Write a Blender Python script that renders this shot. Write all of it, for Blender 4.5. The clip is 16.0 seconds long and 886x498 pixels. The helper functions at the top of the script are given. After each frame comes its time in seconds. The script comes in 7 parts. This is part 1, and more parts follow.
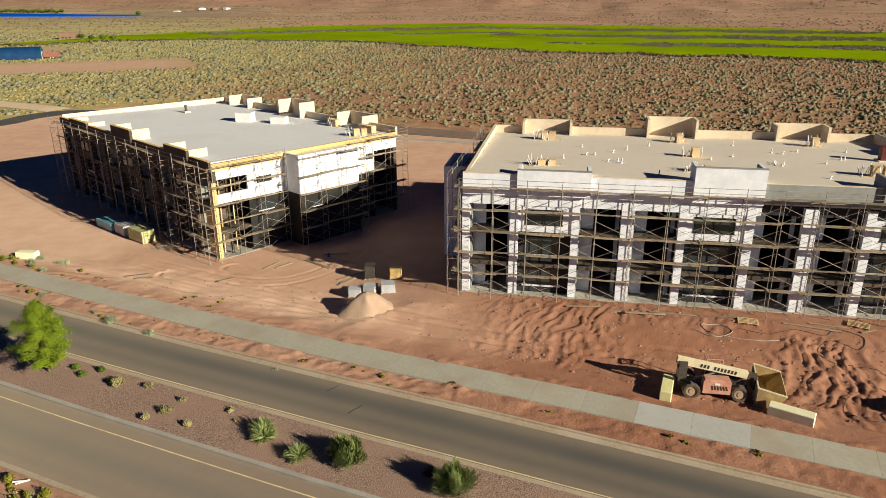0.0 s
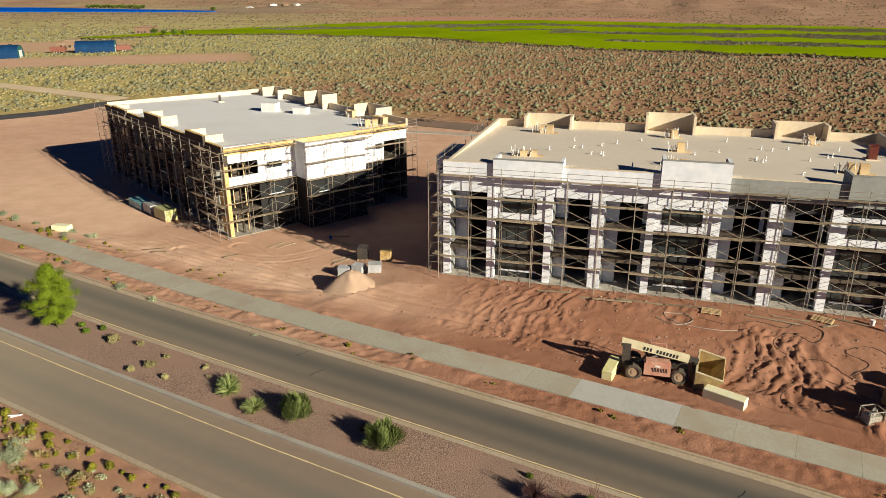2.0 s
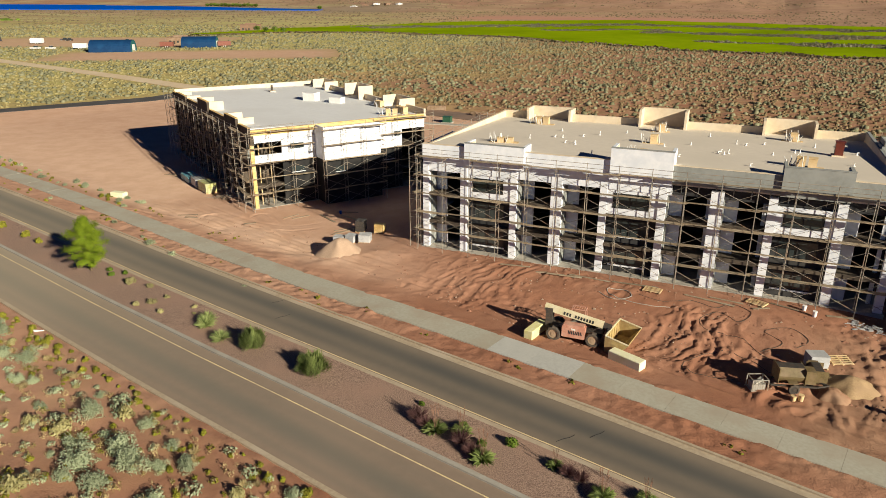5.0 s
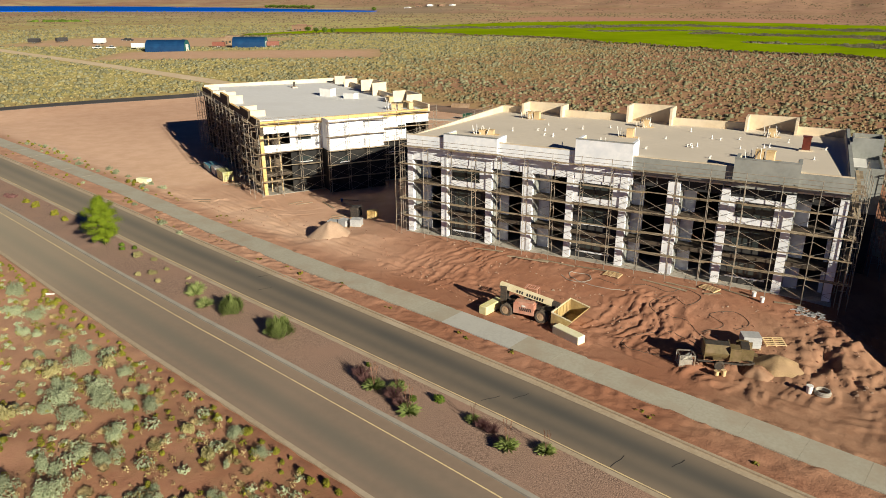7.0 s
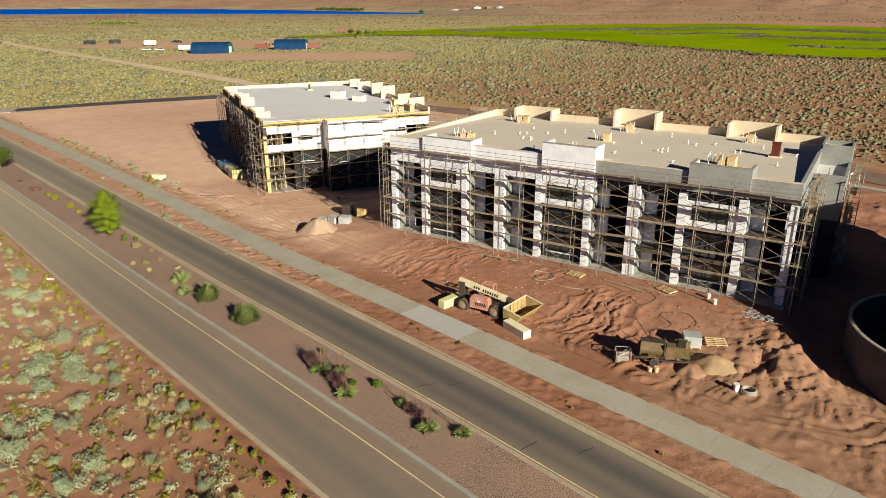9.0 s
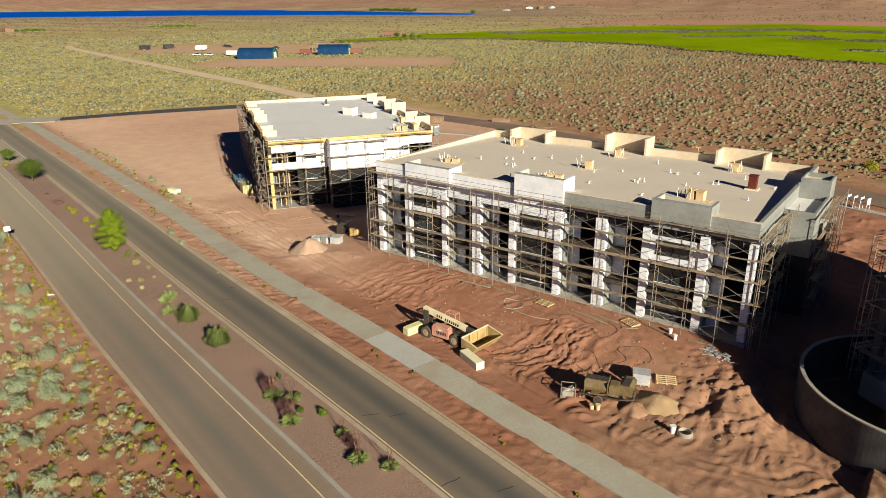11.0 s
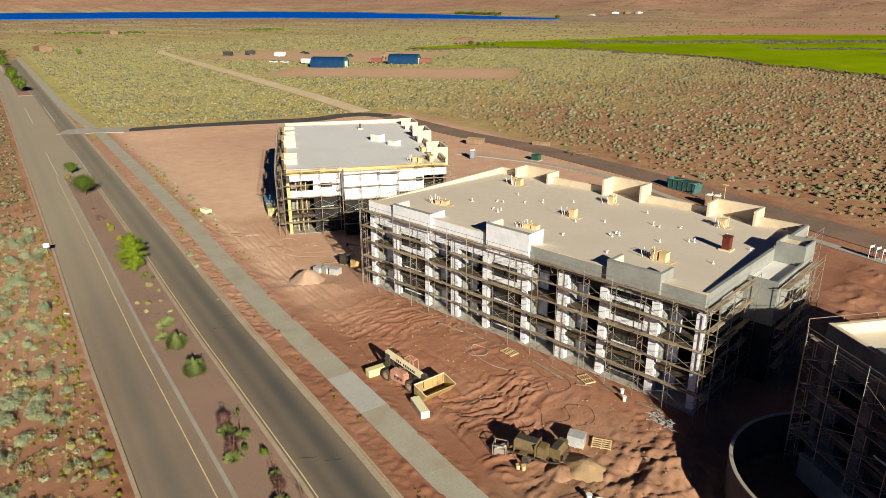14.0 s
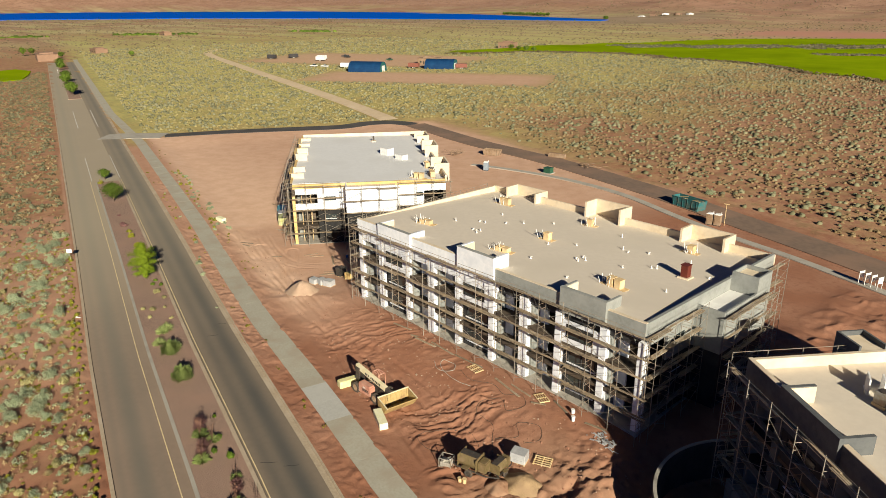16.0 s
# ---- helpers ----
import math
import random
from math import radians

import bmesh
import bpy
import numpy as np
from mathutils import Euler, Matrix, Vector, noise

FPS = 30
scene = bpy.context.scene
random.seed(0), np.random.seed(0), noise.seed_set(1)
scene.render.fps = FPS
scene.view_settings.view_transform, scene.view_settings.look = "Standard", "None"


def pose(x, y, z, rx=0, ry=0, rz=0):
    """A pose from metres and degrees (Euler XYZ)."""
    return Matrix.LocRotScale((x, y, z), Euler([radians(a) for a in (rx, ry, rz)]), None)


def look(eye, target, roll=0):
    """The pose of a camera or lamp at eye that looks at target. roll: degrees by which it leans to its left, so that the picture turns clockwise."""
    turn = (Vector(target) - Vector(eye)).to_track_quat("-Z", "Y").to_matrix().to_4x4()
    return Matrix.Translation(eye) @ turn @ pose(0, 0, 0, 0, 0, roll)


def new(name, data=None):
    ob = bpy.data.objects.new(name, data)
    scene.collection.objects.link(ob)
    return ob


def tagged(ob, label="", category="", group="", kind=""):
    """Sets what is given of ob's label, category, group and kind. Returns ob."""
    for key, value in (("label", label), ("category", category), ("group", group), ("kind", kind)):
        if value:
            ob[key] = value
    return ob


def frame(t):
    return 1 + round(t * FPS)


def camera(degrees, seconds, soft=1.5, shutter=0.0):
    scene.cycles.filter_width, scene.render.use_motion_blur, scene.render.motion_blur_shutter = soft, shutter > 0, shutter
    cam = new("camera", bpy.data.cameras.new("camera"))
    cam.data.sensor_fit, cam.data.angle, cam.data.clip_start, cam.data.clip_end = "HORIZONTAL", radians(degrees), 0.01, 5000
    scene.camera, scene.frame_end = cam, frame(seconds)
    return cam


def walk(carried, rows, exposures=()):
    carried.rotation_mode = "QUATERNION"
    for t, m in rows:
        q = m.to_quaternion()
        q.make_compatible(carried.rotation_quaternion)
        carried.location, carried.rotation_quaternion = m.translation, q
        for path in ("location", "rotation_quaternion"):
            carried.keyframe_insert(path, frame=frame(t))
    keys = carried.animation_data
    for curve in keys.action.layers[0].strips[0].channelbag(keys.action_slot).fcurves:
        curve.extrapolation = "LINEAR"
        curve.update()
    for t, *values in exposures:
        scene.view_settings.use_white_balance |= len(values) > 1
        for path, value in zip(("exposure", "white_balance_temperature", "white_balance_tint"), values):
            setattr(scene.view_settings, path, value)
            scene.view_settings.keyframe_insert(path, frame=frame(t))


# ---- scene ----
cam = camera(65.7, 16.0, soft=0.55)
PATH = [
    (0, (1.398, -1.505, 27.241), (1.068, 0.346, 26.56), -0.2),
    (0.5, (3.416, -1.946, 27.248), (3.035, -0.105, 26.564), -0.2),
    (1, (5.604, -2.454, 27.205), (5.174, -0.624, 26.521), -0.1),
    (1.5, (7.706, -3.069, 27.271), (7.239, -1.25, 26.585), -0.1),
    (2, (9.982, -3.697, 27.295), (9.479, -1.888, 26.606), -0.1),
    (2.5, (12.256, -4.338, 27.278), (11.713, -2.54, 26.589), -0.1),
    (3, (14.651, -4.921, 27.346), (14.067, -3.137, 26.656), -0.2),
    (3.5, (17.007, -5.54, 27.31), (16.377, -3.771, 26.62), -0.2),
    (4, (19.352, -6.098, 27.331), (18.68, -4.345, 26.642), -0.2),
    (6.3, (30.592, -8.282, 27.289), (29.743, -6.607, 26.601), -0.1),
    (6.5, (31.448, -8.337, 27.203), (30.588, -6.666, 26.516), -0.2),
    (7, (33.917, -8.511, 27.209), (33.026, -6.857, 26.522), -0.2),
    (7.5, (36.292, -8.671, 27.163), (35.374, -7.031, 26.476), -0.2),
    (8, (38.628, -8.467, 27.184), (37.687, -6.84, 26.5), -0.3),
    (8.5, (40.659, -7.97, 27.371), (39.69, -6.359, 26.688), -0.3),
    (9, (42.527, -7.319, 27.839), (41.521, -5.731, 27.158), -0.3),
    (11.3, (50.693, -2.406, 31.683), (49.55, -0.912, 31.003), -0.6),
    (11.5, (51.1, -1.891, 31.929), (49.947, -0.404, 31.252), -0.5),
    (12, (52.602, -0.52, 32.826), (51.42, 0.945, 32.15), -0.5),
    (12.5, (54.074, 0.775, 33.785), (52.862, 2.216, 33.112), -0.4),
    (13, (55.687, 1.975, 34.734), (54.443, 3.388, 34.058), -0.4),
    (13.5, (57.525, 2.884, 35.689), (56.249, 4.268, 35.014), -0.4),
    (14, (59.532, 3.747, 36.723), (58.23, 5.106, 36.046), -0.4),
    (14.5, (61.605, 4.589, 37.764), (60.278, 5.923, 37.086), -0.4),
    (15, (63.792, 5.505, 38.785), (62.447, 6.82, 38.106), -0.4),
    (15.5, (65.82, 6.395, 39.708), (64.45, 7.684, 39.028), -0.4),
    (16, (67.76, 7.436, 40.501), (66.367, 8.7, 39.823), -0.4),
]
walk(cam, [(t, look(eye, target, roll)) for t, eye, target, roll in PATH])

# ---- world, sun, exposure ----
SUN_ELEV, SUN_AZ = 20.5, -25.0          # degrees; azimuth of the sun counted from +x
world = bpy.data.worlds.new("sky")
scene.world = world
world.use_nodes = True
wn = world.node_tree.nodes
sky = wn.new("ShaderNodeTexSky")
sky.sky_type, sky.sun_disc = 'NISHITA', False
sky.air_density, sky.dust_density, sky.ozone_density, sky.altitude = 0.19, 0.0, 10.0, 1300.0
sky.sun_elevation, sky.sun_rotation = radians(SUN_ELEV), radians(90 - SUN_AZ)
world.node_tree.links.new(sky.outputs[0], wn["Background"].inputs[0])
wn["Background"].inputs[1].default_value = 0.05
sun_data = bpy.data.lights.new("sun", 'SUN')
sun_data.energy, sun_data.angle, sun_data.color = 5.0, radians(0.5), (1.0, 0.92, 0.735)
sun = new("sun", sun_data)
sd = Vector((math.cos(radians(SUN_AZ)) * math.cos(radians(SUN_ELEV)), math.sin(radians(SUN_AZ)) * math.cos(radians(SUN_ELEV)), math.sin(radians(SUN_ELEV))))
sun.matrix_world = look(sd * 200, (0, 0, 0))
scene.view_settings.exposure = 0.74

# ---- materials ----
MATS = {}


def surf(name, c1, c2=None, c3=None, fine=6.0, big=0.35, rough=0.85, bump=0.15, metal=0.0, vary=0.0, detail=4.0, spec=0.3):
    """Two-scale mottled surface: c1/c2 by fine grain, c3 by large stains; vary: brightness spread between pieces."""
    if name in MATS:
        return MATS[name]
    m = bpy.data.materials.new(name)
    m.use_nodes = True
    n, l = m.node_tree.nodes, m.node_tree.links
    b = n["Principled BSDF"]
    c2 = c2 or tuple(v * 0.75 for v in c1)
    c3 = c3 or tuple(v * 0.85 for v in c1)
    co = n.new("ShaderNodeTexCoord")
    f = n.new("ShaderNodeTexNoise")
    f.inputs["Scale"].default_value, f.inputs["Detail"].default_value = fine, detail
    g = n.new("ShaderNodeTexNoise")
    g.inputs["Scale"].default_value, g.inputs["Detail"].default_value = big, 3
    l.new(co.outputs["Object"], f.inputs["Vector"])
    l.new(co.outputs["Object"], g.inputs["Vector"])
    r1, r2 = n.new("ShaderNodeValToRGB"), n.new("ShaderNodeValToRGB")
    r1.color_ramp.elements[0].position, r1.color_ramp.elements[1].position = 0.38, 0.66
    r2.color_ramp.elements[0].position, r2.color_ramp.elements[1].position = 0.45, 0.7
    l.new(f.outputs[0], r1.inputs[0])
    l.new(g.outputs[0], r2.inputs[0])
    m1, m2 = n.new("ShaderNodeMix"), n.new("ShaderNodeMix")
    m1.data_type = m2.data_type = 'RGBA'
    m1.inputs[6].default_value, m1.inputs[7].default_value = (*c1, 1), (*c2, 1)
    m2.inputs[7].default_value = (*c3, 1)
    l.new(r1.outputs[0], m1.inputs[0])
    l.new(r2.outputs[0], m2.inputs[0])
    l.new(m1.outputs[2], m2.inputs[6])
    last = m2.outputs[2]
    if vary:
        oi, mr, hs = n.new("ShaderNodeObjectInfo"), n.new("ShaderNodeMapRange"), n.new("ShaderNodeHueSaturation")
        mr.inputs[3].default_value, mr.inputs[4].default_value = 1 - vary, 1 + vary
        l.new(oi.outputs["Random"], mr.inputs[0])
        l.new(mr.outputs[0], hs.inputs["Value"])
        l.new(last, hs.inputs["Color"])
        last = hs.outputs[0]
    l.new(last, b.inputs["Base Color"])
    b.inputs["Roughness"].default_value, b.inputs["Metallic"].default_value = rough, metal
    b.inputs["Specular IOR Level"].default_value = spec
    if bump:
        bp = n.new("ShaderNodeBump")
        bp.inputs["Strength"].default_value, bp.inputs["Distance"].default_value = bump, 0.05
        l.new(f.outputs[0], bp.inputs["Height"])
        l.new(bp.outputs[0], b.inputs["Normal"])
    MATS[name] = m
    return m


def island(name, c1, c2, rough=0.8, spec=0.2, glow=0.28):
    """Foliage: colour differs from leaf clump to leaf clump."""
    m = bpy.data.materials.new(name)
    m.use_nodes = True
    n, l = m.node_tree.nodes, m.node_tree.links
    b = n["Principled BSDF"]
    g, oi = n.new("ShaderNodeNewGeometry"), n.new("ShaderNodeObjectInfo")
    mx = n.new("ShaderNodeMix")
    mx.data_type = 'RGBA'
    mx.inputs[6].default_value, mx.inputs[7].default_value = (*c1, 1), (*c2, 1)
    l.new(g.outputs["Random Per Island"], mx.inputs[0])
    mr, hs = n.new("ShaderNodeMapRange"), n.new("ShaderNodeHueSaturation")
    mr.inputs[3].default_value, mr.inputs[4].default_value = 0.75, 1.25
    l.new(oi.outputs["Random"], mr.inputs[0])
    l.new(mr.outputs[0], hs.inputs["Value"])
    l.new(mx.outputs[2], hs.inputs["Color"])
    l.new(hs.outputs[0], b.inputs["Base Color"])
    b.inputs["Roughness"].default_value, b.inputs["Specular IOR Level"].default_value = rough, spec
    tr, ms = n.new("ShaderNodeBsdfTranslucent"), n.new("ShaderNodeMixShader")
    ms.inputs[0].default_value = glow
    l.new(hs.outputs[0], tr.inputs["Color"])
    l.new(b.outputs[0], ms.inputs[1])
    l.new(tr.outputs[0], ms.inputs[2])
    l.new(ms.outputs[0], n["Material Output"].inputs["Surface"])
    return m


WHITE = surf("white_sheathing", (0.78, 0.79, 0.82), (0.7, 0.72, 0.76), (0.62, 0.65, 0.7), fine=2.0, big=0.6, rough=0.7)
GREY = surf("grey_basecoat", (0.26, 0.27, 0.255), (0.225, 0.23, 0.215), (0.30, 0.305, 0.285), fine=3.0, big=0.4)
SLATE = surf("slate_basecoat", (0.10, 0.105, 0.108), (0.08, 0.085, 0.088), (0.125, 0.13, 0.13), fine=3.0, big=0.4)
# Wrap lowered to near black; part of it is shade put into the colour.
DARK = surf("dark_shaded_wrap", (0.032, 0.032, 0.034), (0.022, 0.022, 0.024), (0.05, 0.047, 0.044), fine=2.0, big=0.5)
BROWN = surf("bare_wall_board", (0.075, 0.058, 0.043), (0.055, 0.042, 0.032), (0.105, 0.082, 0.06), fine=3.0, big=0.5)
# Near black because the neighbour's cast shadow is put into this wrap's colour.
SHADEWRAP = surf("shaded_black_wrap", (0.02, 0.0195, 0.0195), (0.014, 0.014, 0.0145), (0.034, 0.031, 0.028), fine=2.0, big=0.5)
OSB = surf("yellow_sheathing_board", (0.62, 0.43, 0.17), (0.55, 0.36, 0.13), (0.68, 0.5, 0.25), fine=12.0, big=0.8)
CREAM = surf("cream_roof_coating", (0.66, 0.55, 0.40), (0.60, 0.49, 0.35), (0.70, 0.60, 0.46), fine=2.0, big=0.4)
TANROOF = surf("tan_roof_membrane", (0.66, 0.585, 0.485), (0.63, 0.555, 0.46), (0.61, 0.54, 0.445), fine=1.5, big=0.12, bump=0.05)
GREYROOF = surf("grey_roof_membrane", (0.67, 0.67, 0.67), (0.64, 0.64, 0.64), (0.62, 0.615, 0.61), fine=1.5, big=0.12, bump=0.05)
CONCRETE = surf("pale_concrete", (0.40, 0.37, 0.32), (0.36, 0.33, 0.28), (0.32, 0.29, 0.25), fine=5.0, big=0.4, vary=0.06)
CURB = surf("curb_concrete", (0.42, 0.34, 0.24), (0.355, 0.275, 0.195), (0.45, 0.37, 0.28), fine=4.0, big=0.3)
STEEL = surf("galvanised_scaffold_steel", (0.36, 0.34, 0.30), (0.28, 0.25, 0.2), (0.3, 0.2, 0.13), fine=3.0, big=0.7, rough=0.55, metal=0.35, vary=0.2)
PLANK = surf("weathered_scaffold_plank", (0.31, 0.24, 0.16), (0.23, 0.17, 0.11), (0.37, 0.31, 0.23), fine=4.0, big=0.9, vary=0.25)
LUMBER = surf("fresh_lumber", (0.62, 0.45, 0.24), (0.54, 0.38, 0.19), (0.66, 0.5, 0.3), fine=5.0, big=1.0, vary=0.15)
GRAVEL = surf("red_gravel", (0.42, 0.285, 0.215), (0.14, 0.086, 0.064), (0.33, 0.21, 0.155), fine=13.0, big=0.25, bump=0.9, detail=8)
YELLOW = surf("worn_yellow_paint", (0.74, 0.59, 0.32), (0.64, 0.50, 0.28), (0.52, 0.41, 0.26), fine=3.0, big=0.8)
WHITEPAINT = surf("worn_white_paint", (0.7, 0.68, 0.62), (0.5, 0.48, 0.44), fine=3.0)
PVC = surf("white_plastic_pipe", (0.8, 0.79, 0.76), (0.74, 0.73, 0.7), fine=2.0, rough=0.4, bump=0)
# Stud colour is darkened so the rooms' shade sits in the material.
INTERIOR = surf("shaded_interior_stud", (0.09, 0.07, 0.05), (0.06, 0.045, 0.035), (0.12, 0.09, 0.065), fine=2.0, big=0.5)
SANDM = surf("pale_sand", (0.46, 0.325, 0.23), (0.41, 0.285, 0.2), (0.39, 0.265, 0.185), fine=8.0, big=0.8, bump=0.4)

GLASS = bpy.data.materials.new("window_glass")
GLASS.use_nodes = True
gb = GLASS.node_tree.nodes["Principled BSDF"]
gb.inputs["Base Color"].default_value = (0.035, 0.045, 0.045, 1)
gb.inputs["Roughness"].default_value, gb.inputs["Specular IOR Level"].default_value = 0.12, 0.8


# ---- mesh kit ----
class Geo:
    """Gathers vertices and faces for one mesh."""

    def __init__(self):
        self.v, self.f = [], []

    def add(self, vs, fs):
        k = len(self.v)
        self.v += [tuple(p) for p in vs]
        self.f += [tuple(i + k for i in q) for q in fs]
        return self

    def box(self, x0, x1, y0, y1, z0, z1):
        return self.add([(x0, y0, z0), (x1, y0, z0), (x1, y1, z0), (x0, y1, z0), (x0, y0, z1), (x1, y0, z1), (x1, y1, z1), (x0, y1, z1)],
                        [(3, 2, 1, 0), (4, 5, 6, 7), (0, 1, 5, 4), (1, 2, 6, 5), (2, 3, 7, 6), (3, 0, 4, 7)])

    def bar(self, p, q, w, h=None):
        """A square bar from p to q."""
        p, q, h = Vector(p), Vector(q), h or w
        d = (q - p).normalized()
        s = d.cross(Vector((0, 0, 1)))
        s = s.normalized() if s.length > 1e-4 else Vector((1, 0, 0))
        u = s.cross(d)
        a, b = s * (w / 2), u * (h / 2)
        return self.add([p - a - b, p + a - b, p + a + b, p - a + b, q - a - b, q + a - b, q + a + b, q - a + b],
                        [(3, 2, 1, 0), (4, 5, 6, 7), (0, 1, 5, 4), (1, 2, 6, 5), (2, 3, 7, 6), (3, 0, 4, 7)])

    def tube(self, p, q, r, n=6, r2=None):
        p, q = Vector(p), Vector(q)
        r2 = r if r2 is None else r2
        d = (q - p).normalized()
        s = d.cross(Vector((0, 0, 1)))
        s = s.normalized() if s.length > 1e-4 else Vector((1, 0, 0))
        u = s.cross(d)
        ring = [s * math.cos(2 * math.pi * i / n) + u * math.sin(2 * math.pi * i / n) for i in range(n)]
        vs = [p + c * r for c in ring] + [q + c * r2 for c in ring]
        fs = [(i, (i + 1) % n, n + (i + 1) % n, n + i) for i in range(n)] + [tuple(range(n - 1, -1, -1)), tuple(range(n, 2 * n))]
        return self.add(vs, fs)

    def prism(self, poly, z0, z1):
        n = len(poly)
        vs = [(x, y, z0) for x, y in poly] + [(x, y, z1) for x, y in poly]
        return self.add(vs, [(i, (i + 1) % n, n + (i + 1) % n, n + i) for i in range(n)] + [tuple(range(n - 1, -1, -1)), tuple(range(n, 2 * n))])

    def mesh(self, name, mat, smooth=False):
        me = bpy.data.meshes.new(name)
        me.from_pydata(self.v, [], self.f)
        me.materials.append(mat)
        if smooth:
            me.polygons.foreach_set("use_smooth", [True] * len(me.polygons))
        me.update()
        return me


def part(name, geo, mat, parent, label="", smooth=False):
    ob = new(name, geo if isinstance(geo, bpy.types.Mesh) else geo.mesh(name, mat, smooth))
    ob.parent = parent
    if label:
        ob["label"] = label
    return ob


def put(name, me, parent, x, y, z, rz=0.0, m=None):
    """One more piece on a shared mesh."""
    ob = new(name, me)
    ob.parent = parent
    ob.matrix_basis = m if m is not None else pose(x, y, z, 0, 0, rz)
    return ob


def thing(name, label, category, m=None, group="", kind=""):
    ob = new(name)
    if m is not None:
        ob.matrix_basis = m
    return tagged(ob, label, category, group, kind)


def solo(name, geo, mat, label, category, m=None, group="", kind="", smooth=False):
    ob = new(name, geo if isinstance(geo, bpy.types.Mesh) else geo.mesh(name, mat, smooth))
    if m is not None:
        ob.matrix_basis = m
    return tagged(ob, label, category, group, kind)


rng = random.Random(7)
nrng = np.random.RandomState(5)

# ---- lie of the land ----
ROAD_A = -13.33
RC, RS = math.cos(radians(ROAD_A)), math.sin(radians(ROAD_A))


def uv_of(x, y):
    return x * RC + y * RS, -x * RS + y * RC


def xy_of(u, v):
    return u * RC - v * RS, u * RS + v * RC


def smooth01(a, b, x):
    t = np.clip((np.asarray(x, float) - a) / (b - a), 0, 1)
    return t * t * (3 - 2 * t)


def walk_line(x):
    """Cross offset of the sidewalk's middle."""
    return np.interp(x, [-520, -220, -150, -60, -30, -12, 5, 25, 33, 42, 60], [41.0, 41.2, 44.2, 44.1, 43.5, 43.3, 43.9, 44.2, 44.55, 44.75, 45.0])


def base_z(x):
    return np.interp(x, [-90, -60, -30, -5, 20, 45], [0.2, 0.02, -0.32, -0.27, -0.47, -0.85])


def bend(u):
    """Slight sideways bend of the road."""
    return np.interp(u, [-60, -20, 10, 40], [-0.04, -0.25, 0.08, 0.0])


def rect_mask(x, y, ox, oy, ang, x0, x1, y0, y1, soft):
    c, s = math.cos(radians(ang)), math.sin(radians(ang))
    px, py = (x - ox) * c + (y - oy) * s, -(x - ox) * s + (y - oy) * c
    d = np.maximum(np.maximum(x0 - px, px - x1), np.maximum(y0 - py, py - y1))
    return 1 - smooth01(0, soft, d)


B1 = (-74.1, 91.6, -34.0, -0.5)      # front left corner x, y, turn, pad height
B2 = (-7.5, 60.0, 0.0, 0.4)
B3 = (48.2, 58.6, -36.0, 1.4)
BL, BW = 45.3, 27.4


WAVES = [[(nrng.uniform(0, 6.28), nrng.uniform(0, 6.28), nrng.uniform(0.6, 1.7)) for _ in range(6)] for _ in range(97)]


def wav(x, y, s, k):
    """Cheap smooth noise from a few sines."""
    out = 0
    for i in range(6):
        a, p, f = WAVES[k % 97][i]
        f = f / s
        out = out + np.sin((x * math.cos(a) + y * math.sin(a)) * (f * 6.28) + p + 1.3 * np.sin(x * (f * 2.1) + y * (f * 1.7) + i))
    return out / 6


def vnoise(x, y, s, k, octaves=3):
    """Lattice noise between -1 and 1, rougher than wav."""
    x, y = np.asarray(x, float) / s + 17.3 * k, np.asarray(y, float) / s - 9.7 * k
    out, amp, tot = 0.0, 1.0, 0.0
    for _ in range(octaves):
        i, j = np.floor(x), np.floor(y)
        fx, fy = x - i, y - j
        fx, fy = fx * fx * (3 - 2 * fx), fy * fy * (3 - 2 * fy)

        def corner(a, b):
            q = np.sin(a * 127.1 + b * 311.7 + k * 13.7) * 43758.5453
            return (q - np.floor(q)) * 2 - 1
        a = corner(i, j) * (1 - fx) + corner(i + 1, j) * fx
        b = corner(i, j + 1) * (1 - fx) + corner(i + 1, j + 1) * fx
        out, tot = out + amp * (a * (1 - fy) + b * fy), tot + amp
        x, y, amp = x * 2.03 + 5.1, y * 2.03 + 3.3, amp * 0.5
    return out / tot


def site_mask(x, y):
    """1 on the bare graded building site."""
    u, v = uv_of(x, y)
    m = smooth01(43.5, 46, v) * smooth01(-175, -171, u - 0.166 * (v - 51.4))
    edge = 160 - 0.24 * (x + 60) + 3 * wav(x, y, 30, 3)
    return m * (1 - smooth01(-3, 4, y - edge)) * (1 - smooth01(130, 150, x))


WHEELINGS = [[(14, 44.6), (20, 43.6), (26, 41.6), (34, 39.8), (46, 37.6)], [(17.5, 46), (24, 44), (30, 42.2), (40, 40.2), (50, 37.6)], [(-40, 61), (-22, 56), (-8, 52.8), (4, 49), (14, 44.8)],
             [(-34, 64), (-14, 53), (0, 51.5), (12, 51), (22, 49), (27, 45)], [(-60, 72), (-44, 64), (-30, 60.5), (-24, 64), (-22, 72)], [(-75, 76), (-48, 60), (-24, 53.5), (-6, 50)], [(40, 41), (45, 42), (47, 45)], [(41, 39.5), (46.5, 41), (49, 45)]]


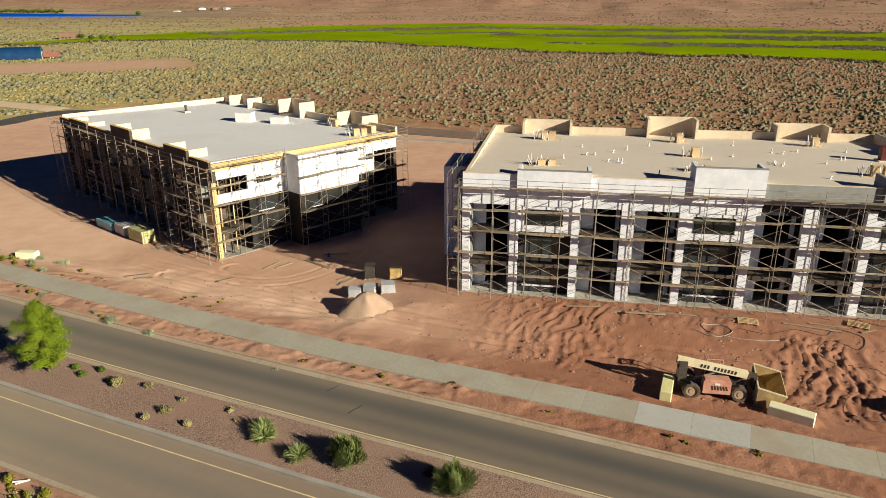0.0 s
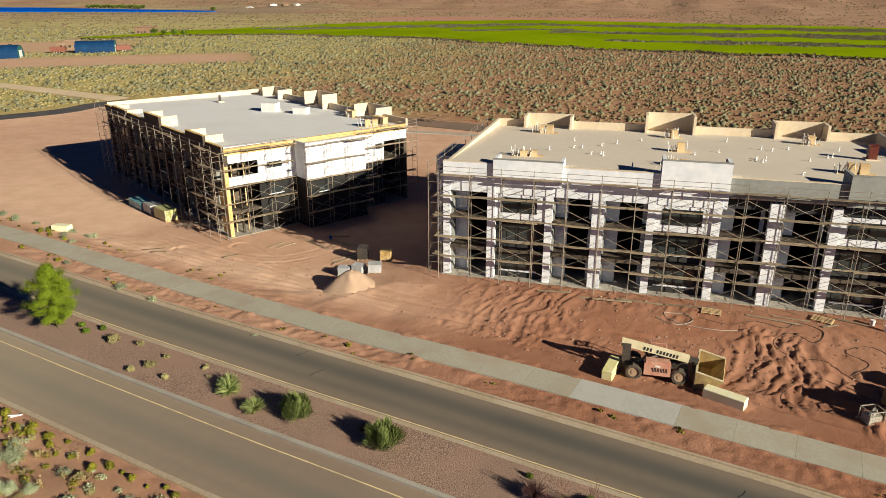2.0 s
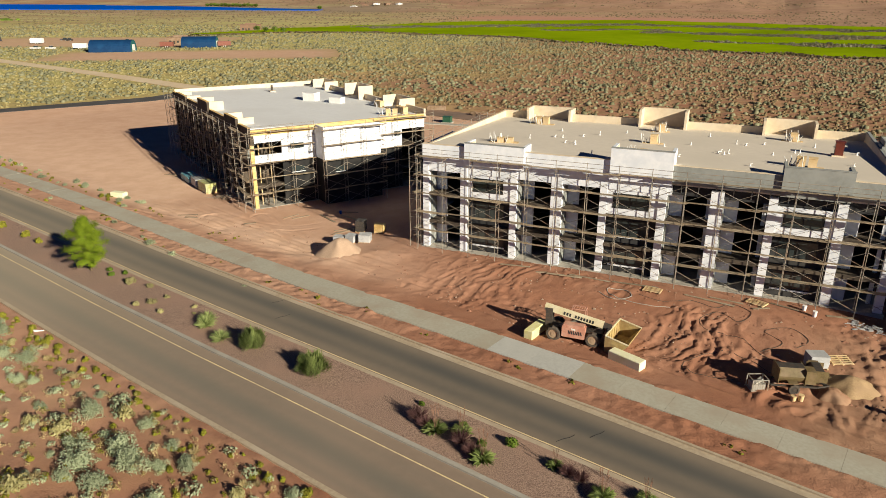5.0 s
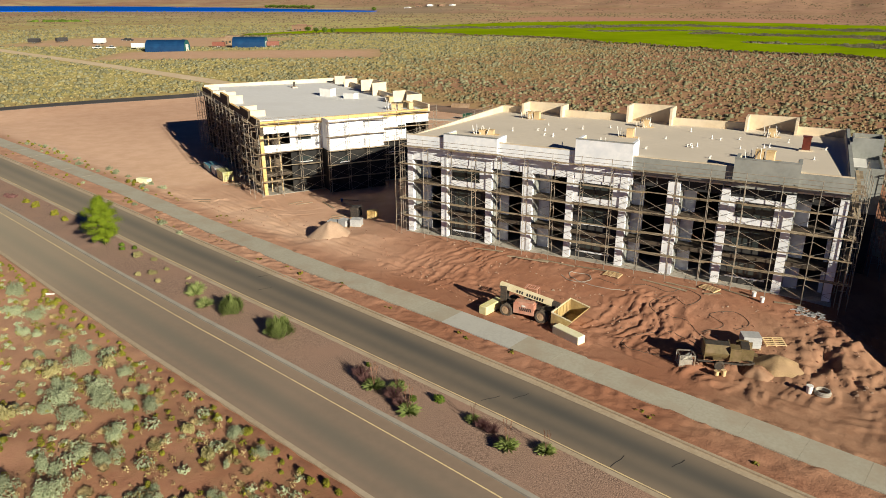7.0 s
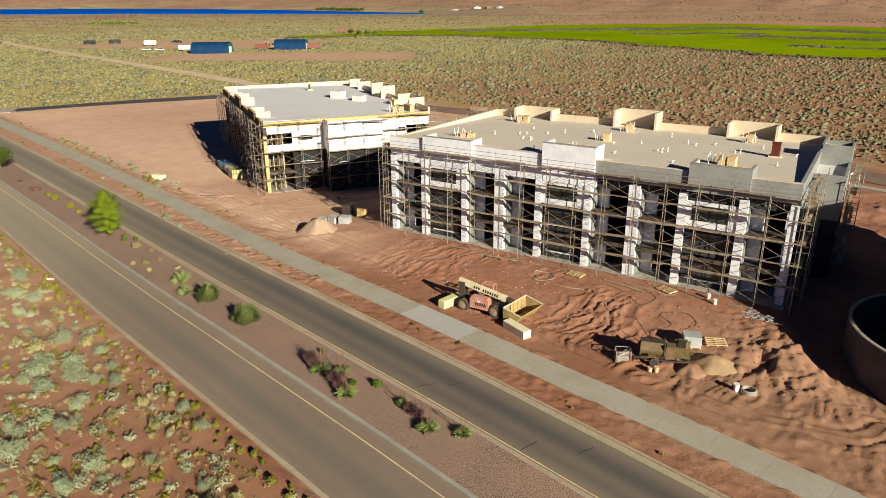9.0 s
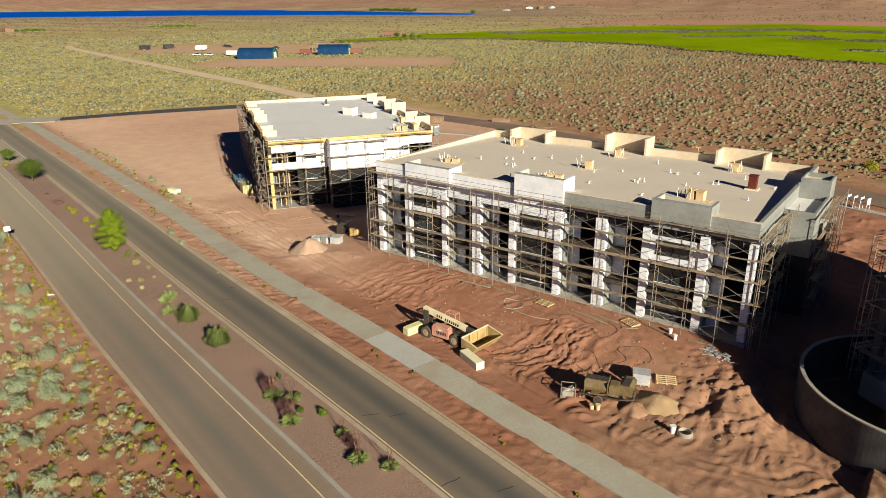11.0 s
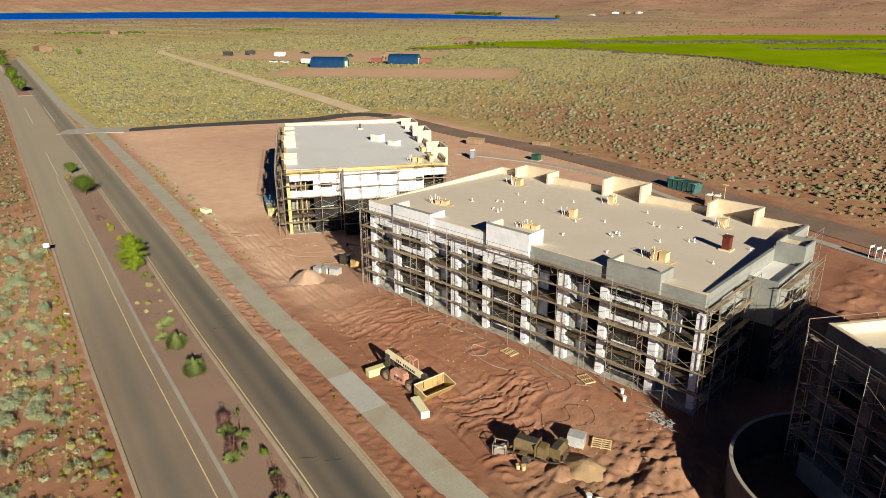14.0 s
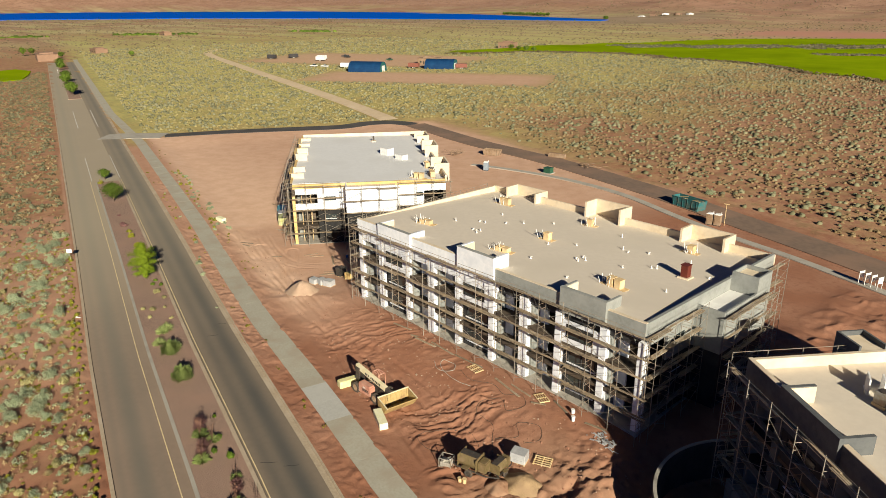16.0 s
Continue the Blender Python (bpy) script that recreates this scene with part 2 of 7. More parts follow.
def wheel_tracks(x, y):
    """Depth of paired tyre ruts along the site's driving lines."""
    out = np.zeros(np.shape(x))
    near = (np.abs(y - 55) < 22) & (np.abs(x + 12) < 66)
    if not np.any(near):
        return out
    px, py = np.asarray(x)[near], np.asarray(y)[near]
    dep = np.zeros(px.shape)
    for line in WHEELINGS:
        fine = []
        for i in range(len(line) - 1):
            a, b = line[max(i - 1, 0)], line[i]
            c, d = line[i + 1], line[min(i + 2, len(line) - 1)]
            for k in range(5):
                t = k / 5
                fine.append(tuple(0.5 * (2 * b[j] + (c[j] - a[j]) * t + (2 * a[j] - 5 * b[j] + 4 * c[j] - d[j]) * t * t + (3 * b[j] - a[j] - 3 * c[j] + d[j]) * t ** 3) for j in (0, 1)))
        fine.append(line[-1])
        best = np.full(px.shape, 99.0)
        for (ax, ay), (bx, by) in zip(fine[:-1], fine[1:]):
            ll = math.hypot(bx - ax, by - ay)
            t = np.clip(((px - ax) * (bx - ax) + (py - ay) * (by - ay)) / ll ** 2, 0, 1)
            q = np.hypot(px - ax - t * (bx - ax), py - ay - t * (by - ay))
            best = np.minimum(best, q)
        groove = np.exp(-((best - 0.95) / 0.24) ** 2)
        berm = np.exp(-((best - 0.5) / 0.16) ** 2) + np.exp(-((best - 1.4) / 0.16) ** 2)
        dep = dep + (0.09 * groove - 0.045 * berm) * np.clip(0.6 + vnoise(px, py, 5, 28, 2), 0.15, 1)
    out[near] = dep
    return out


def height(x, y):
    x, y = np.asarray(x, float), np.asarray(y, float)
    u, v = uv_of(x, y)
    z = base_z(x)
    site = smooth01(45, 52, v) * smooth01(-170, -150, u)
    z = z * (1 - site) + site * (-0.45 - 0.4 * smooth01(-12, 15, x))
    for ox, oy, a, pz in (B1, B2, (*B3[:3], -0.5)):
        k = rect_mask(x, y, ox, oy, a, -2.5, BL + 2.5, -2.2, BW + 2, 11)
        z = z * (1 - k) + pz * k
    # carriageways lie in a bed below the kerbs
    w = v - bend(u)
    road = smooth01(20.85, 21.2, w) * (1 - smooth01(38.6, 38.9, w)) * smooth01(-700, -690, u)
    z = z - 0.25 * road
    # tracked, heaped soil in front of the middle building
    work = smooth01(45.5, 47.5, v) * rect_mask(x, y, -3, 44, -8, 0, 52, 0, 13, 6)
    ct, st_ = math.cos(1.3), math.sin(1.3)
    al, ac = x * ct + y * st_ + 1.2 * vnoise(x, y, 5, 10, 1), x * st_ - y * ct + 0.012 * (y - 48) * (x - 14) + 1.4 * vnoise(x, y, 4, 9, 2)
    rid = 1 - np.abs(vnoise(al / 2.9, ac / 0.85, 1.0, 11, 3)) * 3.2
    rid = np.clip(rid, 0, 1) ** 1.6
    amp = np.clip(0.5 + 1.5 * vnoise(x, y, 7, 12, 2), 0.08, 1) * (0.5 + 0.5 * smooth01(2, 14, x)) * (1 - 0.5 * smooth01(28, 33, x))
    z = z + work * (0.3 * (rid - 0.2) * amp + 0.1 * vnoise(x, y, 3.5, 13) + 0.04 * vnoise(x, y, 0.9, 14))
    z = z - smooth01(46.3, 47.2, v) * wheel_tracks(x, y)
    mess = rect_mask(x, y, 35.5, 47.5, 0, 0, 7, 0, 9, 3) + 0.3 * rect_mask(x, y, 29, 47, 0, 0, 13, 0, 9, 3)
    rough = 1 - np.abs(vnoise(x, y, 1.5, 21, 4)) * 2
    z = z + mess * (0.13 * rough + 0.14 * vnoise(x, y, 3.0, 22, 4) + 0.11 * vnoise(x, y, 0.7, 23, 3))
    lot = rect_mask(x, y, 41, 78, 0, 0, 25, 0, 36, 5)
    z = z + lot * (0.5 * vnoise(x, y, 5, 24, 4) + 0.25 * np.clip(1 - 3 * np.abs(vnoise(x * 0.5, y, 1.6, 25, 2)), 0, 1))
    arcs = rect_mask(x, y, 36, 36, -13, 0, 24, 0, 8, 3) * smooth01(45, 47, v)
    z = z + arcs * (0.13 * (1 - np.abs(np.sin(np.hypot(x - 39, y - 54.5) * 2.6 + 2.0 * vnoise(x, y, 5, 26, 2)))) ** 2 * np.clip(0.5 + 1.6 * vnoise(x, y, 4, 29, 2), 0, 1.2) + 0.05 * vnoise(x, y, 0.8, 27, 3))
    # ground dug out along the curved retaining wall
    rw = np.hypot(x - 52.4, y - 56.5)
    z = z - 0.9 * smooth01(13.5, 10.5, rw) * (x < 50) - 0.5 * smooth01(8.9, 8.7, rw)
    # spoil bank with gullies beside it
    bank = smooth01(4.2, 0.5, np.hypot((x - 39.3) * 0.9, (y - 50.6) * 0.62))
    z = z + bank * (0.3 + 0.35 * vnoise(x, y, 1.6, 61, 4) + 0.12 * vnoise(x, y, 0.6, 63, 2)) - 0.8 * bank * np.clip(vnoise(x * 1.6, y * 0.45, 1.2, 62, 2), 0, 1)
    yard = rect_mask(x, y, -52, 50, -12, 0, 45, 0, 14, 5)
    sw = vnoise(x, y, 9, 37, 2)
    z = z + yard * 0.1 * np.clip(1 - 3 * np.abs(vnoise((x - 0.25 * y) / 6 + 0.6 * sw, (y + 0.3 * x) / 0.9 + 2.2 * sw, 1.0, 38, 2)), 0, 1) * np.clip(0.4 + vnoise(x, y, 7, 39, 2), 0, 1)
    z = z + yard * (0.10 * vnoise(x, y, 3, 31) + 0.10 * np.clip(vnoise(x * 0.45 + y * 0.2, y * 1.5, 1.5, 32, 2), 0, 1))
    verge = smooth01(39.0, 39.4, w) * (1 - smooth01(41.0, 41.5, w))
    z = z + verge * (0.06 * vnoise(x, y, 1.7, 33, 3) + 0.14 * (0.4 - np.abs(vnoise(x * 0.7, y, 0.8, 34, 2))) - 0.06)
    # sand drifted over the sidewalk's edges
    e = np.abs((y + 0.237 * x - walk_line(x)) * 0.973)
    clear = 1 - smooth01(1.5, 2.4, e)
    z = z * (1 - clear) + np.minimum(z, base_z(x) + 0.02) * clear
    z = z + smooth01(0.95, 1.5, e) * (1 - smooth01(1.7, 2.6, e)) * 0.18 * np.clip(wav(x, y, 3.5, 35) * 0.8 + 0.5 * wav(x, y, 1.3, 36) + 0.22, 0, 1)
    wild = (1 - smooth01(19, 20.4, v)) + smooth01(2, 8, y - (162 - 0.24 * (x + 60)))
    z = z + np.clip(wild, 0, 1) * (0.12 * wav(x, y, 5, 41) + 0.25 * wav(x, y, 40, 42))
    # far hills, beyond the lake on one side
    d, th = np.hypot(x, y), np.degrees(np.arctan2(y, x))
    start = np.interp(th, [40, 70, 95, 118, 124, 131, 145, 158, 170, 180], [900, 1100, 1250, 1500, 1750, 2250, 3300, 3900, 4150, 4200])
    rise = np.clip(d - start - 150 * wav(x, y, 900, 51), 0, None)
    z = z + rise * np.interp(th, [120, 150, 165], [0.045, 0.06, 0.16]) * (1 + 0.5 * wav(x, y, 700, 52)) + np.minimum(rise, 300) / 300 * 14 * np.clip(wav(x, y, 260, 53) + 0.3, 0, 2)
    return z


def h1(x, y):
    return float(height(x, y))


def axis(lo, hi, step, far_lo, far_hi, grow=1.09):
    mid = list(np.arange(lo, hi + 1e-6, step))
    a, s = [], step
    p = lo
    while p > far_lo:
        s *= grow
        p -= s
        a.append(p)
    b, s, p = [], step, hi
    while p < far_hi:
        s *= grow
        p += s
        b.append(p)
    return np.array(a[::-1] + mid + b)


def refine(a, lo, hi, step):
    """Closer spacing between lo and hi."""
    return np.concatenate([a[a < lo], np.arange(lo, hi, step), a[a >= hi]])


gx, gy = refine(axis(-115, 72, 0.62, -4900, 4900), -50, 60, 0.2), refine(axis(8, 118, 0.62, -900, 4900), 28, 66, 0.2)
GX, GY = np.meshgrid(gx, gy)
GZ = height(GX, GY)
nx, ny = len(gx), len(gy)
me = bpy.data.meshes.new("ground")
idx = np.arange(nx * ny).reshape(ny, nx)
quads = np.stack([idx[:-1, :-1], idx[:-1, 1:], idx[1:, 1:], idx[1:, :-1]], -1).reshape(-1, 4)
me.vertices.add(nx * ny)
me.vertices.foreach_set("co", np.stack([GX, GY, GZ], -1).ravel())
me.loops.add(len(quads) * 4)
me.loops.foreach_set("vertex_index", quads.ravel())
me.polygons.add(len(quads))
me.polygons.foreach_set("loop_start", np.arange(len(quads)) * 4)
me.polygons.foreach_set("use_smooth", np.ones(len(quads), bool))
me.update(calc_edges=True)
u_, v_ = uv_of(GX, GY)
scrub = np.clip(1 - site_mask(GX, GY), 0, 1)
scrub = scrub * (1 - 0.95 * rect_mask(GX, GY, -275, 226, 33, 0, 120, -8, 30, 25)) * (1 - 0.9 * rect_mask(GX, GY, -420, 262, 25, 0, 150, -6, 75, 30))
scrub = scrub * (1 - 0.9 * rect_mask(GX, GY, -440, 900, 5, 0, 380, -40, 180, 80))
scrub = scrub * (1 - smooth01(20, 20.6, v_) * (1 - smooth01(47, 49, v_)) * smooth01(-165, -155, u_)) * np.where((v_ < 20.6) & (u_ > -90), 0.3, 1)
grassy = np.clip(0.35 - (GX + 110) / 200.0 + 0.35 * wav(GX, GY, 120, 61), 0, 1) * scrub * smooth01(38, 42, v_) * (1 - smooth01(800, 1500, np.hypot(GX, GY)))
shore = np.full(GX.shape, 1e9)
for (ax, ay), (bx, by) in (((-2200, 480), (-1920, 860)), ((-1920, 860), (-1560, 1090)), ((-1560, 1090), (-1150, 1215)), ((-1150, 1215), (-830, 1275))):
    q = np.clip(((GX - ax) * (bx - ax) + (GY - ay) * (by - ay)) / ((bx - ax) ** 2 + (by - ay) ** 2), 0, 1)
    shore = np.minimum(shore, np.hypot(GX - ax - q * (bx - ax), GY - ay - q * (by - ay)))
shore = 1 - smooth01(150, 330, shore + 60 * wav(GX, GY, 200, 66))
# Pale soil is cut back between two buildings to deepen the cast shadow.
pale = smooth01(4, -22, GX) * (1 - scrub) * (1 - 0.3 * smooth01(70, 110, GY)) * (0.35 + 0.65 * smooth01(44.5, 48, v_)) * (1 - 0.4 * rect_mask(GX, GY, -46, 66, -10, 0, 40, 0, 40, 8))
for nm, arr in (("scrub", scrub), ("grassy", grassy), ("pale", pale), ("redpatch", 0.9 * rect_mask(GX, GY, -330, 905, 3, 0, 330, -35, 95, 60)), ("far", smooth01(450, 1000, np.hypot(GX, GY))), ("hill", np.maximum(smooth01(3, 25, GZ), 0.8 * (1 - smooth01(104, 122, np.degrees(np.arctan2(GY, GX)))))), ("shore", shore), ("tan", rect_mask(GX, GY, 33, 37, -8, 0, 26, 0, 14, 6))):
    at = me.attributes.new(nm, 'FLOAT', 'POINT')
    at.data.foreach_set("value", arr.ravel().astype(np.float32))


def ground_material():
    m = bpy.data.materials.new("red_desert_soil")
    m.use_nodes = True
    n, l = m.node_tree.nodes, m.node_tree.links
    b = n["Principled BSDF"]
    co = n.new("ShaderNodeTexCoord")

    def noise(scale, detail=4, rough=0.55):
        t = n.new("ShaderNodeTexNoise")
        t.inputs["Scale"].default_value, t.inputs["Detail"].default_value, t.inputs["Roughness"].default_value = scale, detail, rough
        l.new(co.outputs["Object"], t.inputs["Vector"])
        return t.outputs[0]

    def ramp(src, a, z):
        r = n.new("ShaderNodeMapRange")
        r.interpolation_type = 'SMOOTHSTEP'
        r.inputs[1].default_value, r.inputs[2].default_value = a, z
        l.new(src, r.inputs[0])
        return r.outputs[0]

    def mix(fac, a, c):
        x = n.new("ShaderNodeMix")
        x.data_type = 'RGBA'
        if isinstance(fac, float):
            x.inputs[0].default_value = fac
        else:
            l.new(fac, x.inputs[0])
        for s, val in ((6, a), (7, c)):
            if isinstance(val, tuple):
                x.inputs[s].default_value = (*val, 1)
            else:
                l.new(val, x.inputs[s])
        return x.outputs[2]

    def times(a, c):
        x = n.new("ShaderNodeMath")
        x.operation = 'MULTIPLY'
        l.new(a, x.inputs[0])
        if isinstance(c, float):
            x.inputs[1].default_value = c
        else:
            l.new(c, x.inputs[1])
        return x.outputs[0]

    def attr(name):
        a = n.new("ShaderNodeAttribute")
        a.attribute_name = name
        return a.outputs["Fac"]

    soil = mix(ramp(noise(0.09, 4), 0.35, 0.65), (0.30, 0.137, 0.082), (0.37, 0.19, 0.122))
    soil = mix(ramp(noise(1.1, 5), 0.45, 0.75), soil, (0.275, 0.13, 0.082))
    soil = mix(times(ramp(noise(9.0, 3), 0.5, 0.75), 0.35), soil, (0.22, 0.10, 0.065))
    soil = mix(times(attr("pale"), 0.9), soil, mix(ramp(noise(0.3, 6, 0.65), 0.3, 0.7), (0.66, 0.43, 0.295), (0.76, 0.52, 0.375)))
    soil = mix(times(attr("tan"), 0.75), soil, mix(ramp(noise(0.7, 6, 0.65), 0.35, 0.65), (0.37, 0.22, 0.14), (0.285, 0.16, 0.10)))
    sc, gr = attr("scrub"), attr("grassy")
    plant = mix(ramp(noise(0.02, 3), 0.4, 0.65), (0.43, 0.285, 0.145), (0.47, 0.285, 0.17))
    plant = mix(gr, plant, (0.54, 0.45, 0.15))
    cover = times(sc, ramp(noise(0.35, 5, 0.7), 0.36, 0.62))
    col = mix(times(cover, 0.6), soil, plant)
    col = mix(times(gr, 0.85), col, mix(ramp(noise(0.11, 6, 0.7), 0.4, 0.6), (0.52, 0.44, 0.16), (0.38, 0.36, 0.14)))
    col = mix(times(gr, times(ramp(noise(0.5, 5, 0.7), 0.5, 0.58), 0.5)), col, (0.24, 0.23, 0.11))
    col = mix(times(times(sc, ramp(noise(0.28, 3, 0.6), 0.52, 0.62)), 0.4), col, (0.2, 0.17, 0.08))
    far = mix(ramp(noise(0.0035, 5, 0.6), 0.42, 0.6), (0.40, 0.285, 0.175), (0.36, 0.205, 0.135))
    far = mix(times(ramp(noise(0.0018, 3), 0.5, 0.6), 0.8), far, (0.36, 0.175, 0.12))
    far = mix(times(ramp(noise(0.02, 5, 0.65), 0.5, 0.62), 0.75), far, (0.21, 0.16, 0.085))
    far = mix(times(ramp(noise(0.09, 4, 0.65), 0.52, 0.6), 0.6), far, (0.15, 0.12, 0.065))
    streak = n.new("ShaderNodeMapping")
    streak.inputs["Rotation"].default_value[2] = radians(-35)
    streak.inputs["Scale"].default_value = (0.0035, 0.022, 0.01)
    l.new(co.outputs["Object"], streak.inputs[0])
    band = n.new("ShaderNodeTexNoise")
    band.inputs["Scale"].default_value, band.inputs["Detail"].default_value = 1.0, 5
    l.new(streak.outputs[0], band.inputs["Vector"])
    far = mix(ramp(band.outputs[0], 0.42, 0.62), far, mix(ramp(noise(0.006, 4), 0.4, 0.6), (0.50, 0.41, 0.23), (0.40, 0.37, 0.17)))
    stony = mix(ramp(noise(0.012, 6, 0.7), 0.4, 0.62), (0.41, 0.245, 0.17), (0.33, 0.185, 0.125))
    stony = mix(times(ramp(noise(0.05, 5, 0.7), 0.52, 0.62), 0.7), stony, (0.2, 0.12, 0.08))
    far = mix(attr("hill"), far, stony)
    col = mix(times(attr("far"), 0.85), col, far)
    col = mix(times(gr, ramp(noise(0.05, 5, 0.65), 0.35, 0.75)), col, (0.46, 0.42, 0.15))
    col = mix(times(attr("shore"), 0.85), col, mix(ramp(noise(0.01, 4), 0.4, 0.6), (0.34, 0.25, 0.17), (0.27, 0.20, 0.135)))
    col = mix(attr("redpatch"), col, (0.47, 0.235, 0.165))
    l.new(col, b.inputs["Base Color"])
    b.inputs["Roughness"].default_value, b.inputs["Specular IOR Level"].default_value = 0.95, 0.1
    coarse, fine = n.new("ShaderNodeBump"), n.new("ShaderNodeBump")
    coarse.inputs["Strength"].default_value, coarse.inputs["Distance"].default_value = 0.4, 0.06
    fine.inputs["Strength"].default_value, fine.inputs["Distance"].default_value = 0.7, 0.06
    l.new(noise(2.2, 6, 0.65), coarse.inputs["Height"])
    l.new(noise(5.5, 6, 0.65), fine.inputs["Height"])
    l.new(coarse.outputs[0], fine.inputs["Normal"])
    l.new(fine.outputs[0], b.inputs["Normal"])
    return m


me.materials.append(ground_material())
ground = tagged(new("ground", me), "red sandy desert soil with tyre ruts and scrub", "ground", kind="structure")


# ---- roads ----
def strip(name, v0, v1, dz, mat, u0, u1, label, cat, thick=0.2, step=4.0, kind="structure", lift=None):
    """A band along the road between offsets v0 and v1, following its fall."""
    g = Geo()
    us = list(np.arange(u0, u1, step)) + [u1]
    for u in us:
        for v in (v0, v1):
            x, y = xy_of(u, v + float(bend(u)))
            z = float(base_z(x)) + dz
            g.v += [(x, y, z), (x, y, z - thick)]
    for i in range(len(us) - 1):
        a, c = i * 4, i * 4 + 4
        g.f += [(a, c, c + 2, a + 2), (a + 1, a + 3, c + 3, c + 1), (a, a + 1, c + 1, c), (a + 2, c + 2, c + 3, a + 3)]
    n = (len(us) - 1) * 4
    g.f += [(0, 2, 3, 1), (n, n + 1, n + 3, n + 2)]
    return solo(name, g, mat, label, cat, kind=kind)


def asphalt(name, tint, dark, offs, sand_tone=0.0):
    """Worn asphalt; darker wheel tracks run along the lane at the offsets given."""
    m = surf(name, tint, tuple(c * 0.94 for c in tint), tuple(c * 1.1 for c in tint), fine=1.6, big=0.06, rough=0.9, bump=0.02)
    n, l = m.node_tree.nodes, m.node_tree.links
    b = n["Principled BSDF"]
    src = b.inputs["Base Color"].links[0].from_socket
    co, mp = n.new("ShaderNodeTexCoord"), n.new("ShaderNodeMapping")
    mp.inputs["Rotation"].default_value[2] = radians(-ROAD_A)
    l.new(co.outputs["Object"], mp.inputs[0])
    sep = n.new("ShaderNodeSeparateXYZ")
    l.new(mp.outputs[0], sep.inputs[0])
    nz = n.new("ShaderNodeTexNoise")
    nz.inputs["Scale"].default_value = 0.15
    l.new(co.outputs["Object"], nz.inputs["Vector"])
    total = None
    for o, w, s in offs:
        d = n.new("ShaderNodeMath")
        d.operation = 'SUBTRACT'
        l.new(sep.outputs[1], d.inputs[0])
        d.inputs[1].default_value = o
        a = n.new("ShaderNodeMath")
        a.operation = 'ABSOLUTE'
        l.new(d.outputs[0], a.inputs[0])
        r = n.new("ShaderNodeMapRange")
        r.interpolation_type = 'SMOOTHSTEP'
        r.inputs[1].default_value, r.inputs[2].default_value, r.inputs[3].default_value, r.inputs[4].default_value = 0.0, w, s, 0.0
        l.new(a.outputs[0], r.inputs[0])
        if total is None:
            total = r.outputs[0]
        else:
            ad = n.new("ShaderNodeMath")
            l.new(total, ad.inputs[0])
            l.new(r.outputs[0], ad.inputs[1])
            total = ad.outputs[0]
    tm = n.new("ShaderNodeMath")
    tm.operation = 'MULTIPLY'
    l.new(total, tm.inputs[0])
    r2 = n.new("ShaderNodeMapRange")
    r2.inputs[1].default_value, r2.inputs[2].default_value, r2.inputs[3].default_value, r2.inputs[4].default_value = 0.3, 0.7, 0.85, 1.05
    l.new(nz.outputs[0], r2.inputs[0])
    l.new(r2.outputs[0], tm.inputs[1])
    mx = n.new("ShaderNodeMix")
    mx.data_type = 'RGBA'
    l.new(tm.outputs[0], mx.inputs[0])
    l.new(src, mx.inputs[6])
    mx.inputs[7].default_value = (*dark, 1)
    # a paler sand tone is mixed in further down the road
    r3, m3 = n.new("ShaderNodeMapRange"), n.new("ShaderNodeMix")
    r3.interpolation_type = 'SMOOTHSTEP'
    r3.inputs[1].default_value, r3.inputs[2].default_value, r3.inputs[3].default_value, r3.inputs[4].default_value = 5.0, -90.0, 0.0, sand_tone
    l.new(sep.outputs[0], r3.inputs[0])
    m3.data_type = 'RGBA'
    l.new(r3.outputs[0], m3.inputs[0])
    l.new(mx.outputs[2], m3.inputs[6])
    m3.inputs[7].default_value = (0.42, 0.365, 0.265, 1)
    l.new(m3.outputs[2], b.inputs["Base Color"])
    return m


ASPH_N = asphalt("dusty_asphalt", (0.255, 0.19, 0.142), (0.152, 0.141, 0.115), [(23.9, 1.7, 0.75), (25.7, 0.8, 0.25), (22.1, 0.6, 0.3)], 0.62)
ASPH_F = asphalt("grey_asphalt", (0.20, 0.158, 0.118), (0.072, 0.072, 0.067), [(36.4, 1.7, 0.85), (34.5, 1.1, 0.5)], 0.3)
NEAR_U0 = -530
strip("road", 21.36, 27.5, -0.10, ASPH_N, NEAR_U0, 160, "dusty grey-brown asphalt carriageway with a yellow edge line", "road")
strip("road", 32.95, 38.2, -0.10, ASPH_F, NEAR_U0, 160, "grey asphalt carriageway with dark wheel tracks", "road")
strip("road_line", 26.41, 26.51, -0.094, YELLOW, -118, 160, "worn yellow edge line along the median", "road marking", thick=0.02)
strip("road_line", 33.19, 33.29, -0.094, YELLOW, -118, 160, "worn yellow edge line along the median", "road marking", thick=0.02)
strip("curb", 21.0, 21.36, 0.02, CURB, -530, 160, "dusty concrete curb beside the asphalt", "curb")
strip("curb", 38.2, 38.75, -0.08, CURB, -530, 160, "dusty concrete gutter beside the asphalt", "curb")
strip("curb", 38.75, 38.95, 0.05, CURB, -530, 160, "dusty concrete curb beside the verge", "curb")
strip("curb", 27.5, 27.85, 0.06, CONCRETE, -116, 160, "pale concrete median curb", "curb")
strip("curb", 32.55, 32.95, 0.03, CURB, -116, 160, "dusty median curb", "curb")
strip("median", 27.85, 32.55, 0.03, GRAVEL, -116, 160, "red gravel median bed", "median", thick=0.4, step=2)
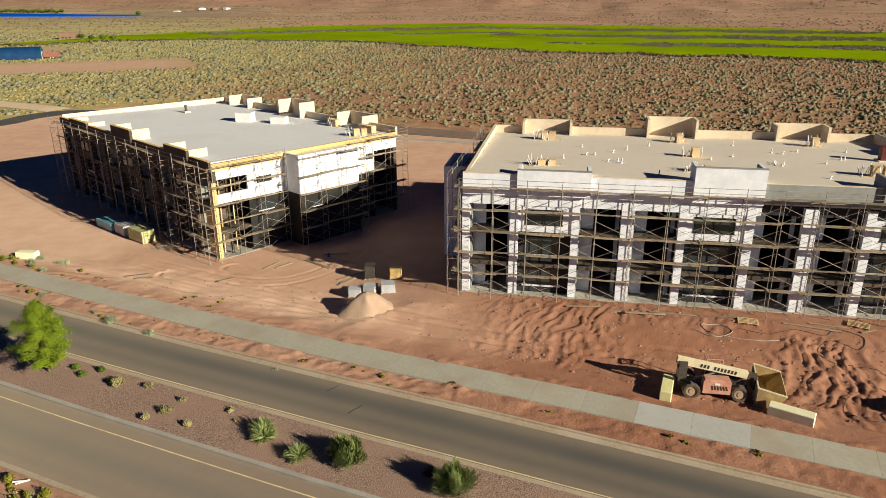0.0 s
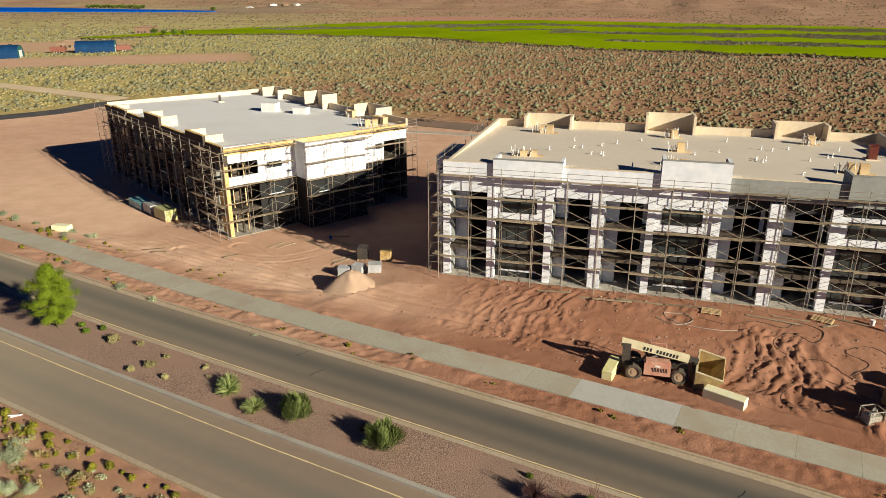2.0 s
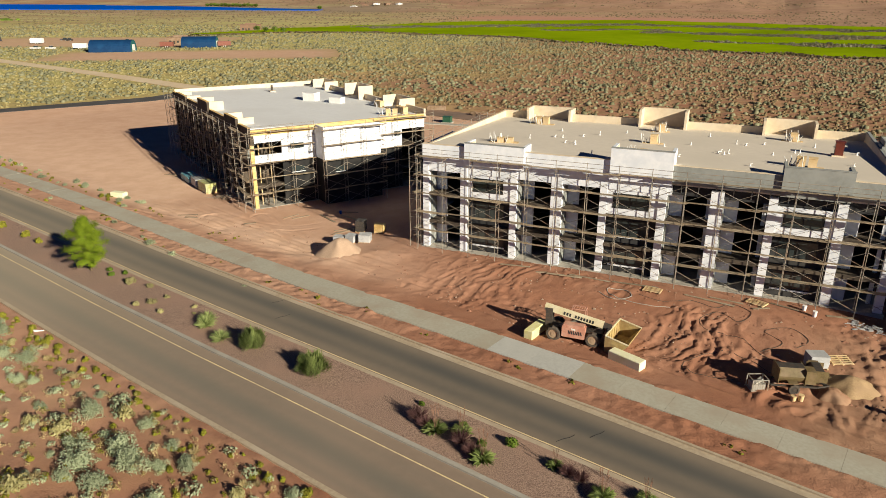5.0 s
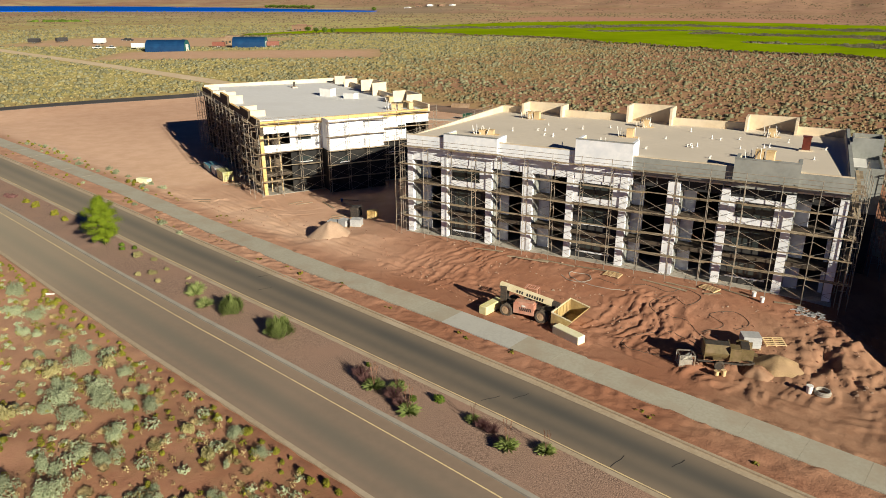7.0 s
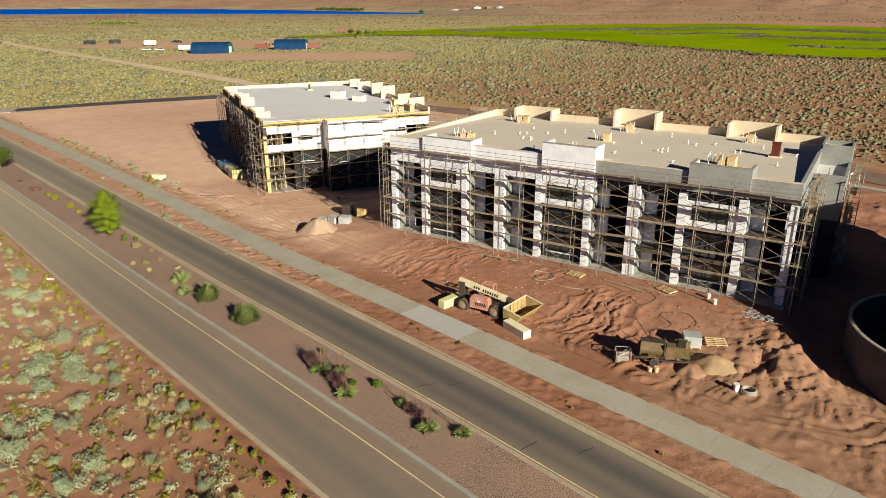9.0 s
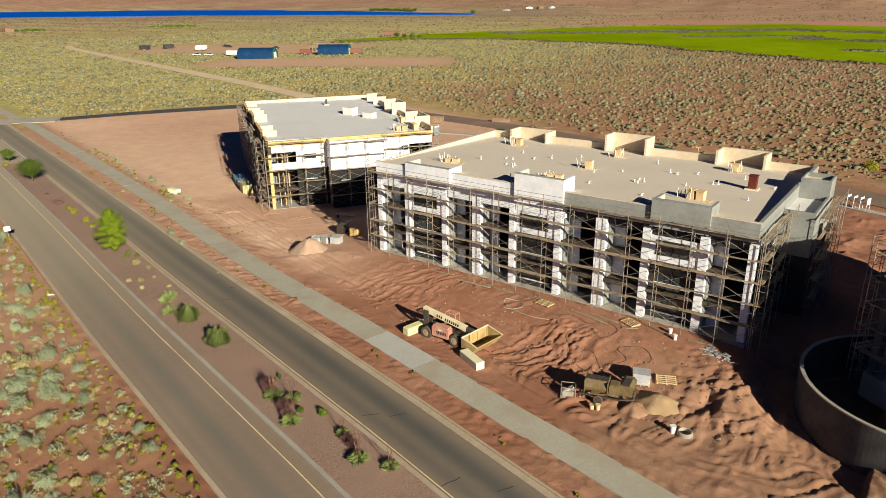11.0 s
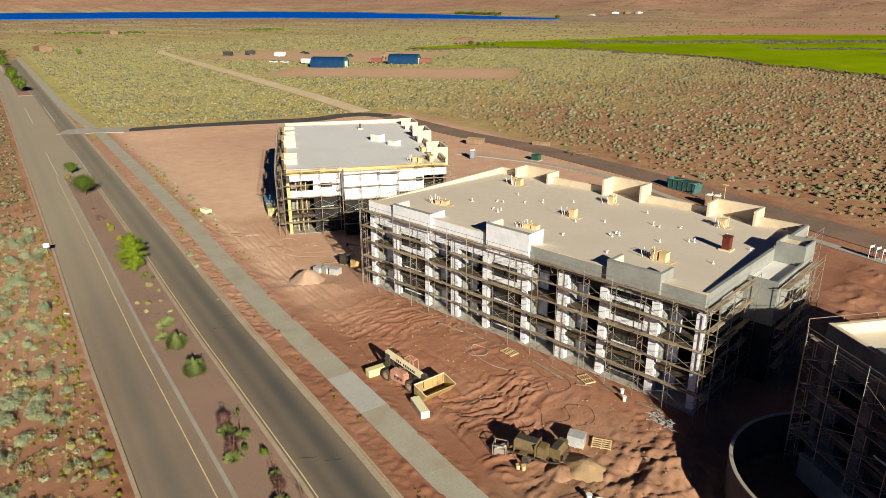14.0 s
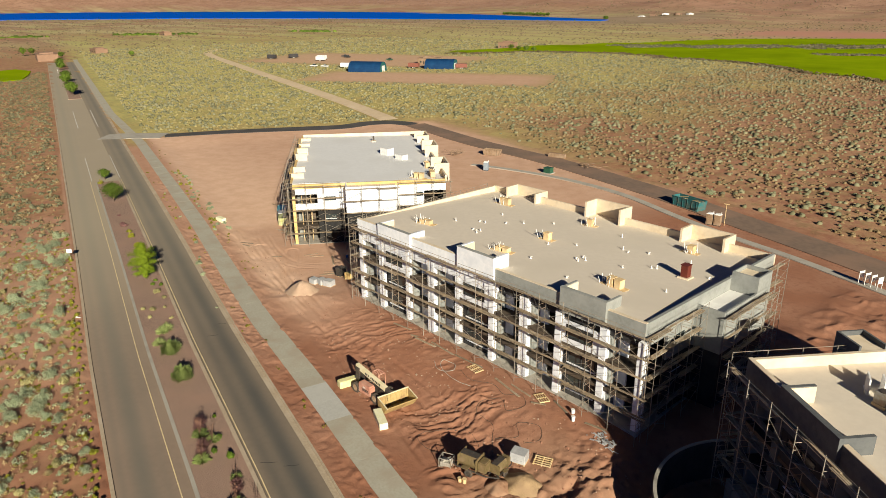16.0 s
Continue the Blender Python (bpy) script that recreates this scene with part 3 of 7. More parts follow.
# crossing apron between the two medians
strip("road", 27.5, 32.95, -0.12, ASPH_N, -292, -116.3, "asphalt apron where the median is broken", "road")
strip("median", 27.5, 32.5, 0.05, GRAVEL, -470, -292, "red gravel median bed with trees", "median", thick=0.4)
strip("curb", 27.2, 27.5, 0.07, CURB, -470, -292, "pale concrete median curb", "curb")
strip("curb", 32.5, 32.8, 0.07, CURB, -470, -292, "pale concrete median curb", "curb")


def ribbon(name, pts, width, dz, mat, label, cat):
    """A band of the given width along a smooth line of plan points, laid on the ground."""
    g, line = Geo(), []
    P = [Vector((*p, 0)) for p in pts]
    for i in range(len(P) - 1):
        p0, p1, p2, p3 = P[max(i - 1, 0)], P[i], P[i + 1], P[min(i + 2, len(P) - 1)]
        for k in range(8):
            t = k / 8
            line.append(0.5 * ((2 * p1) + (p2 - p0) * t + (2 * p0 - 5 * p1 + 4 * p2 - p3) * t * t + (3 * p1 - p0 - 3 * p2 + p3) * t ** 3))
    line.append(P[-1])
    for i, p in enumerate(line):
        d = (line[min(i + 1, len(line) - 1)] - line[max(i - 1, 0)]).normalized()
        s = Vector((-d.y, d.x, 0)) * width / 2
        for q in (p + s, p - s):
            z = h1(q.x, q.y) + dz
            g.v += [(q.x, q.y, z), (q.x, q.y, z - 0.5)]
    for i in range(len(line) - 1):
        a, c = i * 4, i * 4 + 4
        g.f += [(a, a + 2, c + 2, c), (a, c, c + 1, a + 1), (a + 2, a + 3, c + 3, c + 2)]
    return solo(name, g, mat, label, cat, kind="structure")


NEWASPH = surf("fresh_asphalt", (0.07, 0.066, 0.064), (0.055, 0.052, 0.05), (0.09, 0.08, 0.075), fine=2.0, big=0.2)
DUSTASPH = surf("dust_covered_asphalt", (0.21, 0.145, 0.105), (0.17, 0.12, 0.09), (0.26, 0.165, 0.115), fine=1.0, big=0.1)
TRAIL = surf("pale_dirt_track", (0.64, 0.50, 0.33), (0.58, 0.44, 0.28), (0.68, 0.54, 0.37), fine=0.5, big=0.08)
ribbon("road_apron", [(-170, 75), (-163, 83), (-157, 90)], 9.0, 0.16, CONCRETE, "pale concrete apron where the side road joins", "road")
for v0 in (26.8, 33.1):
    strip("road_line", v0, v0 + 0.14, -0.09, WHITEPAINT, -150, -119, "worn white lane line", "road marking", thick=0.02)
    strip("road_line", v0 + 0.6, v0 + 0.8, -0.09, WHITEPAINT, -250, -205, "worn white lane line", "road marking", thick=0.02)
ribbon("road", [(-157, 90), (-149, 108), (-139, 127), (-132, 141), (-131, 152), (-127, 160), (-119, 164)], 6.2, 0.1, NEWASPH, "dark new asphalt side road", "road")
ribbon("road", [(-119, 164), (-104, 161), (-80, 156), (-48, 152.5), (-14, 145), (10, 138.5), (39, 129), (80, 113), (130, 92)], 8.0, 0.14, DUSTASPH, "dust covered asphalt road behind the buildings", "road")
ribbon("footpath", [(-60, 134), (-49, 137), (-34, 139), (-17, 137.5), (1, 131.5), (15, 127.5), (27, 124.5), (42, 119.5), (70, 110)], 1.8, 0.16, CONCRETE, "pale concrete footpath along the back road", "footpath")
ribbon("dirt_track", [(-131, 162), (-185, 178), (-272, 201), (-368, 226), (-514, 267), (-560, 300)], 7.0, 0.12, TRAIL, "pale dirt track through the scrub", "track")

# ---- buildings ----
COLS = [0.15, 4.7, 10.35, 15.0, 19.8, 25.5, 30.4, 35.2, 40.8, 45.1]
COLW = [0.7, 0.8, 0.7, 1.15, 0.7, 0.75, 1.15, 0.75, 0.8, 0.7]
WINBAY = (1, 4, 7)
FLOORS = (0.05, 3.2, 6.4)
BEAM = 9.75
ROOF = 10.25          # underside of the parapets
PAR = 11.9
FRONT_BLOCKS = [(4.9, 11.5, 12.4), (20.3, 26.2, 13.2), (35.6, 41.2, 12.75)]
BACK_BLOCKS = [(3.6, 9.8, 12.35), (18.9, 24.9, 13.05), (33.9, 39.9, 12.6)]


def roof_z(y, front=11.7):
    """Roof decks fall from the front edge to the back."""
    return front - (front - 10.75) * y / BW


def window(parent, x0, x1, y, z0, z1, frame_mat):
    w = part("window", Geo().box(x0, x1, y + 0.05, y + 0.11, z0, z1), GLASS, parent)
    f = Geo()
    for a, c, d, e in ((x0 - 0.08, x1 + 0.08, z1, z1 + 0.1), (x0 - 0.12, x1 + 0.12, z0 - 0.14, z0), (x0 - 0.08, x0, z0, z1), (x1, x1 + 0.08, z0, z1), ((x0 + x1) / 2 - 0.04, (x0 + x1) / 2 + 0.04, z0, z1)):
        f.box(a, c, y - 0.04, y + 0.14, d, e)
    part("frame", f, frame_mat, w)
    return w


def building(b, label, split, left_mat, right_mat, col_mats, low_mat, end_low, end_high, roof_mat, edge_mat, inner_mat, wrap, deck=11.7):
    """A three-storey block under construction. Local x runs along the long front, y into the depth."""
    ox, oy, ang, pz = b
    t = thing("apartment_building", label, "building", pose(ox, oy, pz, 0, 0, ang))
    g = Geo().box(-0.3, BL + 0.3, -0.3, BW + 0.3, -2.2, 0.05)
    part("foundation", g, CONCRETE, t, "pale concrete slab edge")
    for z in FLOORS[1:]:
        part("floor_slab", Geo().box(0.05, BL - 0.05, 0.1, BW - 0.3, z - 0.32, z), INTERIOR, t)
    # interior: corridor wall and party walls, assumed, to keep the rooms dark
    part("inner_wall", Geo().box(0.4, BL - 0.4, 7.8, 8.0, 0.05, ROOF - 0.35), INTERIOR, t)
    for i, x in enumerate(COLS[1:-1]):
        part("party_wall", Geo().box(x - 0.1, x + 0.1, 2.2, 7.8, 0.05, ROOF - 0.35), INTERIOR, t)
    # front columns
    for i, (x, w) in enumerate(zip(COLS, COLW)):
        if wrap and i == 9:
            continue
        part("column", Geo().box(x - w / 2, x + w / 2, -0.02, 0.62, -0.25, BEAM - 0.004), col_mats[0] if x < split else col_mats[1], t)
    for x0, x1, mt in ((-0.2, split, left_mat), (split, BL + 0.2, right_mat)):
        # The recessed grey-side header goes near black for the shade under the soffit.
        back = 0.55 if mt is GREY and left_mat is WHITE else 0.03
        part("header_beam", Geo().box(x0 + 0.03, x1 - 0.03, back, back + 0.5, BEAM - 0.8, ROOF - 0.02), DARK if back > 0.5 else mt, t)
        if back > 0.5:
            part("soffit", Geo().box(x0 + 0.03, x1 - 0.03, 0.05, 0.54, ROOF - 0.12, ROOF - 0.04), mt, t)
            for k in range(12):
                xb = x0 + 0.8 + k * 1.55
                part("bracket", Geo().bar((xb, 0.5, BEAM - 0.5), (xb, 0.06, ROOF - 0.14), 0.08), mt, t)
    if wrap:
        for cx, cy, hw in ((BL - 0.25, 0.25, 0.26),):
            part("corner_post", Geo().box(cx - hw, cx + hw, cy - hw, cy + hw, 0.0, BEAM - 0.62), OSB, t, "yellow board corner post")
        part("balcony_panel", Geo().box(BL - 0.24, BL - 0.004, 0.52, 4.4, 6.4, 7.45), WHITE, t, "white board guard wall")
        for z0, z1 in ((3.5, 5.5), (0.3, 2.3)):
            part("wall_board", Geo().box(BL - 2.3, BL - 1.0, 0.1, 0.2, z0, z1), OSB, t, "yellow sheathing board")
        for z in FLOORS:
            for yy in (1.5, 2.3, 3.1):
                part("stud", Geo().box(BL - 1.6, BL - 1.5, yy, yy + 0.12, z + 0.01, z + 2.8), LUMBER, t, "bare yellow wood stud")
        for z in FLOORS[1:]:
            part("corner_beam", Geo().box(BL - 0.5, BL - 0.02, 0.7, 3.8, z - 0.4, z + 0.05), BROWN, t, "bare board edge beam")
    # front bays
    for i in range(9):
        x0, x1 = COLS[i] + COLW[i] / 2, COLS[i + 1] - COLW[i + 1] / 2
        mt = left_mat if x0 < split - 1 else right_mat
        for k, z in enumerate(FLOORS):
            top = (FLOORS[k + 1] - 0.32) if k < 2 else BEAM - 0.8
            if i in WINBAY:
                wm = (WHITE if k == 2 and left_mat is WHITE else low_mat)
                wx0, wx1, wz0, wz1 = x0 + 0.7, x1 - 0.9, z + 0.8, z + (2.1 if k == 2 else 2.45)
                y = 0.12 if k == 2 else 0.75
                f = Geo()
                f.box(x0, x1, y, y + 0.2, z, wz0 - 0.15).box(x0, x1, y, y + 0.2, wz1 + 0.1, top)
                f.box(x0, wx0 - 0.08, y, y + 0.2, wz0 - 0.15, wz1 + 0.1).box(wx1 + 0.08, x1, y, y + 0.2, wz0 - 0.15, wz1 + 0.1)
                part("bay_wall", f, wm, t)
                w = window(t, wx0, wx1, y, wz0, wz1, DARK)
                if k < 2:
                    part("sill", Geo().box(wx0 - 0.2, wx1 + 0.2, y - 0.12, y - 0.045, wz0 - 0.16, wz0 - 0.02), WHITE, w, "white window sill")
            else:
                y = 2.0
                d0, d1, dz = x0 + 1.35, x1 - 0.35, z + 2.35
                f = Geo()
                f.box(x0, d0, y, y + 0.2, z, top).box(d1, x1, y, y + 0.2, z, top).box(d0, d1, y, y + 0.2, dz, top)
                # Recess walls of the slate building go near black for the shade inside.
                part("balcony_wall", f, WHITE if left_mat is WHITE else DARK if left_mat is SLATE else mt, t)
                if k:
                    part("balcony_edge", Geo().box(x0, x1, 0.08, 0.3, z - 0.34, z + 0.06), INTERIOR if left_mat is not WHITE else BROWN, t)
                # Grey rather than white, to mute the sun on these recess sides.
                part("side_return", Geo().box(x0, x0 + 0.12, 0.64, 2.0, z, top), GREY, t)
    # left end and back walls, plain with window holes left dark
    part("end_wall", Geo().box(0.0, 0.25, 0.65, BW, 0.05, ROOF), left_mat, t)
    # small parapeted volume on the left end
    if not wrap:
        lw, y0, y1, zt = (3.6, 9.4, 16.4, 10.2) if left_mat is WHITE else (3.1, 9.4, 11.9, 12.3)
        part("projecting_bay", Geo().box(-lw, -0.004, y0, y1, 0.05, zt - 0.5), left_mat, t)
        g = Geo().box(-lw, -lw + 0.2, y0, y1, zt - 0.5, zt).box(-lw + 0.2, -0.18, y0, y0 + 0.2, zt - 0.5, zt).box(-lw + 0.2, -0.18, y1 - 0.2, y1, zt - 0.5, zt)
        part("bay_parapet", g, left_mat, t)
        part("bay_roof", Geo().box(-lw + 0.2, -0.18, y0 + 0.2, y1 - 0.2, zt - 0.5, zt - 0.44), CREAM, t, "pale roof of the projecting bay")
    part("back_wall", Geo().box(0.25, BL - 0.25, BW - 0.25, BW, 0.05, ROOF), left_mat, t)
    # right end: open corner balcony, then wall with windows and a projecting bay
    e0, p0, p1, px = 4.4, 9.4, 16.4 if not wrap else 18.2, 3.1
    low_top = PAR - 0.95
    # Lower walls take near-black wrap that holds the next building's shadow.
    for z0, z1, mt in ((0.05, 6.35, end_low), (6.35, ROOF, end_high)):
        part("end_wall", Geo().box(BL - 0.25, BL, e0, BW - 4.0, z0, z1), mt, t)
        part("projecting_bay", Geo().box(BL + 0.004, BL + px, p0, p1, z0, low_top - 0.5 if z1 > 9 else z1), mt, t)
        if not wrap:
            part("stair_tower", Geo().box(BL + 0.004, BL + px, 16.404, 19.6, z0, PAR + 0.3 if z1 > 9 else z1), mt, t)
    g = Geo().box(BL + px - 0.22, BL + px, p0, p1, low_top - 0.5, low_top).box(BL + 0.18, BL + px - 0.22, p0, p0 + 0.22, low_top - 0.5, low_top)
    part("bay_parapet", g, end_high, t)
    part("bay_roof", Geo().box(BL + 0.18, BL + px - 0.22, p0 + 0.22, p1 - 0.02, low_top - 0.5, low_top - 0.42), CREAM if wrap else PVC, t, "pale roof of the projecting bay")
    if not wrap:
        g = Geo().box(BL + 0.2, BL + px - 0.004, 16.41, 16.6, PAR + 0.3, PAR + 0.8).box(BL + 0.2, BL + px - 0.004, 19.4, 19.59, PAR + 0.3, PAR + 0.8)
        g.box(BL + px - 0.2, BL + px - 0.004, 16.6, 19.4, PAR + 0.3, PAR + 0.8).box(BL + 0.2, BL + 0.36, 16.6, 19.4, PAR + 0.3, PAR + 0.8)
        part("tower_parapet", g, end_high, t)
        part("tower_roof", Geo().box(BL + 0.36, BL + px - 0.2, 16.6, 19.4, PAR + 0.3, PAR + 0.36), CREAM, t)
    part("header_beam", Geo().box(BL - 0.5, BL, 0.6, e0, BEAM - 0.6, ROOF), end_high, t)
    part("column", Geo().box(BL - 0.45, BL + 0.02, BW - 0.5, BW, 0.05, BEAM - 0.8), col_mats[1], t)
    part("header_beam", Geo().box(BL - 0.5, BL, BW - 4.0, BW, BEAM - 0.8, ROOF), end_high, t)
    for y0, y1, z0 in ((5.6, 7.6, 7.9), (22.0, 23.2, 8.0), (5.6, 7.6, 4.6), (11.0, 12.4, 4.6), (20.2, 22, 4.6)):
        onp = p0 < y0 < p1
        xw = BL + (px if onp else 0)
        w = part("window", Geo().box(xw + 0.004, xw + 0.03, y0, y1, z0, z0 + 0.75), GLASS, t)
        part("frame", Geo().box(xw + 0.004, xw + 0.06, y0 - 0.06, y1 + 0.06, z0 - 0.1, z0 - 0.004), WHITE, w)
    # roof deck
    g = Geo().box(0.2, BL - 0.2, 0.2, BW - 0.2, ROOF - 0.3, ROOF)
    g.v = [(x, y, z if z < ROOF else roof_z(y, deck)) for x, y, z in g.v]
    part("roof", g, roof_mat, t, "membrane roof with a slight fall")
    # parapets: front in stretches between the raised blocks
    xs = [-0.15] + [v for blk in FRONT_BLOCKS for v in blk[:2]] + [BL + 0.15]
    for i in range(0, len(xs), 2):
        mt = left_mat if xs[i] < split - 1 else right_mat
        a, c = xs[i], xs[i + 1]
        if a < split < c and split - a > 1:
            pieces = ((a, split, left_mat), (split, c, right_mat))
        else:
            pieces = ((a, c, mt),)
        for a2, c2, m2 in pieces:
            ft = PAR - 0.6 if wrap else PAR
            part("parapet", Geo().box(a2, c2, -0.18, 0.16, ROOF - 0.03, ft), m2, t)
            part("coping", Geo().box(a2, c2, -0.2, 0.2, ft, ft + 0.06), inner_mat if not wrap else edge_mat, t)
        part("parapet_lining", Geo().box(max(a, 0.3), min(c, BL - 0.3), 0.164, 0.24, ROOF, (PAR - 0.6 if wrap else PAR) - 0.05), inner_mat, t)
    for j, (a, c, z) in enumerate(FRONT_BLOCKS):
        z -= 0.7 if wrap else 0
        mt = left_mat if a < split - 1 else right_mat
        g = Geo().box(a, c, -0.5, -0.14, ROOF - 0.2, z)
        part("raised_parapet", g, mt, t)
        for q in (a, c - 0.3):
            part("parapet_return", Geo().box(q, q + 0.3, -0.14, 2.1, ROOF - 0.02, z - 0.003), inner_mat if wrap else mt, t)
        g = Geo().box(a + 0.3, c - 0.3, -0.136, -0.06, ROOF, z - 0.08)
        part("parapet_lining", g, inner_mat, t)
        for q in (a + 0.304, c - 0.36):
            part("parapet_lining", Geo().box(q, q + 0.056, -0.056, 2.09, ROOF, z - 0.08), inner_mat, t)
        part("coping", Geo().box(a - 0.03, c + 0.03, -0.53, -0.06, z, z + 0.05), edge_mat, t)
    xs = [-0.15] + [v for blk in BACK_BLOCKS for v in blk[:2]] + [BL + 0.15]
    for i in range(0, len(xs), 2):
        part("parapet", Geo().box(xs[i], xs[i + 1], BW - 0.15, BW + 0.18, ROOF - 0.03, PAR - 0.2), inner_mat, t)
    for a, c, z in BACK_BLOCKS:
        g = Geo().box(a, c, BW + 1.2, BW + 1.5, ROOF - 1, z)
        for q in (a, c - 0.3):
            part("parapet_return", Geo().box(q, q + 0.3, BW - 1.3, BW + 1.196, ROOF - 0.02, z - 0.003), inner_mat, t)
        part("raised_parapet", g, inner_mat, t)
        part("roof", Geo().box(a + 0.3, c - 0.3, BW - 0.19, BW + 1.2, ROOF - 0.3, 10.74), roof_mat, t)
    part("parapet", Geo().box(-0.17, 0.17, 0.17, BW - 0.16, ROOF - 0.03, PAR if deck < 11.1 else PAR - 0.25), inner_mat, t)
    part("parapet", Geo().box(BL - 0.17, BL + 0.17, 0.17, BW - 0.16, ROOF - 0.03, PAR - 0.9 if wrap else PAR), edge_mat if wrap else right_mat, t)
    if not wrap:
        part("parapet_lining", Geo().box(BL - 0.25, BL - 0.174, 0.3, BW - 0.3, ROOF, PAR - 0.05), inner_mat, t)
    return t


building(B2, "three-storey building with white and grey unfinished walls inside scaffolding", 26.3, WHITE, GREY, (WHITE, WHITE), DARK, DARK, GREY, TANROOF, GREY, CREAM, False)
building(B1, "three-storey building with bare brown walls and white end wall inside scaffolding", 26.3, BROWN, BROWN, (BROWN, BROWN), BROWN, SHADEWRAP, WHITE, GREYROOF, OSB, CREAM, True, 11.15)
building(B3, "three-storey dark grey unfinished building inside scaffolding", 26.3, SLATE, SLATE, (SLATE, SLATE), DARK, DARK, SLATE, TANROOF, SLATE, CREAM, False, 11.0)

# ---- scaffolding ----
LIFT, BAY, SD = 2.1, 3.1, 1.15


def scaffold(b, p, ang, bays, label, lifts=5, base=0.0, miss=()):
    """Frame scaffold: posts, planks, rails and cross braces. p: start in the building's plan; runs along ang; stands off to its right."""
    ox, oy, a, pz = b
    t = thing("scaffold", label, "scaffold", pose(ox, oy, pz, 0, 0, a) @ pose(p[0], p[1], base, 0, 0, ang), group="scaffolding round the buildings")
    top = lifts * LIFT + 0.25
    key = "scaf%d" % lifts
    if key not in SCAF:
        SCAF[key] = Geo().tube((0, 0, -0.6), (0, 0, top + 1.0), 0.032, 6).mesh("post", STEEL)
        SCAF["inner%d" % lifts] = Geo().tube((0, 0, -0.6), (0, 0, top), 0.03, 6).mesh("post", STEEL)
    r = random.Random(len(scene.objects))
    for i in range(bays + 1):
        put("post", SCAF[key], t, i * BAY, -SD, 0)
        put("post", SCAF["inner%d" % lifts], t, i * BAY, -0.12, 0)
        for k in range(lifts):
            z = 0.35 + k * LIFT
            put("frame_rung", SCAF["rung"], t, i * BAY, 0, z + 1.7)
            put("frame_rung", SCAF["rung"], t, i * BAY, 0, z + 1.1)
    for i in range(bays):
        for k in range(lifts):
            z = 0.35 + k * LIFT
            if r.random() < (0.45 if (i, k) in miss else 0.94):
                put("cross_brace", SCAF["brace"], t, i * BAY, -SD, z)
            if k < lifts and (i, k) not in miss:
                zz = (k + 1) * LIFT + 0.16
                n = 1 if r.random() < 0.35 else 2
                for j in range(n):
                    put("plank", SCAF["plank"][r.randrange(3)], t, 0, 0, 0, m=pose(i * BAY + r.uniform(-0.25, 0.1), -0.46 - j * 0.32 + r.uniform(-0.04, 0.04), zz + 0.045 * (i % 2) + 0.01 * j, 0, r.uniform(-0.8, 0.8), r.uniform(-1.2, 1.2)))
        for h in (0.55, 0.98):
            put("guard_rail", SCAF["rail"], t, i * BAY, -SD - 0.04, top + h - 0.05)
    return t


SCAF = {
    "rung": Geo().tube((0, -SD, 0), (0, -0.12, 0), 0.025, 5).mesh("frame_rung", STEEL),
    "brace": Geo().tube((0, 0.03, 0.15), (BAY, 0.03, 1.55), 0.018, 4).tube((0, 0.045, 1.55), (BAY, 0.045, 0.15), 0.018, 4).mesh("cross_brace", STEEL),
    "rail": Geo().tube((0, 0, 0), (BAY, 0, 0), 0.024, 5).mesh("guard_rail", STEEL),
    "plank": [Geo().box(0, BAY + e, 0, 0.29, 0, 0.05).mesh("plank", PLANK) for e in (0.35, 0.55, 0.2)],
}
scaffold(B2, (-0.3, -0.4), 0, 15, "steel frame scaffold with plank decks along a white facade")
scaffold(B2, (BL + 0.4, -0.3), 90, 3, "steel frame scaffold with plank decks at a building's end")
scaffold(B2, (BL + 3.4, 9.0), 90, 3, "steel frame scaffold with plank decks round a projecting bay")
scaffold(B2, (BL + 0.4, 18.8), 90, 3, "steel frame scaffold with plank decks at a building's end")
scaffold(B2, (-0.4, 27.2), -90, 9, "steel frame scaffold with plank decks on an end wall")
scaffold(B1, (-0.3, -0.55), 0, 15, "steel frame scaffold with sagging plank decks along a brown facade", miss={(i, k) for i in range(12) for k in range(4) if (i * 3 + k * 5) % 7 > 1})
scaffold(B1, (BL + 0.4, -0.6), 90, 3, "steel frame scaffold with plank decks on a white end wall")
scaffold(B1, (BL + 3.4, 9.0), 90, 3, "steel frame scaffold with plank decks round a projecting bay")
scaffold(B1, (BL + 0.4, 18.8), 90, 3, "steel frame scaffold with plank decks on a white end wall")
scaffold(B3, (-0.3, -0.55), 0, 15, "steel frame scaffold with plank decks along a dark facade")
scaffold(B3, (-0.4, 27.2), -90, 9, "steel frame scaffold with plank decks on a dark end wall")

# ---- sidewalk slabs ----
def walk_c(x):
    return float(walk_line(x))


NEWSLAB = surf("new_pale_slab", (0.44, 0.435, 0.40), (0.40, 0.39, 0.36), (0.46, 0.45, 0.415), fine=5.0, big=0.4)
SLAB = surf("worn_greenish_slab", (0.405, 0.38, 0.31), (0.365, 0.34, 0.272), (0.36, 0.31, 0.24), fine=4.0, big=0.35, vary=0.025)
sidewalk = thing("sidewalk", "wide pale concrete sidewalk of square slabs", "sidewalk", kind="structure")


def slab_corners(x0, x1, half=1.45):
    out = []
    for x in (x0, x1):
        c = walk_c(x)
        for o in (-half, half):
            xx, yy = x + o * 0.2306, c - 0.237 * x + o * 0.973
            out.append((xx, yy, float(base_z(xx)) + 0.1))
    return out


def slab_geo(g, x0, x1):
    a, b, c, d = slab_corners(x0, x1)
    lo = [(p[0], p[1], p[2] - 0.4) for p in (a, c, d, b)]
    g.add([*lo, a, c, d, b], [(3, 2, 1, 0), (4, 5, 6, 7), (0, 1, 5, 4), (1, 2, 6, 5), (2, 3, 7, 6), (3, 0, 4, 7)])


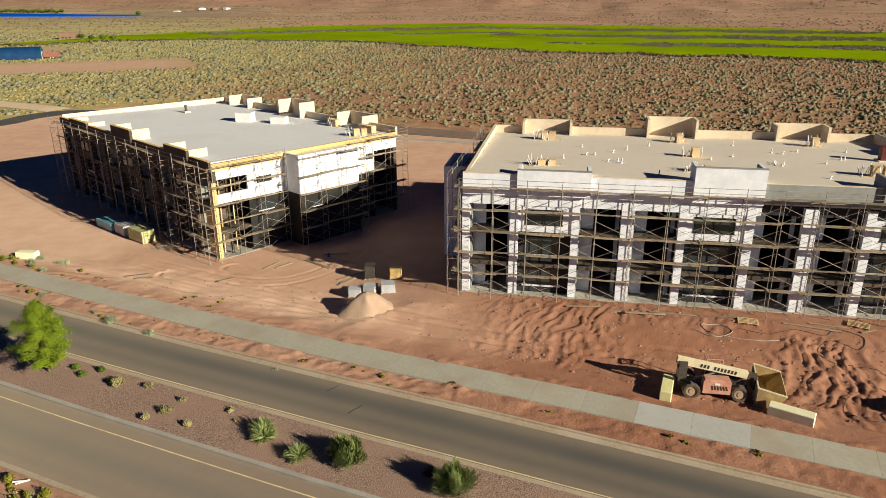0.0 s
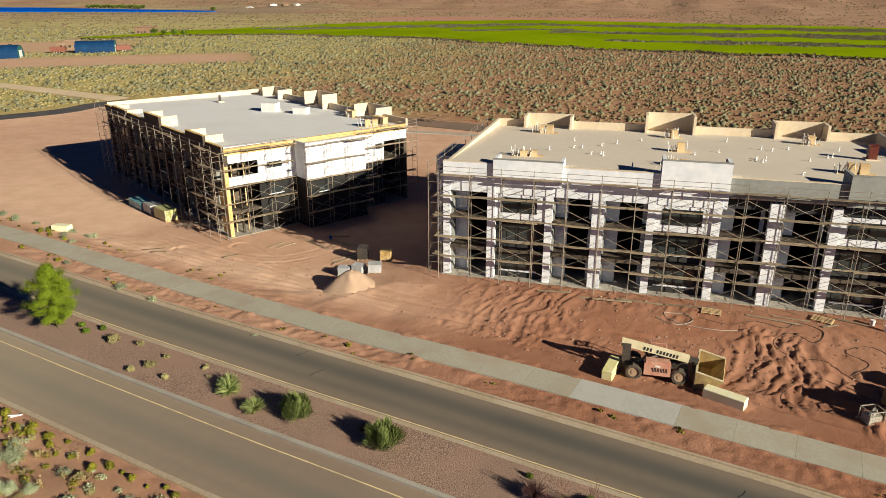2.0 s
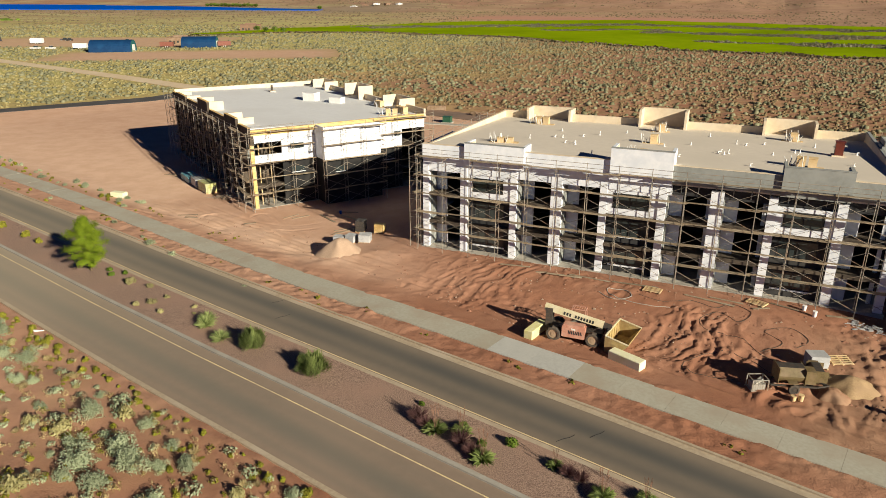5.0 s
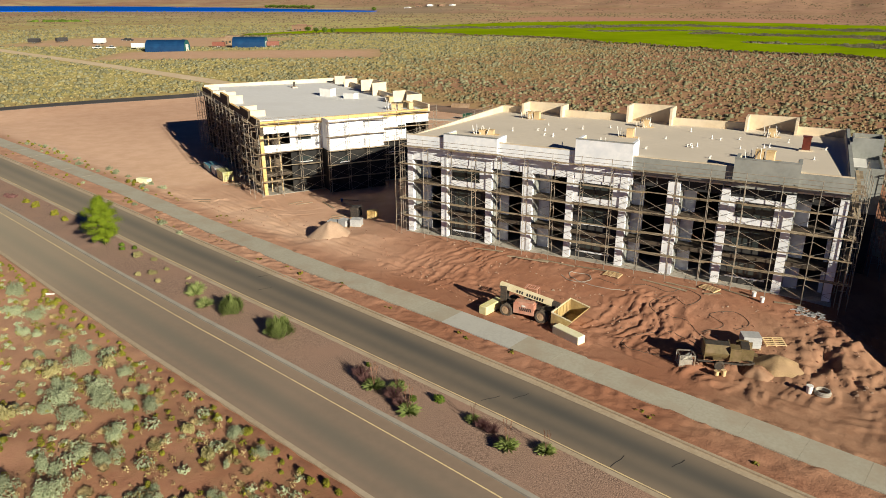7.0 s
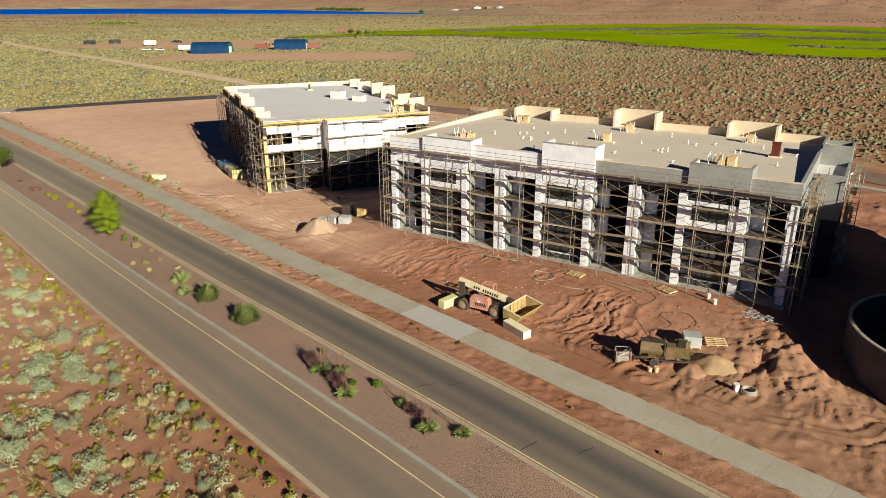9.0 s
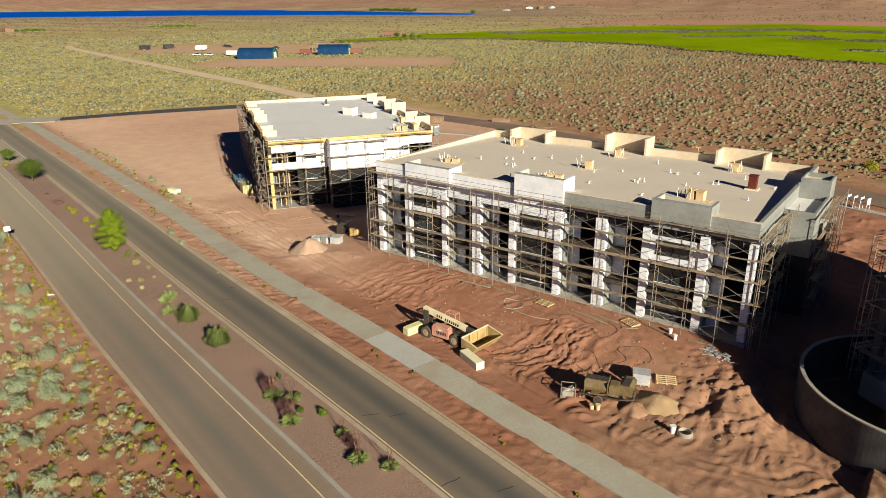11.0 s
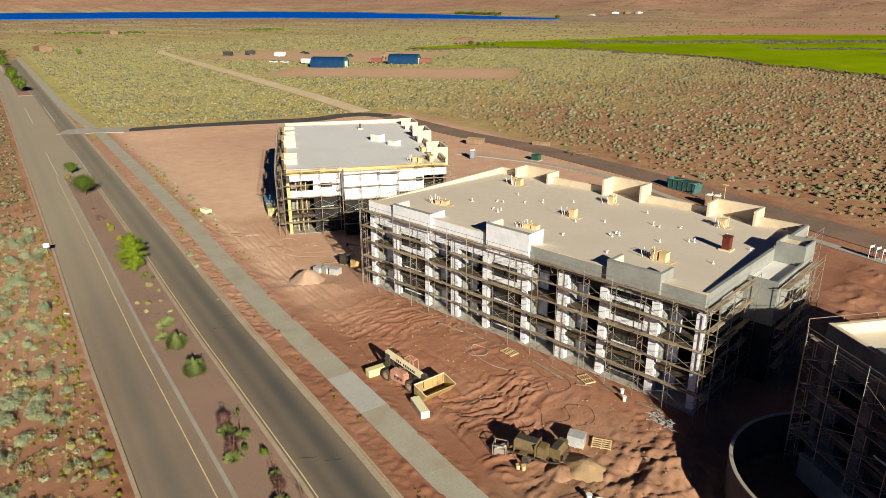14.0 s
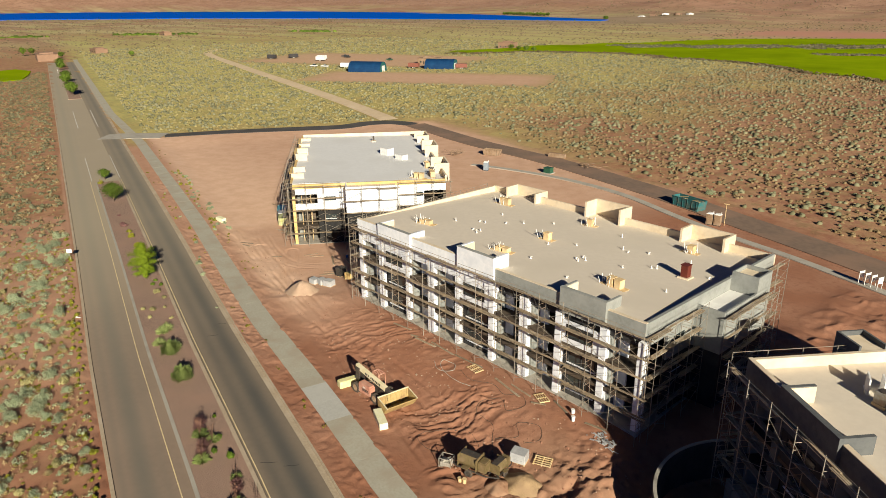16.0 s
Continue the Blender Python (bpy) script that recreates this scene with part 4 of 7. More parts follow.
x = -62.0
while x < 62:
    g = Geo()
    slab_geo(g, x + 0.005, x + 3.655)
    part("slab", g, NEWSLAB if 6.2 < x < 11.9 else SLAB, sidewalk)
    x += 3.66
g = Geo()
x = -530.0
while x < -63:
    slab_geo(g, x + 0.03, x + 7.29)
    x += 7.32
while x < 150:
    if x > 61:
        slab_geo(g, x + 0.03, x + 3.63)
    x += 3.66
part("far_slabs", g, SLAB, sidewalk)["kind"] = "stuff"

# ---- foliage ----
SAGE = island("grey_green_sage", (0.275, 0.32, 0.195), (0.40, 0.435, 0.28), glow=0.25)
OLIVE = island("olive_scrub", (0.28, 0.25, 0.10), (0.42, 0.38, 0.19))
MIXSCRUB = island("mixed_desert_scrub", (0.14, 0.10, 0.05), (0.28, 0.205, 0.11), glow=0.1)
GREYSCRUB = island("grey_desert_scrub", (0.115, 0.112, 0.06), (0.225, 0.215, 0.13), glow=0.1)
STRAW = island("dry_straw_grass", (0.33, 0.25, 0.12), (0.50, 0.40, 0.21))
STRAWTUFT = island("straw_and_green_tufts", (0.20, 0.18, 0.045), (0.46, 0.36, 0.16))
RABBIT = island("yellow_green_shrub", (0.16, 0.165, 0.02), (0.31, 0.285, 0.035))
PINE = island("bright_pine_needles", (0.085, 0.138, 0.008), (0.215, 0.272, 0.016))
LEAFY = island("dark_green_leaves", (0.065, 0.11, 0.012), (0.15, 0.215, 0.028))
YUCCA = island("pale_yucca_blades", (0.18, 0.24, 0.07), (0.42, 0.46, 0.19))
FEATHER = island("feathery_green_stems", (0.12, 0.165, 0.04), (0.30, 0.35, 0.12))
PURPLE = island("purple_brown_stems", (0.13, 0.06, 0.06), (0.24, 0.13, 0.12))
PINK = island("pink_flower_stalk", (0.22, 0.12, 0.08), (0.28, 0.15, 0.10))
GRASSSCRUB = island("yellow_green_grass_scrub", (0.20, 0.168, 0.07), (0.295, 0.25, 0.115), glow=0.1)
BRUSH = island("dark_brush", (0.09, 0.07, 0.038), (0.19, 0.145, 0.08), glow=0.1)
BARK = surf("rough_bark", (0.16, 0.11, 0.07), (0.1, 0.07, 0.045), fine=9.0)


def leaf(g, c, n, size, r, ratio=0.6):
    """One small leaf clump: a bent quad facing n."""
    n = Vector(n).normalized()
    a = n.cross(Vector((r.uniform(-1, 1), r.uniform(-1, 1), r.uniform(-1, 1))))
    a = a.normalized() if a.length > 1e-3 else Vector((1, 0, 0))
    b = n.cross(a)
    a, b, c = a * size, b * size * ratio, Vector(c)
    g.add([c - a, c - b * 0.9 + n * size * 0.15, c + a, c + b + n * size * 0.1], [(0, 1, 2, 3)])


def dome(g, r, cx, cy, rx, rz, count, size, z0=0.0):
    for _ in range(count):
        a, e = r.uniform(0, 6.283), math.asin(r.uniform(0.0, 1.0))
        k = r.uniform(0.55, 1.05)
        n = Vector((math.cos(a) * math.cos(e), math.sin(a) * math.cos(e), math.sin(e)))
        n2 = n + Vector((r.uniform(-0.7, 0.7), r.uniform(-0.7, 0.7), r.uniform(-0.5, 0.7)))
        leaf(g, (cx + n.x * rx * k, cy + n.y * rx * k, z0 + n.z * rz * k + 0.05), n2, size * r.uniform(0.7, 1.3), r)


def stems(g, r, count, rad, h, w=0.012):
    for _ in range(count):
        a, k = r.uniform(0, 6.283), r.uniform(0.3, 0.8)
        g.tube((0, 0, -0.05), (math.cos(a) * rad * k, math.sin(a) * rad * k, h * r.uniform(0.5, 0.8)), w, 3, w * 0.4)


def shrub_mesh(name, seed, mat, rx, rz, count, size, lumps=5):
    r, g = random.Random(seed), Geo()
    for _ in range(lumps):
        a, d = r.uniform(0, 6.283), r.uniform(0, 0.75 if lumps > 9 else 0.55) * rx
        k = (0.3, 0.46) if lumps > 9 else (0.4, 0.65)
        dome(g, r, math.cos(a) * d, math.sin(a) * d, rx * r.uniform(*k), rz * r.uniform(0.55, 1.1), count // lumps, size)
    return g.mesh(name, mat)


def blades_mesh(name, seed, mat, n, length, width, up=0.2, droop=0.15):
    """A rosette of narrow blades."""
    r, g = random.Random(seed), Geo()
    for _ in range(n):
        a, e = r.uniform(0, 6.283), math.asin(r.uniform(up, 0.995))
        d = Vector((math.cos(a) * math.cos(e), math.sin(a) * math.cos(e), math.sin(e)))
        s = Vector((-math.sin(a), math.cos(a), 0)) * width
        l = length * r.uniform(0.75, 1.1)
        p0, p1, p2 = d * 0.03, d * l * 0.6, d * l - Vector((0, 0, droop * l))
        g.add([p0 - s, p0 + s, p1 + s * 0.8, p2, p1 - s * 0.8], [(0, 1, 2, 3, 4)])
    return g.mesh(name, mat)


def plant(name, me, label, category, x, y, scale=1.0, group="", z=None, stem=None):
    o = new(name, me)
    o.matrix_basis = pose(x, y, h1(x, y) - 0.04 if z is None else z, 0, 0, rng.uniform(0, 360)) @ Matrix.Diagonal((scale, scale, scale * rng.uniform(0.9, 1.1), 1))
    return tagged(o, label, category, group)


def med_z(x):
    return float(base_z(x)) + 0.03


SAGES = [shrub_mesh("sagebrush", 20 + i, SAGE, 0.95, 0.95, 1500, 0.052, 12) for i in range(5)]
RABS = [shrub_mesh("rabbitbrush", 40 + i, RABBIT, 0.5, 0.5, 260, 0.08, 4) for i in range(3)]
OLIVES = [shrub_mesh("desert_shrub", 50 + i, OLIVE, 0.7, 0.6, 380, 0.09, 5) for i in range(3)]
TUFTS = [blades_mesh("grass_tuft", 60 + i, STRAW, 70, 0.55, 0.022, 0.55, 0.1) for i in range(3)]

# sagebrush beside the near carriageway
r = random.Random(31)
placed = []


def free(x, y, d):
    for px, py, pd in placed:
        if (px - x) ** 2 + (py - y) ** 2 < (0.5 * (d + pd)) ** 2:
            return False
    placed.append((x, y, d))
    return True


count = 0
for _ in range(9000):
    u, v = r.uniform(-75, 42), r.uniform(-6, 19.4)
    if count >= 420:
        break
    x, y = xy_of(u, v)
    if wav(np.array(x), np.array(y), 14, 71) < r.uniform(-0.75, 0.2):
        continue
    s = r.choice((0.5, 0.7, 0.9, 1.1, 1.35)) * r.uniform(0.85, 1.1)
    if not free(x, y, 1.0 * s):
        continue
    if r.random() < 0.78:
        plant("sagebrush", SAGES[r.randrange(5)], "low rounded grey-green sagebrush on red soil", "shrub", x, y, s, "sagebrush beside the road")
    else:
        plant("desert_shrub", OLIVES[r.randrange(3)], "low olive-brown desert shrub on red soil", "shrub", x, y, s, "sagebrush beside the road")
    count += 1
# yellow-green shrubs that line the near curb
for i in range(160):
    u = -75 + i * 0.73 + r.uniform(-0.5, 0.5)
    if r.random() < 0.25:
        continue
    x, y = xy_of(u, float(bend(u)) + 20.45 - abs(r.gauss(0, 0.5)))
    plant("rabbitbrush", RABS[r.randrange(3)], "small yellow-green shrub along the curb", "shrub", x, y, r.uniform(0.45, 0.95), "shrubs along the curb")
for i in range(420):
    u, v = r.uniform(-70, 40), r.uniform(0, 19.5)
    x, y = xy_of(u, v)
    if r.random() < 0.6:
        plant("grass_tuft", TUFTS[r.randrange(3)], "dry straw-coloured grass tuft on red soil", "grass tuft", x, y, r.uniform(0.6, 1.2), "dry grass beside the road")
    else:
        plant("rabbitbrush", RABS[r.randrange(3)], "small yellow-green shrub on red soil", "shrub", x, y, r.uniform(0.4, 0.8), "shrubs beside the road")


# open scrub: thousands of low clumps in one sheet of stuff
def scrub_sheet(name, mat, xs, ys, size, leaves, flat, label, lf=(0.2, 0.4)):
    n = len(xs)
    z = height(xs, ys)
    rr = np.random.RandomState(len(xs) % 1000 + leaves)
    V = np.zeros((n, leaves, 4, 3), np.float32)
    a = rr.uniform(0, 2 * np.pi, (n, leaves))
    e = np.arcsin(rr.uniform(0.15, 1.0, (n, leaves)))
    nrm = np.stack([np.cos(a) * np.cos(e), np.sin(a) * np.cos(e), np.sin(e)], -1)
    c = nrm * size[:, None, None] * rr.uniform(0.3, 0.62, (n, leaves))[..., None]
    c[..., 2] *= flat
    tn = nrm + rr.uniform(-0.6, 0.6, nrm.shape)
    tn /= np.linalg.norm(tn, axis=-1, keepdims=True)
    q = rr.uniform(-1, 1, nrm.shape)
    ax = np.cross(tn, q)
    ax /= np.linalg.norm(ax, axis=-1, keepdims=True) + 1e-6
    bx = np.cross(tn, ax)
    s = (size[:, None] * rr.uniform(lf[0], lf[1], (n, leaves)))[..., None]
    for k, (p, w) in enumerate(((-1, 0), (0, -0.8), (1, 0), (0, 0.9))):
        V[:, :, k] = c + ax * s * p + bx * s * w
    V[..., 2] = np.maximum(V[..., 2], -0.03)
    V += np.stack([xs, ys, z], -1)[:, None, None, :]
    m = bpy.data.meshes.new(name)
    nv = n * leaves * 4
    m.vertices.add(nv)
    m.vertices.foreach_set("co", V.ravel())
    m.loops.add(nv)
    m.loops.foreach_set("vertex_index", np.arange(nv))
    m.polygons.add(nv // 4)
    m.polygons.foreach_set("loop_start", np.arange(nv // 4) * 4)
    m.update(calc_edges=True)
    m.materials.append(mat)
    return tagged(new(name, m), label, "scrub", kind="stuff")


def scrub_domes(name, mat, xs, ys, size, sides, flat, label):
    """Low ragged hummocks, one closed shell each, in one sheet of stuff."""
    n = len(xs)
    rr = np.random.RandomState(n % 977 + sides)
    a = np.arange(sides) * 2 * np.pi / sides + rr.uniform(0, 6.28, (n, 1))
    V = np.zeros((n, 2 * sides + 1, 3), np.float32)
    for k, (rad, up) in enumerate(((0.5, -0.06), (0.42, 0.34))):
        q = size[:, None] * rad * rr.uniform(0.6, 1.3, (n, sides))
        b = a + k * np.pi / sides
        V[:, k * sides:(k + 1) * sides] = np.stack([np.cos(b) * q, np.sin(b) * q, size[:, None] * flat * up * rr.uniform(0.5, 1.5, (n, sides))], -1)
    V[:, -1] = np.stack([size * rr.uniform(-0.15, 0.15, n), size * rr.uniform(-0.15, 0.15, n), size * flat * rr.uniform(0.4, 0.7, n)], -1)
    V += np.stack([xs, ys, height(xs, ys)], -1)[:, None, :]
    i = np.arange(sides)
    j = (i + 1) % sides
    tri = np.concatenate([np.stack([i, j, sides + i], -1), np.stack([j, sides + j, sides + i], -1), np.stack([sides + i, sides + j, np.full(sides, 2 * sides)], -1)])
    F = (tri[None] + (np.arange(n) * (2 * sides + 1))[:, None, None]).reshape(-1, 3)
    m = bpy.data.meshes.new(name)
    m.vertices.add(n * (2 * sides + 1))
    m.vertices.foreach_set("co", V.ravel())
    m.loops.add(F.size)
    m.loops.foreach_set("vertex_index", F.ravel())
    m.polygons.add(len(F))
    m.polygons.foreach_set("loop_start", np.arange(len(F)) * 3)
    m.update(calc_edges=True)
    m.materials.append(mat)
    return tagged(new(name, m), label, "scrub", kind="stuff")


def scatter(n, x0, x1, y0, y1, keep, seed):
    rr = np.random.RandomState(seed)
    xs, ys = rr.uniform(x0, x1, n), rr.uniform(y0, y1, n)
    k = keep(xs, ys, rr.uniform(0, 1, n))
    return xs[k], ys[k]


TRACK = [(-131, 162), (-185, 178), (-272, 201), (-368, 226), (-514, 267)]


SIDE = [(-170, 75), (-157, 90), (-149, 108), (-139, 127), (-132, 141), (-131, 152), (-127, 160), (-119, 164), (-104, 161), (-80, 156), (-48, 152.5), (-14, 145), (10, 138.5), (39, 129), (80, 113), (130, 92)]


def off_track(x, y):
    d = np.full(x.shape, 1e9)
    for (ax, ay), (bx, by) in zip(TRACK[:-1] + SIDE[:-1], TRACK[1:] + SIDE[1:]):
        t = np.clip(((x - ax) * (bx - ax) + (y - ay) * (by - ay)) / ((bx - ax) ** 2 + (by - ay) ** 2), 0, 1)
        d = np.minimum(d, np.hypot(x - ax - t * (bx - ax), y - ay - t * (by - ay)))
    return d > 5


GREEN_POLY = [(-362, 398), (-321, 468), (-255, 498), (-160, 478), (-110, 453), (-1, 403), (86, 389), (148, 362), (300, 320), (420, 480), (300, 660), (220, 772), (58, 845), (-145, 893), (-290, 770), (-337, 625), (-372, 540), (-380, 450)]


def inside(poly, x, y):
    out = np.zeros(np.shape(x), bool)
    for (x0, y0), (x1, y1) in zip(poly, poly[1:] + poly[:1]):
        hitx = ((y0 > y) != (y1 > y)) & (x < (x1 - x0) * (y - y0) / (y1 - y0 + 1e-9) + x0)
        out ^= hitx
    return out


def strips(x, y):
    """Below 1 inside the scrub strips that cross the irrigated field."""
    d = np.full(np.shape(x), 9.0)
    for ax, ay, bx, by, wd in ((-300, 590, -215, 650, 20), (-215, 650, -100, 748, 22), (-140, 590, -60, 636, 9), (-62, 733, 60, 715, 22), (60, 715, 240, 680, 26), (-45, 600, 60, 590, 17), (60, 590, 260, 560, 26), (-8, 490, 60, 486, 8), (60, 486, 260, 450, 18)):
        t = np.clip(((x - ax) * (bx - ax) + (y - ay) * (by - ay)) / ((bx - ax) ** 2 + (by - ay) ** 2), 0, 1)
        d = np.minimum(d, np.hypot(x - ax - t * (bx - ax), y - ay - t * (by - ay)) / (wd * (1 + 0.9 * wav(x, y, 55, 84) + 0.4 * wav(x, y, 18, 85))).clip(3))
    return d


def lawn_here(x, y):
    w = 14 * wav(x, y, 60, 81)
    return inside(GREEN_POLY, x + w, y + 0.7 * w) & ~(strips(x, y) < 1)


def back_edge(x):
    return 163.5 - 0.26 * (x + 60)


def keep_back(x, y, p):
    u, v = uv_of(x, y)
    ok = (y > back_edge(x) - 2 + 3 * wav(x, y, 20, 3)) | ((u - 0.166 * (v - 51.4) < -178) & (v > 46.5))
    ok &= off_track(x, y) & ~lawn_here(x, y)
    bare = rect_mask(x, y, -275, 226, 33, 0, 120, -8, 30, 15) + rect_mask(x, y, -420, 262, 25, 0, 150, -6, 75, 15)
    dens = np.clip(0.75 + 0.45 * wav(x, y, 28, 91) + 0.25 * wav(x, y, 9, 92), 0.1, 1) * smooth01(-2, 14, y - back_edge(x) + 12 * (x < -150))
    dens = np.where(u - 0.166 * (v - 51.4) < -178, 1.0, dens)
    fall = 1 / (1 + (np.hypot(x - 40, y) / 330.0) ** 2.2)
    return ok & (bare < 0.3) & (p < dens * fall * 1.25)


xs, ys = scatter(190000, -640, 190, 45, 560, keep_back, 3)
rk = np.random.RandomState(4)
dist = np.hypot(xs - 40, ys)
big = rk.uniform(0, 1, len(xs)) < 0.22 + 0.3 * (wav(xs, ys, 45, 93) > 0.2)
sz = rk.uniform(0.45, 1.15, len(xs)) * (1 + 0.001 * dist)
near = dist < 230
grassy_side = xs + 25 * wav(xs, ys, 60, 94) < -125
k = ~big & ~grassy_side
scrub_domes("open_scrub", MIXSCRUB, xs[k], ys[k], sz[k] * 0.85, 5, 0.85, "low tan and olive desert scrub on red soil")
k = ~big & grassy_side
scrub_domes("open_scrub", GRASSSCRUB, xs[k], ys[k], sz[k] * 0.9, 5, 0.6, "low yellow-green grassy scrub")
scrub_domes("open_scrub", GREYSCRUB, xs[big], ys[big], sz[big] * 1.25, 6, 0.85, "rounded grey-green desert scrub on red soil")
for k, mt, f in ((near & big, GREYSCRUB, 1.2), (near & ~big, MIXSCRUB, 0.9)):
    scrub_sheet("open_scrub", mt, xs[k], ys[k], sz[k] * f, 6, 0.9, "ragged twigs of low desert scrub on red soil", (0.07, 0.16))


rs = np.random.RandomState(21)
xs, ys = rs.uniform(-330, 280, 26000), rs.uniform(420, 800, 26000)
k = (strips(xs, ys) < 1.05) & inside(GREEN_POLY, xs, ys)
scrub_sheet("field_scrub", GREYSCRUB, xs[k], ys[k], rs.uniform(1.6, 3.2, k.sum()), 12, 0.8, "grey-green scrub strips across the green field", (0.1, 0.2))
# scattered brush on the distant plain and hills
da, dd = np.radians(rs.uniform(62, 176, 22000)), rs.uniform(560, 2400, 22000)
xs, ys = dd * np.cos(da), dd * np.sin(da)
k = ~lawn_here(xs, ys) & (wav(xs, ys, 160, 88) > rs.uniform(-0.8, 0.4, 22000)) & ~inside([(-2200, 480), (-1920, 860), (-1560, 1090), (-1150, 1215), (-830, 1275), (-850, 1330), (-1310, 1540), (-1900, 1800), (-2590, 1950)], xs, ys)
k &= ~((xs > -345) & (xs < 20) & (ys > 860) & (ys < 1010))
scrub_domes("distant_scrub", BRUSH, xs[k], ys[k], rs.uniform(1.0, 2.2, k.sum()) * (0.8 + dd[k] / 1500), 5, 0.7, "dark brush dotted over the distant plain and hills")
# ragged fringe of brush along the field's near edge
a = np.array([(-362, 398), (-321, 468), (-255, 498), (-160, 478), (-110, 453), (-1, 403), (86, 389), (148, 362)], float)
t = rs.uniform(0, 6.999, 2600)
i = t.astype(int)
f = (t - i)[:, None]
q = a[i] * (1 - f) + a[i + 1] * f
w = 14 * wav(q[:, 0], q[:, 1], 60, 81)
q = q - np.column_stack([w, 0.7 * w]) + rs.normal(0, 1.6, q.shape)
scrub_sheet("field_scrub", BRUSH, q[:, 0], q[:, 1], rs.uniform(0.8, 2.2, len(q)), 8, 1.0, "dark brush along the green field's edge")


def keep_front(x, y, p):
    u, v = uv_of(x, y)
    return (v < 19.6) & (v > -75) & (u < 45) & (p < np.where(u > -75, 0.72, 0.95))


xs, ys = scatter(34000, -430, 40, -30, 125, keep_front, 9)
sz = np.random.RandomState(8).uniform(0.5, 1.2, len(xs)) * np.where(uv_of(xs, ys)[0] > -75, 0.6, 1.0)
near = uv_of(xs, ys)[0] > -75
kind_ = np.random.RandomState(14).uniform(0, 1, len(xs))
k = ~near & (kind_ < 0.5)
scrub_sheet("roadside_scrub", GREYSCRUB, xs[k], ys[k], sz[k] * 1.35, 13, 0.75, "grey-green sage scrub on red soil", (0.12, 0.26))
k = ~near & (kind_ >= 0.5)
scrub_sheet("roadside_scrub", MIXSCRUB, xs[k], ys[k], sz[k] * 0.9, 9, 0.8, "dry tan and olive scrub on red soil")
k = near & (kind_ < 0.2)
scrub_sheet("roadside_sage", SAGE, xs[k], ys[k], sz[k] * 2.3, 110, 0.7, "grey-green sagebrush on red soil", (0.045, 0.085))
k = near & (kind_ >= 0.2) & (kind_ < 0.65)
scrub_sheet("roadside_grass", STRAWTUFT, xs[k], ys[k], sz[k] * 0.9, 44, 1.7, "dry straw and yellow-green tufts on red soil", (0.05, 0.11))
k = near & (kind_ >= 0.65)
scrub_sheet("roadside_scrub", RABBIT, xs[k], ys[k], sz[k] * 1.0, 40, 0.8, "small yellow-green shrubs on red soil", (0.07, 0.14))


# low growth between the sagebrush: straw tufts, small sage and yellow-green shrubs
rs = np.random.RandomState(33)
ua, va, ka = rs.uniform(-75, 44, 3800), rs.uniform(-5, 19.9, 3800), rs.uniform(0, 1, 3800)
keep = wav(ua, va, 6, 77) > rs.uniform(-0.9, 0.45, 3800)
ua, va, ka = ua[keep], va[keep], ka[keep]
xs, ys = xy_of(ua, va)
sz = rs.uniform(0.25, 0.6, len(xs))
for lo, hi, mat, f, n, flat, lf, lab in ((0, 0.5, STRAW, 0.9, 40, 1.9, (0.05, 0.13), "dry straw tufts on red soil"), (0.5, 0.78, SAGE, 1.5, 60, 0.8, (0.06, 0.12), "small grey-green sage on red soil"), (0.78, 1.01, RABBIT, 0.9, 40, 0.8, (0.08, 0.16), "small yellow-green shrubs on red soil")):
    k = (ka >= lo) & (ka < hi)
    scrub_sheet("roadside_growth", mat, xs[k], ys[k], sz[k] * f, n, flat, lab, lf)


def keep_verge(x, y, p):
    u, v = uv_of(x, y)
    w = v - bend(u)
    inv = ((w > 39.1) & (w < 41.2)) | ((v > 44.8) & (v < 47) & (u < -40))
    return inv & (p < 0.5 * (wav(x, y, 7, 95) > 0.1))


xs, ys = scatter(9000, -150, 60, 25, 95, keep_verge, 12)
scrub_sheet("verge_weeds", RABBIT, xs, ys, np.random.RandomState(2).uniform(0.15, 0.55, len(xs)), 9, 0.7, "small yellow-green weeds on the verge")

# green irrigated field
g = Geo()
st = 4.0
cells = [(a, b) for a in np.arange(-400, 440, st) for b in np.arange(310, 910, st)]
ca = np.array(cells)
okc = lawn_here(ca[:, 0] + 2, ca[:, 1] + 2)
ca = ca[okc]
V = np.concatenate([ca, ca + (st, 0), ca + (st, st), ca + (0, st)], 1).reshape(-1, 2)
g.v = [tuple(p) for p in np.column_stack([V, height(V[:, 0], V[:, 1]) + 0.45])]
g.f = [(k, k + 1, k + 2, k + 3) for k in range(0, len(V), 4)]
LAWN = surf("bright_irrigated_grass", (0.20, 0.285, 0.003), (0.235, 0.31, 0.004), (0.15, 0.22, 0.003), fine=0.06, big=0.012, rough=0.9, spec=0.0)
solo("lawn", g, LAWN, "bright green irrigated grass field with scrub strips", "field", kind="structure")

solo("lawn", Geo().prism([(-383, 88), (-386, 99), (-412, 108), (-441, 116), (-462, 112), (-456, 100), (-420, 93)], -0.4, 0.8), LAWN, "small bright green lawn beside the far road", "lawn", kind="structure")
rs = np.random.RandomState(44)
for (ax, ay), (bx, by), n in (((-955, 340), (-905, 425), 70), ((-985, 250), (-1000, 180), 60), ((-870, 565), (-830, 592), 40)):
    q = rs.uniform(0, 1, n)
    scrub_domes("green_thicket", LEAFY, ax + (bx - ax) * q + rs.normal(0, 8, n), ay + (by - ay) * q + rs.normal(0, 5, n), rs.uniform(4, 8, n), 6, 0.6, "low green thicket on the far plain")

